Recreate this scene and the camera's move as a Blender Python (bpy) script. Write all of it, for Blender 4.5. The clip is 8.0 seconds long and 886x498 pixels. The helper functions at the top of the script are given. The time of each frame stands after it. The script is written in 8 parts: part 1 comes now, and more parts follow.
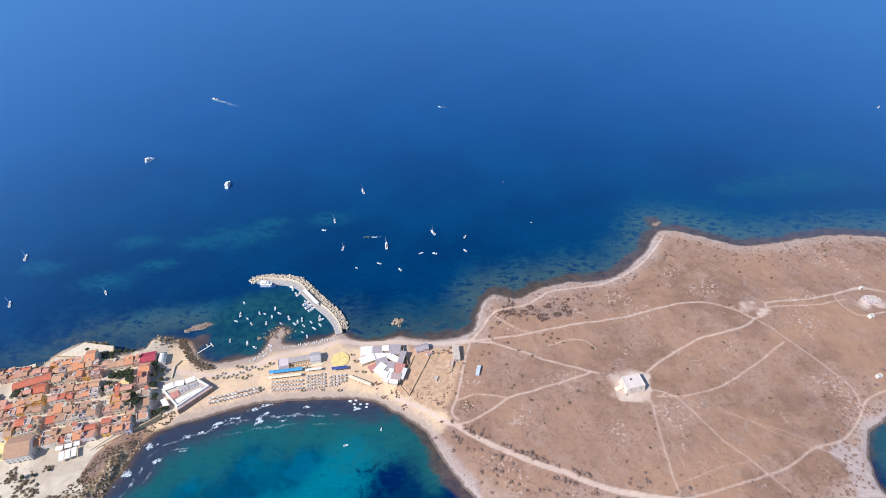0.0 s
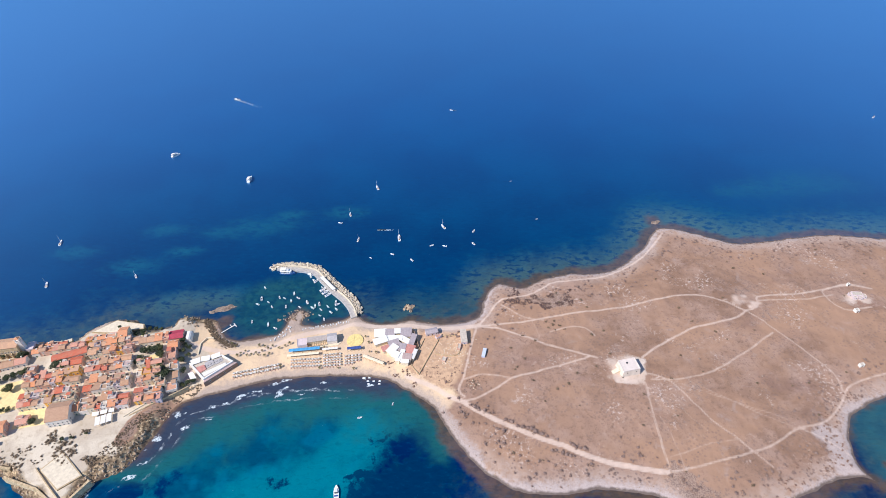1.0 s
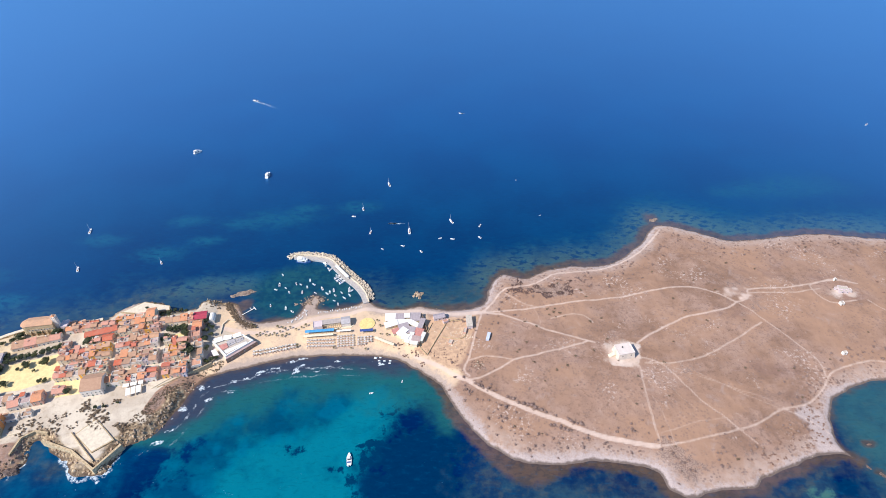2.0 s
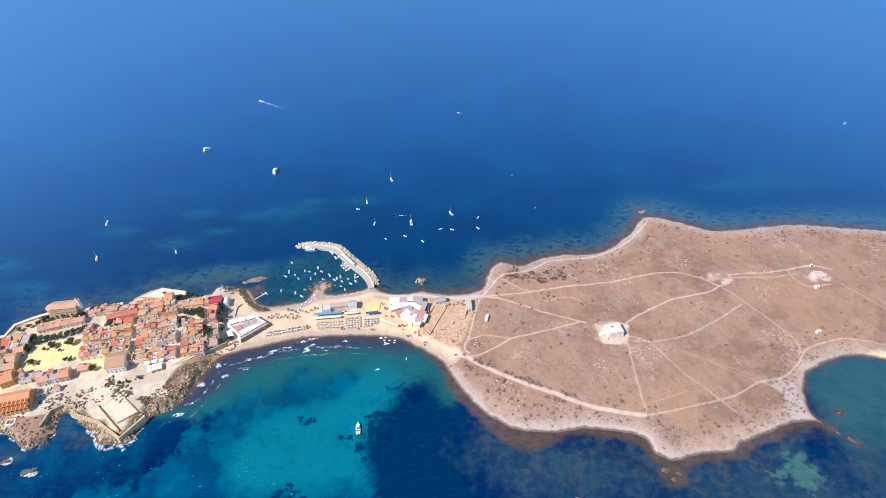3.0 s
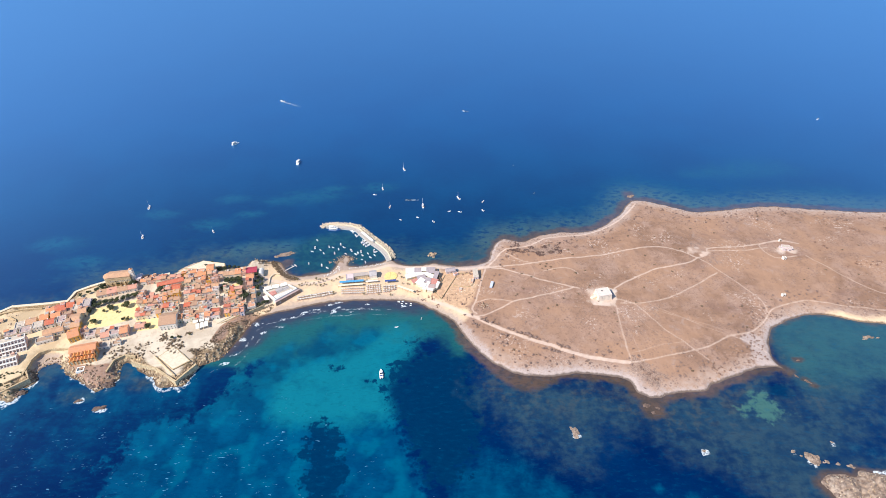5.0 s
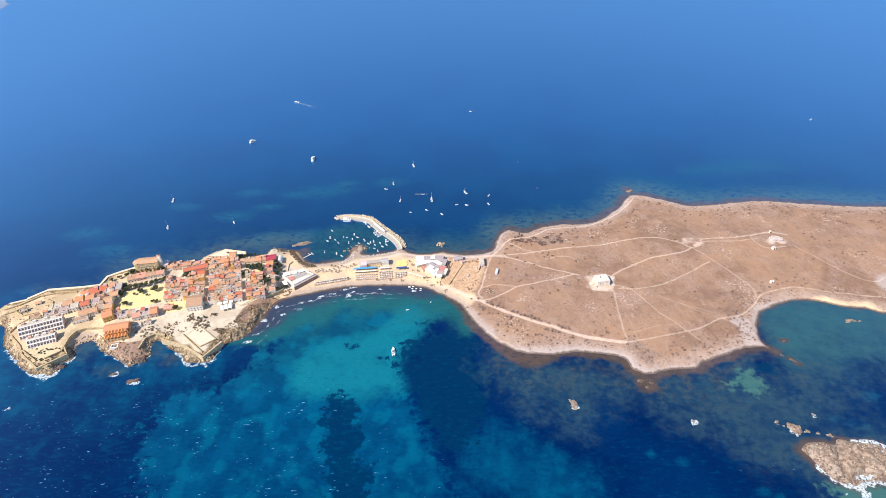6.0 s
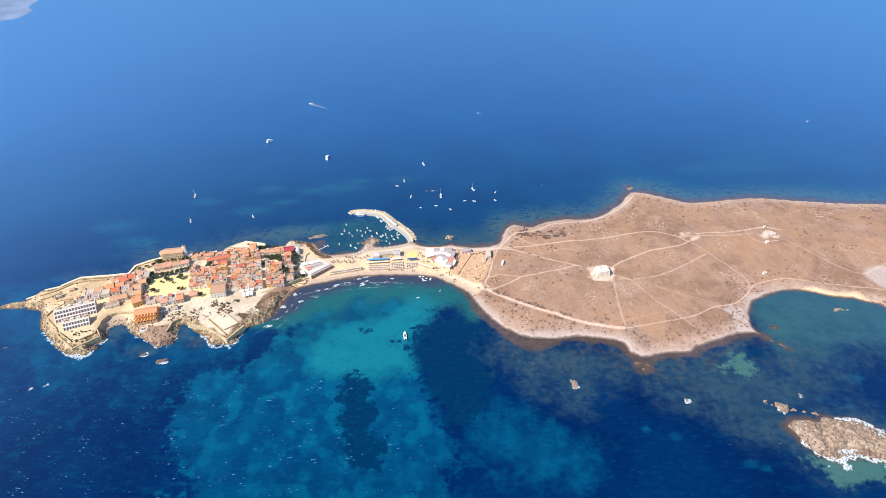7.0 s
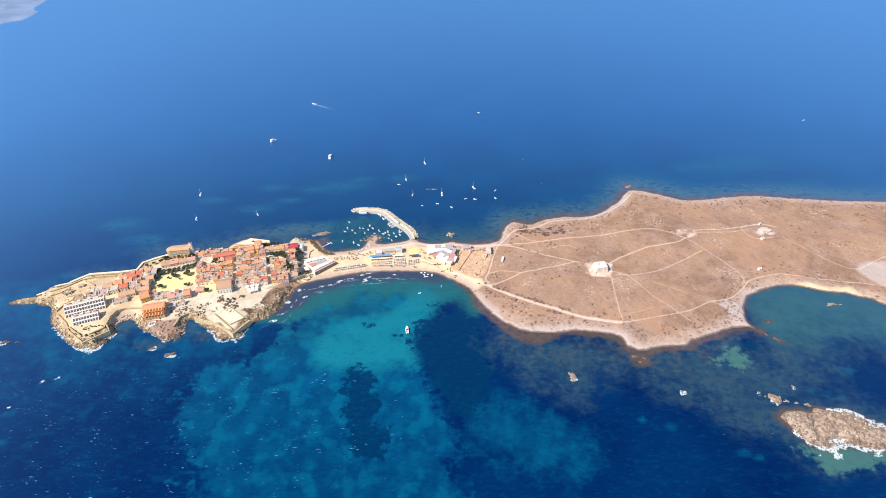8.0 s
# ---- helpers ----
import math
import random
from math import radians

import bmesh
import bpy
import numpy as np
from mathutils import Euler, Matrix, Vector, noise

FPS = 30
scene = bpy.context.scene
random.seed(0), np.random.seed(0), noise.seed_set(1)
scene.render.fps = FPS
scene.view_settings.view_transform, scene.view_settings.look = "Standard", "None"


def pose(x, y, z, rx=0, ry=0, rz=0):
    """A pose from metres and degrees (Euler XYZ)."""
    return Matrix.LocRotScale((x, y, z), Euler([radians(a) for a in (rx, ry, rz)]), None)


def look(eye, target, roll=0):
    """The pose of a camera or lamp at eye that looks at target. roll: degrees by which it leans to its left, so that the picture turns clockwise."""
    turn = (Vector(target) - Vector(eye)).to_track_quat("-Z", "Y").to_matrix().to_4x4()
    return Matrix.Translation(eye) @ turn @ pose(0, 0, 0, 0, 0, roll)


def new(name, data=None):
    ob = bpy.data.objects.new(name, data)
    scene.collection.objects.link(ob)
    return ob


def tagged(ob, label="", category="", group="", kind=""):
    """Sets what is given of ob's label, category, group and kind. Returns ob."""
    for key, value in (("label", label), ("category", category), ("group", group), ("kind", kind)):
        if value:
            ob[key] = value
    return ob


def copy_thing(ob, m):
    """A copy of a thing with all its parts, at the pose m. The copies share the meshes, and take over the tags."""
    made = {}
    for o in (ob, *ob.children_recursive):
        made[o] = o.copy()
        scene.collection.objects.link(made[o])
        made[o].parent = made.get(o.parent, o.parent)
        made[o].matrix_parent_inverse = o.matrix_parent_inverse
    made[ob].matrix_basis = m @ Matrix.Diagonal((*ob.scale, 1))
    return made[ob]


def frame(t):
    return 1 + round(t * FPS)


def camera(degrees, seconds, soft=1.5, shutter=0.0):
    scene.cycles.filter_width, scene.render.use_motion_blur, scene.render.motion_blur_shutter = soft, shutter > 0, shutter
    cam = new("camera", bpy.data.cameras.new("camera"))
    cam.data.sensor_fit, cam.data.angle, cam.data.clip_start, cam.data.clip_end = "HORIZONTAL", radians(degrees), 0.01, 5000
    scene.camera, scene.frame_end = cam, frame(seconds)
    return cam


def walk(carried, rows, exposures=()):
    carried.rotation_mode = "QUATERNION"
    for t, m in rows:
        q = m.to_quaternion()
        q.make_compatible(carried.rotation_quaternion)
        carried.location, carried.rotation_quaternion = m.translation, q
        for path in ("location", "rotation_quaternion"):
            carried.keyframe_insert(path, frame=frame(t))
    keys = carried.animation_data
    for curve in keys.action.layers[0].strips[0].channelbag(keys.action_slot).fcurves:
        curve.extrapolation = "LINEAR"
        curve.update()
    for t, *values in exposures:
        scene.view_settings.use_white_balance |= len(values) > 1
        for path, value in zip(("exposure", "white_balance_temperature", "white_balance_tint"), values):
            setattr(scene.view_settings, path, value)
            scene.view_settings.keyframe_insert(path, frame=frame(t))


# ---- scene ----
cam = camera(74.57, 8.0, 0.8)
# seconds, eye, heading, pitch and lean in degrees
PATH = [
    (0.0, -0.00, -0.00, 326.80, 0.000, -42.858, 2.412),
    (0.5, -2.10, -14.20, 331.79, 0.366, -42.618, 2.108),
    (1.0, -2.97, -29.66, 335.60, 0.837, -41.971, 1.874),
    (1.5, -3.13, -43.79, 338.75, 1.771, -41.484, 1.787),
    (1.7, -3.52, -50.51, 340.24, 1.777, -41.273, 1.671),
    (2.8, -7.95, -86.08, 350.02, 0.998, -40.614, 1.194),
    (3.0, -8.45, -92.68, 351.04, 0.996, -40.477, 1.217),
    (3.5, -10.27, -108.97, 355.69, 0.919, -40.329, 1.223),
    (4.0, -12.59, -127.31, 359.80, 0.901, -40.013, 1.229),
    (4.5, -14.35, -144.33, 363.59, 0.981, -39.716, 1.349),
    (4.7, -15.11, -151.14, 365.42, 0.999, -39.640, 1.345),
    (5.8, -18.00, -191.10, 375.11, 1.651, -39.027, 1.610),
    (6.0, -18.40, -198.40, 377.22, 1.759, -38.932, 1.595),
    (6.5, -19.14, -214.99, 381.58, 1.972, -38.634, 1.705),
    (7.0, -20.09, -231.48, 386.66, 2.551, -38.398, 1.824),
    (7.5, -19.18, -242.69, 390.66, 3.279, -38.277, 1.986),
    (8.0, -19.73, -243.33, 391.00, 2.691, -38.344, 1.967),
]


def eye_pose(x, y, z, yaw, pitch, lean):
    return pose(x, y, z, 0, 0, yaw) @ pose(0, 0, 0, 90 + pitch) @ pose(0, 0, 0, 0, 0, -lean)


walk(cam, [(t, eye_pose(*rest)) for t, *rest in PATH], [(0.0, 0.01, 6000, 12), (1.5, 0.10, 6080, 12), (4.0, 0.24, 6300, 11), (6.0, 0.30, 6600, 10), (8.0, 0.36, 6700, 10)])

# ---- light ----
SUN = Vector((-0.59, -0.37, 0.735)).normalized()
sun = new("sun", bpy.data.lights.new("sun", "SUN"))
sun.data.energy, sun.data.angle, sun.data.color = 5.0, radians(0.53), (1.0, 0.90, 0.76)
sun.matrix_world = look(SUN * 100, (0, 0, 0))
world = bpy.data.worlds.new("sky")
scene.world = world
world.use_nodes = True
wn = world.node_tree.nodes
sky = wn.new("ShaderNodeTexSky")
sky.sky_type, sky.sun_disc = "NISHITA", False
sky.sun_elevation, sky.sun_rotation = math.asin(SUN.z), math.atan2(SUN.x, SUN.y)
sky.air_density, sky.dust_density, sky.ozone_density = 1.0, 0.4, 4.0
wn["Background"].inputs["Strength"].default_value = 0.13
world.node_tree.links.new(sky.outputs["Color"], wn["Background"].inputs["Color"])


# ---- materials ----
class Nodes:
    """A short way to write node trees."""

    def __init__(self, name):
        self.mat = bpy.data.materials.new(name)
        self.mat.use_nodes = True
        self.tree = self.mat.node_tree
        self.bsdf = self.tree.nodes["Principled BSDF"]

    def put(self, socket, value):
        if isinstance(value, bpy.types.NodeSocket):
            self.tree.links.new(value, socket)
        elif isinstance(value, tuple) and len(value) == 3:
            socket.default_value = (*value, 1.0) if socket.type == "RGBA" else value
        else:
            socket.default_value = value

    def math(self, op, a, b=0.0, c=0.0, clamp=False):
        n = self.tree.nodes.new("ShaderNodeMath")
        n.operation, n.use_clamp = op, clamp
        for s, v in zip(n.inputs, (a, b, c)):
            self.put(s, v)
        return n.outputs[0]

    def step(self, v, lo, hi, a=0.0, b=1.0):
        n = self.tree.nodes.new("ShaderNodeMapRange")
        n.interpolation_type = "SMOOTHSTEP"
        for s, x in zip(n.inputs, (v, lo, hi, a, b)):
            self.put(s, x)
        return n.outputs[0]

    def mix(self, fac, a, b, blend="MIX"):
        n = self.tree.nodes.new("ShaderNodeMix")
        n.data_type, n.blend_type = "RGBA", blend
        self.put(n.inputs[0], fac), self.put(n.inputs[6], a), self.put(n.inputs[7], b)
        return n.outputs[2]

    def place(self, kind="Object", scale=(1, 1, 1), turn=0.0):
        n = self.tree.nodes.new("ShaderNodeTexCoord")
        m = self.tree.nodes.new("ShaderNodeMapping")
        m.inputs["Scale"].default_value, m.inputs["Rotation"].default_value = scale, (0, 0, turn)
        self.tree.links.new(n.outputs[kind], m.inputs[0])
        return m.outputs[0]

    def noise(self, scale, detail=3.0, rough=0.5, at=None, warp=0.0, colour=False):
        n = self.tree.nodes.new("ShaderNodeTexNoise")
        n.inputs["Scale"].default_value, n.inputs["Detail"].default_value = scale, detail
        n.inputs["Roughness"].default_value, n.inputs["Distortion"].default_value = rough, warp
        self.tree.links.new(at or self.place(), n.inputs["Vector"])
        return n.outputs["Color" if colour else "Fac"]

    def cells(self, scale, at=None, feature="F1"):
        n = self.tree.nodes.new("ShaderNodeTexVoronoi")
        n.inputs["Scale"].default_value, n.feature = scale, feature
        self.tree.links.new(at or self.place(), n.inputs["Vector"])
        return n.outputs["Distance"]

    def wave(self, scale, at=None, axis="X", warp=0.0):
        n = self.tree.nodes.new("ShaderNodeTexWave")
        n.bands_direction = axis
        n.inputs["Scale"].default_value, n.inputs["Distortion"].default_value = scale, warp
        self.tree.links.new(at or self.place(), n.inputs["Vector"])
        return n.outputs["Fac"]

    def field(self, name):
        n = self.tree.nodes.new("ShaderNodeAttribute")
        n.attribute_name = name
        s = self.tree.nodes.new("ShaderNodeSeparateColor")
        self.tree.links.new(n.outputs["Color"], s.inputs[0])
        return s.outputs[0], s.outputs[1], s.outputs[2]

    def random(self):
        return self.tree.nodes.new("ShaderNodeObjectInfo").outputs["Random"]

    def island(self):
        return self.tree.nodes.new("ShaderNodeNewGeometry").outputs["Random Per Island"]

    def bump(self, height, strength=0.3, distance=0.1):
        n = self.tree.nodes.new("ShaderNodeBump")
        n.inputs["Strength"].default_value, n.inputs["Distance"].default_value = strength, distance
        self.tree.links.new(height, n.inputs["Height"])
        self.tree.links.new(n.outputs[0], self.bsdf.inputs["Normal"])

    def done(self, colour, rough=0.8, metal=0.0, spec=0.5):
        self.put(self.bsdf.inputs["Base Color"], colour)
        self.put(self.bsdf.inputs["Roughness"], rough)
        self.put(self.bsdf.inputs["Metallic"], metal)
        self.put(self.bsdf.inputs["Specular IOR Level"], spec)
        return self.mat


def plain(name, colour, rough=0.7, vary=0.25, scale=0.6, metal=0.0, bump=0.15):
    """Paint, plaster, metal or plastic with stains and grain at two scales."""
    n = Nodes(name)
    blot = n.noise(scale, 4)
    fine = n.noise(scale * 9, 3)
    dark = tuple(c * (1 - vary) for c in colour)
    c = n.mix(n.step(blot, 0.3, 0.7), dark, colour)
    c = n.mix(n.math("MULTIPLY", n.step(fine, 0.35, 0.75), 0.35), c, tuple(c * (1 - vary * 0.7) for c in colour))
    if bump:
        n.bump(fine, bump, 0.04)
    return n.done(c, rough, metal)


def tiles(name, colour, second):
    """Clay roof tiles: ridged rows down the slope, with uneven firing and weathering."""
    n = Nodes(name)
    at = n.place("Object")
    rows = n.wave(1.1, at, "X", 0.4)
    courses = n.wave(0.7, at, "Y", 0.4)
    patch = n.noise(0.5, 4, 0.6, at)
    grain = n.noise(3.2, 3, 0.6, at)
    c = n.mix(n.step(patch, 0.35, 0.65), colour, second)
    c = n.mix(n.math("MULTIPLY", n.random(), 0.30), c, tuple(0.66 * a + 0.15 for a in colour))
    c = n.mix(n.step(grain, 0.46, 0.72, 0, 0.5), c, (0.24, 0.12, 0.075))
    c = n.mix(n.math("MULTIPLY", n.math("MULTIPLY", rows, courses), 0.3), c, tuple(a * 0.6 for a in colour))
    n.bump(rows, 0.5, 0.08)
    return n.done(c, 0.85)


def sea_material():
    n = Nodes("sea_water")
    at = n.place("Object")
    sand, bright, dark = n.field("bay")
    shelf, north, shore = n.field("reef")
    surf, light, harbour = n.field("surf")
    chop, murk, clear = n.field("wind")
    off, breaker, pale = n.field("swell")
    axes = n.tree.nodes.new("ShaderNodeSeparateXYZ")
    n.put(axes.inputs[0], at)
    big = n.noise(0.012, 3, 0.5, at)
    mid = n.noise(0.045, 5, 0.62, at, 0.3)
    fine = n.noise(0.16, 4, 0.6, at)
    tiny = n.noise(0.5, 3, 0.6, at)

    def edge(f, wide, soft, extra=0.25):
        ragged = n.math("ADD", n.math("MULTIPLY", n.math("SUBTRACT", mid, 0.5), wide), n.math("MULTIPLY", n.math("SUBTRACT", fine, 0.5), wide * extra * 2))
        return n.math("MULTIPLY", n.step(n.math("ADD", f, ragged), 0.5 - soft, 0.5 + soft), n.step(f, 0.0, 0.25))

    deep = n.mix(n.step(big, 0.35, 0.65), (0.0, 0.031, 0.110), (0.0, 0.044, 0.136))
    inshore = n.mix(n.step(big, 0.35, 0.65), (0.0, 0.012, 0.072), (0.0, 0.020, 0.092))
    # far water painted paler and bluer, as haze and sky would brighten it
    hazed_offing = n.mix(n.step(big, 0.35, 0.65), (0.0, 0.051, 0.198), (0.0, 0.062, 0.220))
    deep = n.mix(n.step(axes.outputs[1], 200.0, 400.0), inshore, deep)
    c = n.mix(n.step(axes.outputs[1], 330.0, 620.0), deep, hazed_offing)
    # wind streaks where the open swell comes in
    streak = n.noise(0.11, 4, 0.62, n.place("Object", (0.45, 1.35, 1), 0.3), 0.5)
    c = n.mix(n.math("MULTIPLY", n.step(chop, 0.0, 0.5), n.step(streak, 0.50, 0.68, 0, 0.5)), c, (0.0, 0.040, 0.112))
    # northern shelf: teal with dark weed
    weed = n.step(n.math("ADD", n.math("MULTIPLY", mid, 0.4), n.math("MULTIPLY", fine, 0.6)), 0.42, 0.58)
    flecks = n.math("ADD", n.math("MULTIPLY", n.noise(0.20, 4, 0.65, n.place("Object", (0.65, 1.2, 1), 0.2), 0.3), 0.7), n.math("MULTIPLY", mid, 0.3))
    beds = n.step(flecks, 0.50, 0.60, 0.0, 0.72)
    shoal = n.mix(n.step(off, 0.12, 0.75), n.mix(n.step(axes.outputs[0], 60.0, 220.0), (0.050, 0.104, 0.116), (0.058, 0.130, 0.148)), (0.006, 0.086, 0.154))
    c = n.mix(n.math("MULTIPLY", edge(north, 1.0, 0.42), n.math("SUBTRACT", 0.9, beds)), c, shoal)
    # pale sand of the bay under clear water, in two depths
    blot = n.noise(0.055, 2.5, 0.5, n.place("Object", (1.1, 0.95, 1), 0.6), 0.2)
    mottled = n.step(n.math("ADD", n.math("MULTIPLY", mid, 0.3), n.math("MULTIPLY", blot, 0.7)), 0.42, 0.60, 0.58, 1.0)
    c = n.mix(n.math("MULTIPLY", n.math("MULTIPLY", edge(sand, 1.5, 0.13, 0.25), mottled), clear), c, n.mix(n.step(axes.outputs[1], 70.0, 150.0), (0.0, 0.076, 0.178), (0.002, 0.090, 0.155)))
    clumps = n.step(n.noise(0.062, 2, 0.45, n.place("Object", (1, 1, 1), 1.3)), 0.48, 0.66, 0.0, 0.62)
    c = n.mix(n.math("MULTIPLY", n.math("MULTIPLY", edge(sand, 1.5, 0.13, 0.25), clumps), clear), c, (0.0, 0.122, 0.222))
    c = n.mix(n.math("MULTIPLY", edge(light, 1.0, 0.3), mottled), c, (0.0, 0.070, 0.162))
    c = n.mix(n.math("MULTIPLY", edge(bright, 0.5, 0.22), n.step(mid, 0.25, 0.5, 0.5, 0.9)), c, (0.004, 0.166, 0.236))
    c = n.mix(n.math("MULTIPLY", edge(dark, 1.6, 0.09, 0.35), 0.92), c, (0.0, 0.025, 0.082))
    # stirred-up water inside the beach
    c = n.mix(n.step(n.math("ADD", murk, n.math("MULTIPLY", n.math("SUBTRACT", mid, 0.5), 0.5)), 0.07, 0.36, 0, 0.85), c, (0.014, 0.108, 0.118))
    c = n.mix(n.step(n.math("ADD", murk, n.math("MULTIPLY", n.math("SUBTRACT", mid, 0.5), 0.5)), 0.36, 0.70, 0, 0.86), c, (0.042, 0.043, 0.080))
    # murky reef shelf
    weed2 = n.step(n.math("ADD", n.math("MULTIPLY", mid, 0.45), n.math("MULTIPLY", fine, 0.55)), 0.40, 0.60)
    reefs = n.step(n.math("ADD", n.math("MULTIPLY", n.noise(0.05, 4, 0.62, at, 0.5), 0.65), n.math("MULTIPLY", fine, 0.35)), 0.49, 0.57)
    c = n.mix(n.math("MULTIPLY", edge(shelf, 1.1, 0.42), 0.78), c, n.mix(n.math("MULTIPLY", reefs, n.step(off, 0.2, 0.8, 0.8, 0.08)), n.mix(weed2, (0.014, 0.048, 0.096), (0.030, 0.074, 0.110)), n.mix(weed2, (0.030, 0.046, 0.068), (0.060, 0.082, 0.092))))
    haven = n.math("MULTIPLY", n.step(axes.outputs[0], 236.0, 262.0), n.step(axes.outputs[1], 96.0, 135.0))
    c = n.mix(n.math("MULTIPLY", n.math("MULTIPLY", haven, edge(shelf, 0.8, 0.4)), n.step(mid, 0.35, 0.6, 0.6, 0.88)), c, (0.028, 0.104, 0.126))
    c = n.mix(n.math("MULTIPLY", edge(pale, 1.3, 0.2, 0.6), 0.66), c, (0.064, 0.180, 0.155))
    c = n.mix(n.math("MULTIPLY", harbour, 0.85), c, n.mix(weed, (0.014, 0.082, 0.098), (0.004, 0.046, 0.080)))
    # brown weed and wet rock under the shore
    rim = n.math("ADD", shore, n.math("ADD", n.math("MULTIPLY", n.math("SUBTRACT", mid, 0.5), 0.9), n.math("MULTIPLY", n.math("SUBTRACT", fine, 0.5), 0.55)))
    c = n.mix(n.math("MULTIPLY", n.step(rim, 0.32, 0.74, 0, 0.86), n.step(shore, 0.05, 0.3)), c, n.mix(n.step(big, 0.40, 0.60), n.mix(n.step(fine, 0.4, 0.65), (0.110, 0.072, 0.046), (0.066, 0.050, 0.042)), n.mix(n.step(fine, 0.4, 0.65), (0.125, 0.085, 0.076), (0.076, 0.060, 0.062))))
    # surf along the rocks and whitecaps in the open
    foam = n.math("MULTIPLY", n.step(n.math("ADD", surf, n.math("ADD", n.math("MULTIPLY", n.math("SUBTRACT", fine, 0.5), 1.1), n.math("MULTIPLY", n.math("SUBTRACT", mid, 0.5), 1.6))), 0.66, 0.82), n.step(tiny, 0.36, 0.54))
    lines = n.math("SINE", n.math("ADD", n.math("MULTIPLY", off, 52.0), n.math("MULTIPLY", mid, 11.0)))
    sets = n.math("MULTIPLY", breaker, n.math("ADD", n.noise(0.045, 2, 0.5, n.place("Object", (1, 1, 1), 0.9)), 0.45))
    rolls = n.math("MULTIPLY", n.step(lines, 0.70, 0.98), n.math("MULTIPLY", n.step(sets, 0.72, 0.95), n.math("MULTIPLY", n.step(fine, 0.42, 0.56), n.step(tiny, 0.30, 0.60))))
    foam = n.math("MAXIMUM", foam, n.math("MULTIPLY", rolls, 0.5))
    caps_at = n.place("Object", (0.26, 0.95, 1), 0.3)
    crest = n.math("ADD", n.noise(0.8, 3, 0.6, caps_at), n.math("MULTIPLY", n.noise(0.06, 2, 0.5, at), 0.30))
    caps = n.step(n.math("ADD", crest, n.math("MULTIPLY", chop, 0.105)), 0.926, 0.970)
    froth = n.step(n.noise(1.1, 3, 0.7, at), 0.3, 0.62, 0.35, 0.95)
    c = n.mix(n.math("MULTIPLY", n.math("MULTIPLY", caps, 0.62), froth), c, (0.22, 0.56, 0.88))
    c = n.mix(n.math("MULTIPLY", foam, froth), c, (0.74, 0.84, 0.92))
    wavelets = n.noise(0.30, 4, 0.65, n.place("Object", (0.5, 1.3, 1), 0.3), 0.4)
    c = n.mix(n.step(wavelets, 0.52, 0.72, 0.0, 0.20), c, (0.0, 0.090, 0.200))
    c = n.mix(n.step(wavelets, 0.50, 0.30, 0.0, 0.20), c, (0.0, 0.010, 0.050))
    ripple = n.math("ADD", n.math("MULTIPLY", n.noise(0.35, 4, 0.6, n.place("Object", (0.6, 1.2, 1), 0.35)), 0.7), n.math("MULTIPLY", n.noise(0.07, 3, 0.5, at), 1.2))
    n.bump(ripple, 0.3, 1.0)
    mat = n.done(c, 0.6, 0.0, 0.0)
    n.bsdf.inputs["Specular Tint"].default_value = (0.3, 0.65, 1.0, 1.0)
    # the sky's sheen grows towards grazing views
    sheen = n.tree.nodes.new("ShaderNodeBsdfGlossy")
    sheen.inputs["Color"].default_value, sheen.inputs["Roughness"].default_value = (0.34, 0.67, 1.0, 1.0), 0.37
    facing = n.tree.nodes.new("ShaderNodeLayerWeight")
    facing.inputs["Blend"].default_value = 0.5
    blend = n.tree.nodes.new("ShaderNodeMixShader")
    n.put(blend.inputs[0], n.math("SUBTRACT", 1.0, n.math("POWER", 2.71828, n.math("MULTIPLY", n.math("POWER", facing.outputs["Facing"], 4.5), -9.0))))
    n.tree.links.new(n.bsdf.outputs[0], blend.inputs[1])
    n.tree.links.new(sheen.outputs[0], blend.inputs[2])
    n.tree.links.new(blend.outputs[0], n.tree.nodes["Material Output"].inputs["Surface"])
    return mat


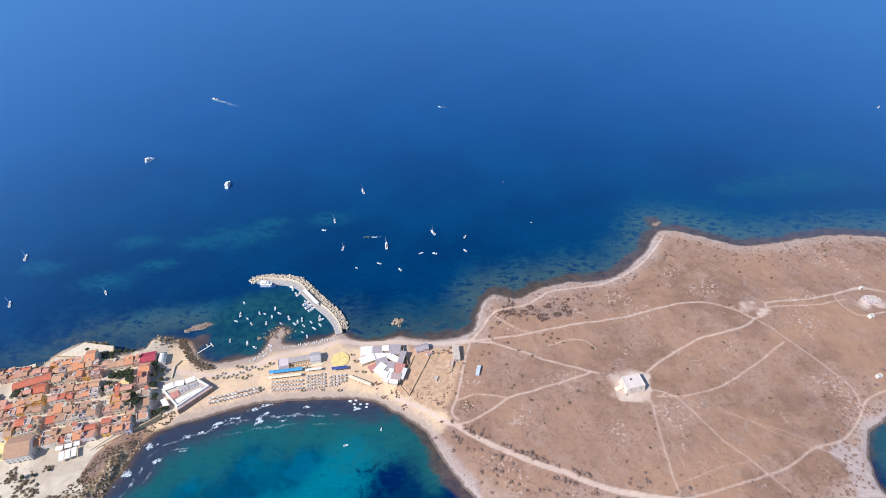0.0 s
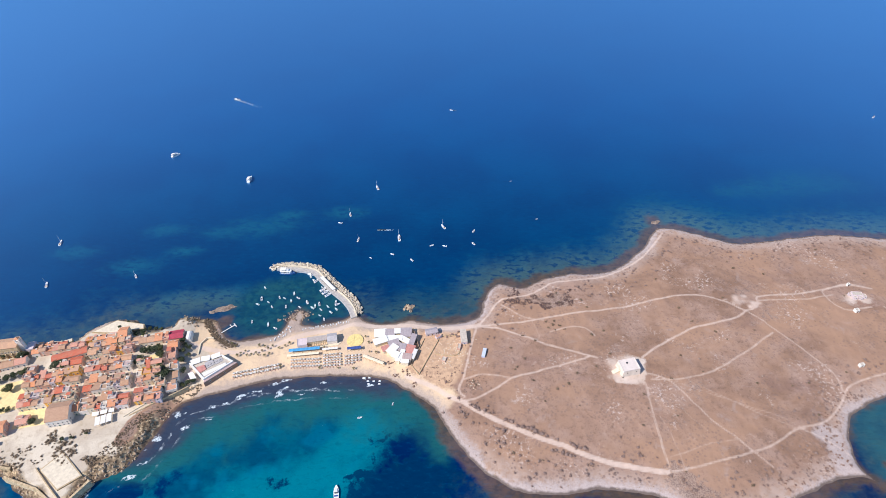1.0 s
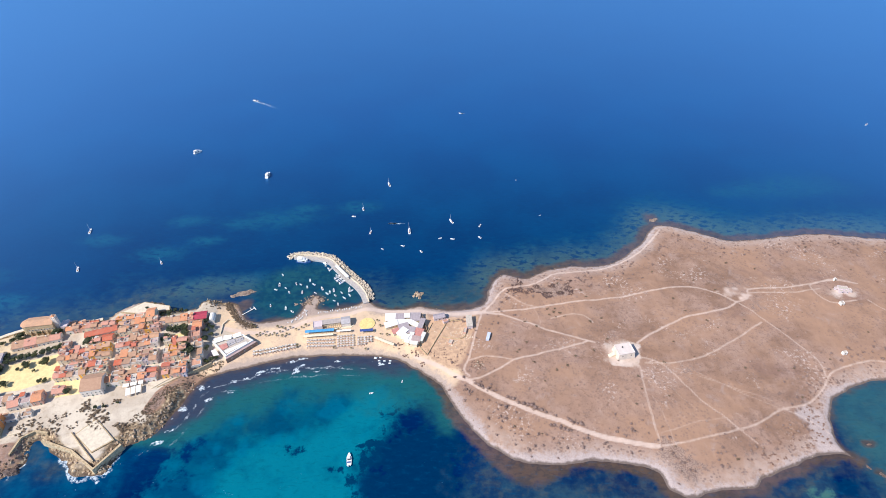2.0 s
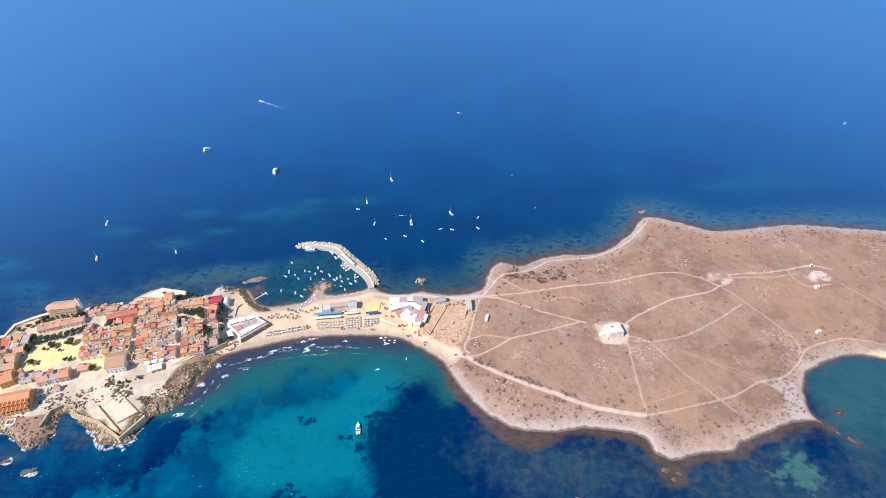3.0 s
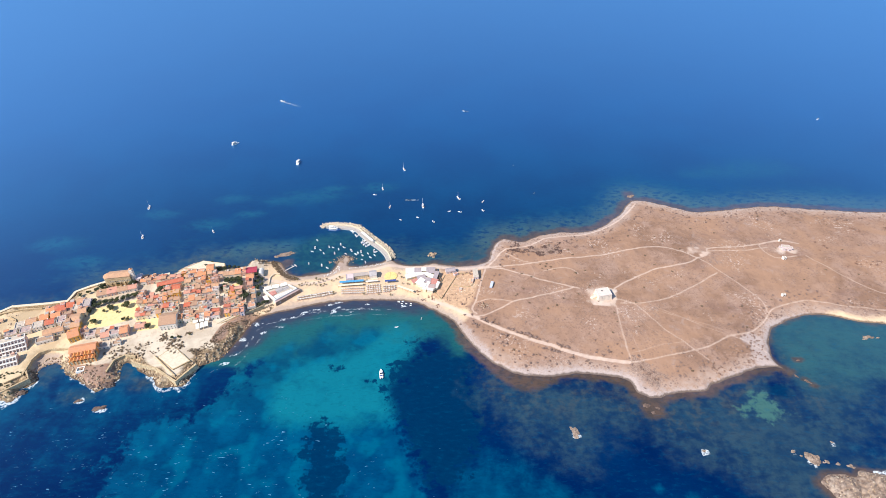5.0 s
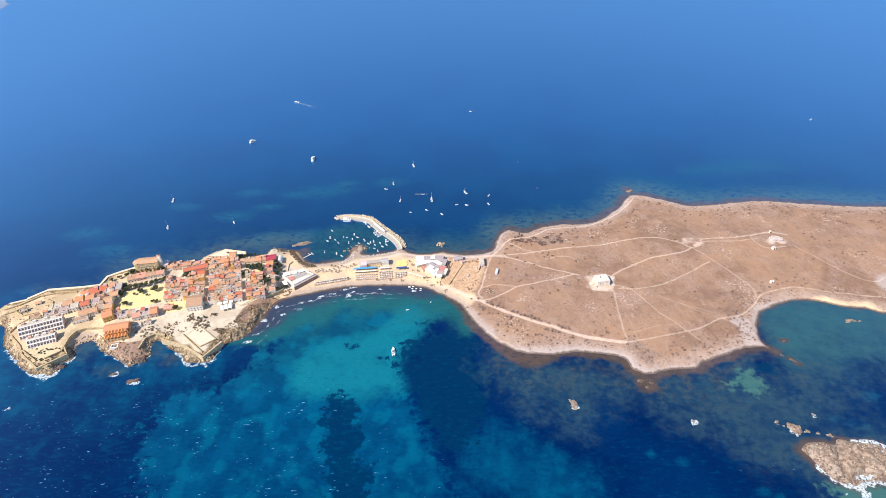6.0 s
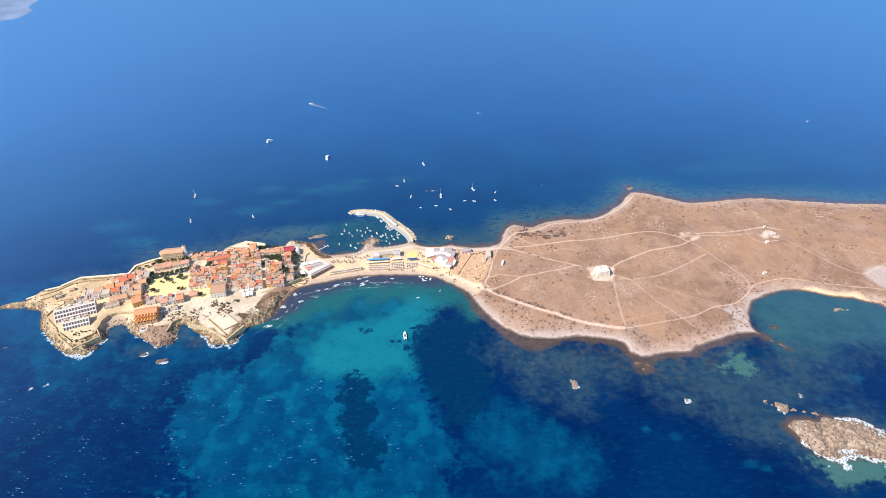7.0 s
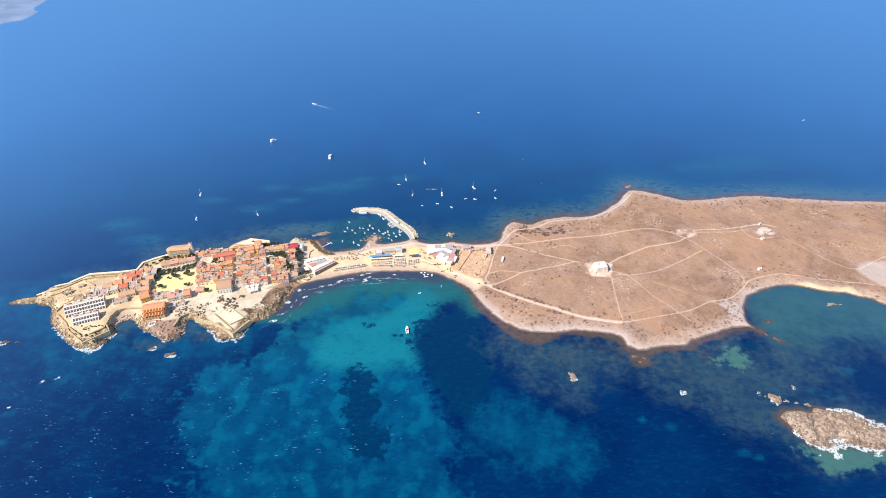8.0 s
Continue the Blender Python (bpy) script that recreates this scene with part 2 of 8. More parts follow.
def ground_material():
    n = Nodes("island_ground")
    at = n.place("Object")
    path, inland, pave = n.field("way")
    sandy, plaza, rock = n.field("soil")
    shingle, scrub, lot = n.field("cover")
    big = n.noise(0.010, 4, 0.55, at, 0.4)
    mid = n.noise(0.05, 5, 0.6, at, 0.3)
    fine = n.noise(0.33, 4, 0.65, at)
    tiny = n.noise(1.3, 3, 0.6, at)
    grass = n.mix(n.step(big, 0.38, 0.58), (0.340, 0.216, 0.158), (0.268, 0.165, 0.116))
    grass = n.mix(n.step(mid, 0.42, 0.66, 0, 0.75), grass, (0.402, 0.273, 0.216))
    grass = n.mix(n.step(n.noise(0.021, 3, 0.6, n.place("Object", (0.6, 1.5, 1), 0.5)), 0.55, 0.72, 0, 0.38), grass, (0.221, 0.139, 0.127))
    grass = n.mix(n.step(fine, 0.50, 0.72, 0, 0.60), grass, (0.166, 0.102, 0.074))
    grass = n.mix(n.step(tiny, 0.56, 0.72, 0, 0.52), grass, (0.142, 0.097, 0.074))
    grass = n.mix(n.step(n.noise(0.016, 4, 0.6, n.place("Object", (1, 1.3, 1), 1.1), 0.6), 0.42, 0.62, 0, 0.85), grass, (0.378, 0.234, 0.158))
    grass = n.mix(n.step(n.noise(0.09, 4, 0.65, at, 0.5), 0.58, 0.72, 0, 0.5), grass, (0.389, 0.291, 0.256))
    # pale stony flecks in patches, then a lighter dune belt behind the shore, dotted with low scrub
    stony = n.math("MULTIPLY", n.step(n.noise(0.03, 3, 0.6, n.place("Object", (1, 1, 1), 2.0)), 0.50, 0.66), n.step(n.noise(0.45, 3, 0.7, at), 0.52, 0.66))
    grass = n.mix(n.math("MULTIPLY", stony, 0.8), grass, (0.58, 0.47, 0.42))
    axes = n.tree.nodes.new("ShaderNodeSeparateXYZ")
    n.put(axes.inputs[0], at)
    ragged = n.math("ADD", inland, n.math("MULTIPLY", n.math("SUBTRACT", mid, 0.5), 0.16))
    dune = n.math("MULTIPLY", n.math("MULTIPLY", n.step(ragged, 0.17, 0.06), n.step(axes.outputs[0], -5.0, 25.0)), n.step(fine, 0.3, 0.6, 0.25, 0.7))
    grass = n.mix(dune, grass, (0.470, 0.365, 0.315))
    tufts = n.math("MULTIPLY", n.step(n.cells(0.42, n.place("Object", (1, 1, 1), 0.7)), 0.42, 0.26), n.step(n.noise(0.07, 3, 0.6, at), 0.44, 0.56))
    grass = n.mix(n.math("MULTIPLY", tufts, n.math("ADD", n.math("MULTIPLY", dune, 0.60), 0.40)), grass, (0.210, 0.145, 0.125))
    bushes = n.step(n.math("ADD", scrub, n.math("MULTIPLY", n.math("SUBTRACT", fine, 0.5), 1.3)), 0.55, 0.75)
    c = n.mix(n.math("MULTIPLY", bushes, 0.72), grass, n.mix(n.step(tiny, 0.4, 0.62), (0.185, 0.128, 0.112), (0.38, 0.285, 0.235)))

    def edge(f, wide, soft):
        return n.step(n.math("ADD", f, n.math("MULTIPLY", n.math("SUBTRACT", fine, 0.5), wide)), 0.5 - soft, 0.5 + soft)

    westward = n.step(axes.outputs[0], -345.0, -310.0)
    eastward = n.step(axes.outputs[0], 0.0, 50.0)
    paved = n.mix(eastward, n.mix(westward, (0.68, 0.55, 0.37), (0.66, 0.58, 0.47)), (0.63, 0.53, 0.47))
    worn = n.mix(eastward, n.mix(westward, (0.52, 0.40, 0.26), (0.53, 0.45, 0.36)), (0.56, 0.44, 0.37))
    c = n.mix(edge(sandy, 0.5, 0.18), c, n.mix(n.step(fine, 0.5, 0.75, 0, 0.6), n.mix(n.step(mid, 0.35, 0.65), (0.76, 0.57, 0.375), (0.63, 0.47, 0.335)), (0.50, 0.365, 0.265)))
    c = n.mix(edge(lot, 0.8, 0.15), c, n.mix(n.step(fine, 0.4, 0.65), (0.60, 0.405, 0.265), (0.46, 0.305, 0.205)))
    c = n.mix(edge(pave, 0.4, 0.12), c, n.mix(n.step(mid, 0.4, 0.6), paved, worn))
    c = n.mix(n.math("MULTIPLY", edge(pave, 0.4, 0.12), n.step(fine, 0.5, 0.72, 0, 0.5)), c, (0.40, 0.31, 0.21))
    c = n.mix(edge(plaza, 0.15, 0.05), c, n.mix(n.step(fine, 0.35, 0.7), (0.86, 0.70, 0.36), (0.74, 0.57, 0.29)))
    stones = n.mix(n.step(fine, 0.40, 0.66), (0.22, 0.155, 0.10), (0.58, 0.45, 0.29))
    # gaps between the stones are painted near black, like shade in crevices
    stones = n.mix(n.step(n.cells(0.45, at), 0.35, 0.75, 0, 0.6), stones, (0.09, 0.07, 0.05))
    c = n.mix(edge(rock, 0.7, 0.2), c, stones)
    c = n.mix(n.math("MULTIPLY", edge(shingle, 0.7, 0.22), 0.85), c, n.mix(n.step(axes.outputs[0], -25.0, 10.0), n.mix(n.step(tiny, 0.35, 0.65), (0.46, 0.37, 0.32), (0.38, 0.305, 0.265)), n.mix(n.step(tiny, 0.35, 0.65), (0.50, 0.425, 0.410), (0.42, 0.35, 0.335))))
    c = n.mix(n.math("MULTIPLY", edge(path, 0.22, 0.17), n.step(mid, 0.3, 0.6, 0.78, 0.96)), c, n.mix(n.step(mid, 0.4, 0.6), (0.72, 0.575, 0.490), (0.65, 0.510, 0.430)))
    wet = n.step(n.math("ADD", inland, n.math("MULTIPLY", n.math("SUBTRACT", fine, 0.5), 0.03)), 0.008, 0.026, 0.8, 0)
    c = n.mix(wet, c, (0.085, 0.060, 0.048))
    n.bump(n.math("ADD", fine, n.math("MULTIPLY", tiny, 0.4)), 0.5, 0.5)
    return n.done(c, 0.95, 0.0, 0.2)


def stone_material(name, a, b, scale=0.5):
    n = Nodes(name)
    at = n.place("Object")
    blot = n.noise(scale, 5, 0.65, at)
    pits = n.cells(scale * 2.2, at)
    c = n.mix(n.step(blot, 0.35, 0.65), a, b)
    # pits sunk by the bump also get shade painted into their colour
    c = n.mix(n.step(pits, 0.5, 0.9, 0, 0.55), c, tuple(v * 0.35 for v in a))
    c = n.mix(n.math("MULTIPLY", n.random(), 0.35), c, tuple(v * 0.6 for v in b))
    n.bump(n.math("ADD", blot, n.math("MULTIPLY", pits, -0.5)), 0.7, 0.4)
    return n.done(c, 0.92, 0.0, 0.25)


def leaf_material(name, a, b):
    n = Nodes(name)
    c = n.mix(n.island(), a, b)
    c = n.mix(n.math("MULTIPLY", n.noise(1.2, 2), 0.5), c, tuple(v * 0.5 for v in a))
    return n.done(c, 0.75, 0.0, 0.2)


SEA, GROUND = sea_material(), ground_material()
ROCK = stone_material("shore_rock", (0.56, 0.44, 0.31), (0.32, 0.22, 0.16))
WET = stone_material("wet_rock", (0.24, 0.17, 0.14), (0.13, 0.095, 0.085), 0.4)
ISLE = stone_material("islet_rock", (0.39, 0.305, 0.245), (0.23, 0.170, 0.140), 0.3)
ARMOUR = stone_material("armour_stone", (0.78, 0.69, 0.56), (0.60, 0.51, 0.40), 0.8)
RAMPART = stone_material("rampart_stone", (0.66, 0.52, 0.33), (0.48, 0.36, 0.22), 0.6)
LEAF = leaf_material("leaf_green", (0.070, 0.085, 0.036), (0.125, 0.130, 0.060))
PINE = leaf_material("leaf_dark", (0.048, 0.066, 0.036), (0.090, 0.105, 0.056))
SCRUB = leaf_material("scrub_leaf", (0.340, 0.245, 0.205), (0.470, 0.350, 0.290))
BRUSH = leaf_material("dark_brush", (0.240, 0.145, 0.112), (0.350, 0.225, 0.175))
PALM = leaf_material("palm_leaf", (0.100, 0.095, 0.045), (0.190, 0.160, 0.085))
MAUVE = leaf_material("mauve_bush", (0.255, 0.172, 0.148), (0.355, 0.255, 0.215))
HEATH = leaf_material("olive_heath", (0.165, 0.120, 0.080), (0.270, 0.200, 0.140))
RUINED = leaf_material("ruin_brush", (0.135, 0.088, 0.080), (0.250, 0.165, 0.145))
BARK = plain("bark", (0.16, 0.11, 0.07), 0.9)
ROOFS = [tiles("tile_orange", (0.74, 0.29, 0.125), (0.64, 0.31, 0.17)), tiles("tile_red", (0.60, 0.125, 0.060), (0.56, 0.19, 0.11)),
         tiles("tile_brown", (0.47, 0.27, 0.165), (0.54, 0.33, 0.21)), tiles("tile_pink", (0.70, 0.33, 0.23), (0.58, 0.31, 0.235)),
         tiles("tile_tan", (0.66, 0.38, 0.22), (0.52, 0.31, 0.20))]
DECKS = [plain("terrace_clay", (0.60, 0.33, 0.23)), plain("terrace_grey", (0.50, 0.44, 0.41)), plain("terrace_pale", (0.60, 0.53, 0.45)), plain("terrace_mauve", (0.50, 0.38, 0.36)), plain("terrace_brown", (0.44, 0.30, 0.21))]
WALLS = [plain("plaster_white", (0.80, 0.73, 0.66), 0.85, 0.15), plain("plaster_cream", (0.74, 0.64, 0.48), 0.85, 0.15), plain("plaster_ochre", (0.80, 0.43, 0.09), 0.85, 0.2),
         plain("plaster_pink", (0.68, 0.42, 0.33), 0.85, 0.2), plain("plaster_lilac", (0.68, 0.58, 0.60), 0.85, 0.15)]
WHITE = plain("white_paint", (0.82, 0.81, 0.78), 0.6, 0.1)
CANVAS = plain("white_canvas", (0.80, 0.78, 0.74), 0.9, 0.12, 0.8)
CREAM = plain("cream_canvas", (0.84, 0.74, 0.55), 0.9, 0.12, 0.8)
GLASS = plain("dark_window", (0.045, 0.05, 0.06), 0.15, 0.3, 2.0)
SHUTTER = [plain("shutter_green", (0.05, 0.12, 0.08)), plain("shutter_blue", (0.06, 0.12, 0.25)), plain("shutter_brown", (0.16, 0.08, 0.04))]
CONCRETE = plain("concrete", (0.50, 0.47, 0.45), 0.9, 0.3)
PALE = plain("pale_paving", (0.77, 0.67, 0.52), 0.9, 0.2)
WOOD = plain("worn_wood", (0.34, 0.22, 0.12), 0.8, 0.3)
BLUE = plain("blue_canvas", (0.09, 0.38, 0.72), 0.8)
# hotel door glass, its colour lifted to make up for the shaded recess
SHADED = plain("shade_lifted_glass", (0.60, 0.48, 0.45), 0.65, 0.3, 2.0)
NAVY = plain("navy_canvas", (0.05, 0.10, 0.34), 0.8)
STRAW = plain("straw_matting", (0.86, 0.69, 0.29), 0.95, 0.25, 1.0)
MAT = plain("sunbed_mat", (0.62, 0.40, 0.34), 0.9)
ROSE = plain("faded_red_sheet", (0.60, 0.27, 0.23), 0.7)
CRIMSON = plain("crimson_sheet", (0.45, 0.05, 0.09), 0.7)
GREY = plain("grey_sheet", (0.50, 0.47, 0.48), 0.6)
MAUVE_SHEET = plain("mauve_grey_sheet", (0.44, 0.38, 0.40), 0.7)
ORANGE = plain("plaster_orange", (0.76, 0.31, 0.10), 0.85, 0.2)
STEEL = plain("steel", (0.6, 0.6, 0.6), 0.3, 0.1, metal=0.9)
HULL = plain("gelcoat", (0.80, 0.80, 0.80), 0.25, 0.06)
HULL_PALE = plain("weathered_gelcoat", (0.60, 0.71, 0.75), 0.4, 0.12)
HULL_BLUE = plain("blue_hull", (0.05, 0.13, 0.32), 0.3, 0.1)
FOAM = plain("foam", (0.58, 0.74, 0.88), 0.9, 0.2)


# ---- building blocks ----
def part(name, bm, material, parent=None, label="", smooth=False):
    """Links a bmesh as one mesh object, under a thing or a part."""
    me = bpy.data.meshes.new(name)
    bm.to_mesh(me)
    bm.free()
    return piece(name, me, material, parent, label, smooth)


def piece(name, me, material, parent=None, label="", smooth=False):
    for m in material if isinstance(material, (list, tuple)) else [material]:
        if m.name not in me.materials:
            me.materials.append(m)
    if smooth:
        me.polygons.foreach_set("use_smooth", [True] * len(me.polygons))
    ob = new(name, me)
    if parent:
        ob.parent = parent
    if label:
        ob["label"] = label
    return ob


def thing(name, m, label, category, group=""):
    ob = new(name)
    ob.empty_display_size = 1
    ob.matrix_world = m
    return tagged(ob, label, category, group)


def at(x, y, turn=0.0, z=None, size=1.0):
    """A pose on the ground, turned by degrees about the upright."""
    return pose(x, y, height(x, y) if z is None else z, 0, 0, turn) @ Matrix.Diagonal((size, size, size, 1))


def solid(bm, corners, z0, z1, mat=0):
    """An upright prism over a plan of corners; z1 may be one height or one for each corner."""
    n = len(corners)
    tops = z1 if isinstance(z1, (list, tuple)) else [z1] * n
    lo = [bm.verts.new((x, y, z0)) for x, y in corners]
    hi = [bm.verts.new((x, y, z)) for (x, y), z in zip(corners, tops)]
    fs = [bm.faces.new(lo[::-1]), bm.faces.new(hi)] + [bm.faces.new((lo[i], lo[(i + 1) % n], hi[(i + 1) % n], hi[i])) for i in range(n)]
    for f in fs:
        f.material_index = mat
    return fs


def box(bm, x0, x1, y0, y1, z0, z1, mat=0):
    return solid(bm, [(x0, y0), (x1, y0), (x1, y1), (x0, y1)], z0, z1, mat)


def bevelled(bm, width):
    bmesh.ops.bevel(bm, geom=bm.edges[:], offset=width, segments=1, affect="EDGES", clamp_overlap=True)
    return bm


def spline(points, step=3.0, closed=False):
    """A smooth line through the points, as an array of places about step apart."""
    p = np.array(points, float)
    q = np.vstack([p[-1], p, p[0], p[1]]) if closed else np.vstack([2 * p[0] - p[1], p, 2 * p[-1] - p[-2]])
    out = []
    for a, b, c, d in zip(q, q[1:], q[2:], q[3:]):
        k = max(2, int(np.hypot(*(c - b)) / step))
        for t in np.arange(k) / k:
            out.append(0.5 * (2 * b + (c - a) * t + (2 * a - 5 * b + 4 * c - d) * t * t + (3 * b - 3 * c + d - a) * t ** 3))
    if not closed:
        out.append(p[-1])
    return np.array(out)


def rough_line(line, amount, scale):
    out = line.copy()
    for i, (x, y) in enumerate(line):
        v = noise.noise_vector((x * scale, y * scale, 3.1)) * amount + noise.noise_vector((x * scale * 3, y * scale * 3, 7.7)) * (amount * 0.45)
        out[i] += (v.x, v.y)
    return out


def line_distance(line, X, Y, closed=False):
    """The distance of places to a line of points, and whether they lie inside it."""
    a, b = (line, np.roll(line, -1, 0)) if closed else (line[:-1], line[1:])
    best, inside = np.full(X.shape, 1e9), np.zeros(X.shape, bool)
    for (ax, ay), (bx, by) in zip(a, b):
        dx, dy = bx - ax, by - ay
        k = np.clip(((X - ax) * dx + (Y - ay) * dy) / (dx * dx + dy * dy + 1e-9), 0, 1)
        best = np.minimum(best, (X - ax - k * dx) ** 2 + (Y - ay - k * dy) ** 2)
        if closed and abs(dy) > 1e-9:
            inside ^= ((ay > Y) != (by > Y)) & (X < ax + (Y - ay) / dy * dx)
    return np.sqrt(best), inside


def signed(line, X, Y):
    d, inside = line_distance(line, X, Y, True)
    return np.where(inside, d, -d)


def ease(v, lo, hi):
    t = np.clip((v - lo) / (hi - lo), 0, 1)
    return t * t * (3 - 2 * t)


def soft_noise(X, Y, scale, seed):
    """Smooth noise on arrays, from -1 to 1: a lattice of random values, blended."""
    rng = np.random.RandomState(seed)
    table = rng.rand(128, 128) * 2 - 1
    u, v = X * scale + 500.3, Y * scale + 500.7
    i, j = np.floor(u).astype(int), np.floor(v).astype(int)
    fu, fv = u - i, v - j
    fu, fv = fu * fu * (3 - 2 * fu), fv * fv * (3 - 2 * fv)
    g = lambda a, b: table[a % 128, b % 128]
    return (g(i, j) * (1 - fu) + g(i + 1, j) * fu) * (1 - fv) + (g(i, j + 1) * (1 - fu) + g(i + 1, j + 1) * fu) * fv


# ---- the plan ----
NORTH_WEST = [(-476, 168), (-469, 171), (-459, 175), (-452, 177), (-447, 184), (-444, 189), (-434, 193), (-425, 198), (-420, 205), (-413, 210), (-395, 210), (-378, 212), (-367, 215), (-365, 227), (-354, 234),
              (-341, 241), (-322, 246), (-304, 247), (-289, 248), (-283, 251), (-278, 259), (-273, 264), (-257, 270), (-244, 268), (-239, 265), (-236, 260), (-223, 260), (-216, 264), (-213, 270), (-207, 272), (-196, 270), (-185, 268)]
HARBOUR = [(-179, 262), (-174, 253), (-168, 249), (-159, 247), (-146, 249), (-139, 250), (-133, 252), (-130, 257), (-128, 262), (-127, 267), (-123, 273), (-119, 276), (-113, 273), (-115, 267), (-116, 262),
           (-111, 260), (-105, 260), (-93, 263), (-85, 265), (-81, 269), (-78, 272)]
NORTH_EAST = [(-74, 269), (-69, 264), (-60, 261), (-50, 260), (-40, 262), (-34, 264), (-28, 262), (-16, 260), (0, 260), (12, 262), (18, 265), (21, 273), (23, 281), (26, 289), (31, 296), (38, 300), (46, 297),
              (56, 295), (66, 301), (75, 305), (93, 309), (119, 310), (139, 318), (156, 333), (166, 343), (171, 353), (178, 361), (184, 365), (198, 362), (214, 355), (230, 347), (242, 342), (256, 342), (275, 344),
              (295, 348), (322, 350), (337, 349), (362, 345), (416, 338), (441, 337), (471, 335), (560, 328), (640, 300)]
SOUTH_EAST = [(640, 190), (520, 130), (420, 140), (375, 162), (365, 170), (348, 178), (328, 181), (315, 186), (300, 190), (283, 188), (267, 182), (253, 174), (245, 163), (241, 151), (240, 140), (243, 133), (247, 128),
              (240, 133), (232, 134), (221, 132), (207, 126), (193, 121), (182, 117), (176, 111), (170, 110), (158, 110), (144, 108), (140, 105), (134, 105), (129, 107), (124, 110), (122, 115), (120, 121), (114, 124),
              (105, 126), (89, 129), (77, 128), (61, 126), (45, 127), (34, 129), (22, 136), (11, 145), (1, 158), (-8, 171), (-11, 179)]
BAY = [(-18, 189), (-28, 196), (-37, 202), (-46, 208), (-60, 212), (-79, 213), (-102, 213), (-125, 211), (-142, 207), (-160, 202), (-177, 197), (-187, 191), (-191, 184), (-194.5, 172), (-199, 161), (-204, 150), (-210, 143),
       (-219, 140), (-223, 133), (-224, 126), (-228, 120), (-237, 119), (-248, 120), (-253, 126), (-261, 131), (-269, 135), (-273, 140), (-281, 144), (-284, 139), (-281, 131), (-282, 124), (-289, 119), (-295, 115),
       (-303, 120), (-313, 126), (-324, 131), (-331, 136)]
SOUTH_WEST = [(-334, 139), (-342, 142), (-349, 138), (-350, 133), (-345, 126), (-349, 120), (-355, 119), (-351, 112), (-355, 107), (-365, 105), (-373, 107), (-385, 113), (-396, 123), (-405, 130), (-414, 137), (-421, 147),
              (-426, 158), (-434, 162), (-448, 165), (-465, 164)]
ISLET = [(225, 38), (237, 44), (249, 42), (257, 45), (271, 43), (286, 38), (299, 28), (320, 22), (340, 8), (325, -2), (305, 3), (289, 9), (279, 10), (269, 14), (261, 14), (250, 10), (241, 12), (234, 19), (230, 29)]
coast = rough_line(spline(NORTH_WEST + HARBOUR + NORTH_EAST + SOUTH_EAST + BAY + SOUTH_WEST, 2.5, True), 1.3, 0.12)
islet_coast = rough_line(spline(ISLET, 2.0, True), 1.6, 0.15)
WAYS = []  # half width, line
WAYS.append((1.3, [(-34, 211), (-18, 203), (-8, 196), (3.7, 189), (14, 182), (25, 175), (40, 167), (57, 159), (72, 152.5), (88, 146), (100, 142.5)]))
WAYS.append((1.3, [(92, 144.6), (102, 142), (111, 139.7), (124, 138.4)]))
WAYS.append((0.5, [(106, 140), (115, 139), (135, 139), (174, 148), (193, 154), (214, 165), (232, 169), (248, 181), (257, 192), (272, 200), (292, 205), (309, 203), (331, 197), (400, 185)]))
WAYS.append((0.6, [(17, 255), (43, 256), (84, 263), (126, 269), (169, 279), (186, 279), (204, 273), (218, 262), (231, 269), (232, 276), (260, 278), (287, 282), (306, 287), (323, 282)]))
WAYS.append((0.6, [(5, 193), (1, 199), (4, 207), (10, 231), (15, 250), (17, 255), (24, 264), (36, 280), (57, 285), (70, 292), (82, 299), (117, 303), (142, 314), (164, 332), (183, 356)]))
WAYS.append((0.62, [(17, 254), (31, 252), (42, 247), (60, 237), (78, 229), (99, 221)]))
WAYS.append((0.56, [(1, 190), (12, 191), (22, 196), (38, 206), (56, 211), (93, 222)]))
WAYS.append((0.45, [(4, 207), (20, 210), (38, 206)]))
WAYS.append((0.6, [(130, 221), (152, 235), (174, 246), (209, 255), (218, 262)]))
WAYS.append((0.4, [(218, 262), (234, 241), (251, 214), (256, 201), (255, 191)]))
WAYS.append((0.45, [(126, 208), (135, 206), (145, 199.5), (154, 184), (162, 171), (174, 157), (187, 139.5)]))
WAYS.append((0.38, [(122, 203), (127, 197), (140, 188.5), (149, 173), (156, 164)]))
WAYS.append((0.38, [(156, 200.5), (172, 190), (187.5, 179), (213, 164)]))
WAYS.append((0.38, [(128, 147), (155, 155), (174, 158)]))
WAYS.append((0.39, [(131, 203), (156, 203), (185, 213), (230, 241)]))
WAYS.append((0.51, [(312, 263), (290, 261), (284, 280), (305, 285), (323, 282)]))
WAYS.append((0.34, [(141, 203), (174, 187), (203, 174), (215, 166)]))
WAYS.append((0.42, [(126.6, 201), (126, 185), (125.3, 168), (125.8, 141)]))
WAYS.append((0.36, [(129.4, 175), (133.8, 157), (135, 138)]))
WAYS.append((0.45, [(321, 263), (345, 232), (371, 211), (410, 229), (470, 240)]))
WAYS.append((0.39, [(231, 272), (262, 272), (290, 276)]))
WAYS.append((0.34, [(42, 247), (60, 240), (56, 262)]))
WAYS.append((0.4, [(214, 165), (226, 158), (238, 145), (243, 135)]))
WAYS.append((0.4, [(70, 246), (82, 250), (95, 249), (101, 241)]))
WAYS.append((0.4, [(36, 275), (52, 262), (66, 258)]))
WAYS.append((1.5, [(-194, 242), (-177, 237), (-157, 235), (-139, 237), (-114, 250), (-91, 254), (-76, 260), (-60, 257), (-36, 257), (-12, 254), (18, 255)]))
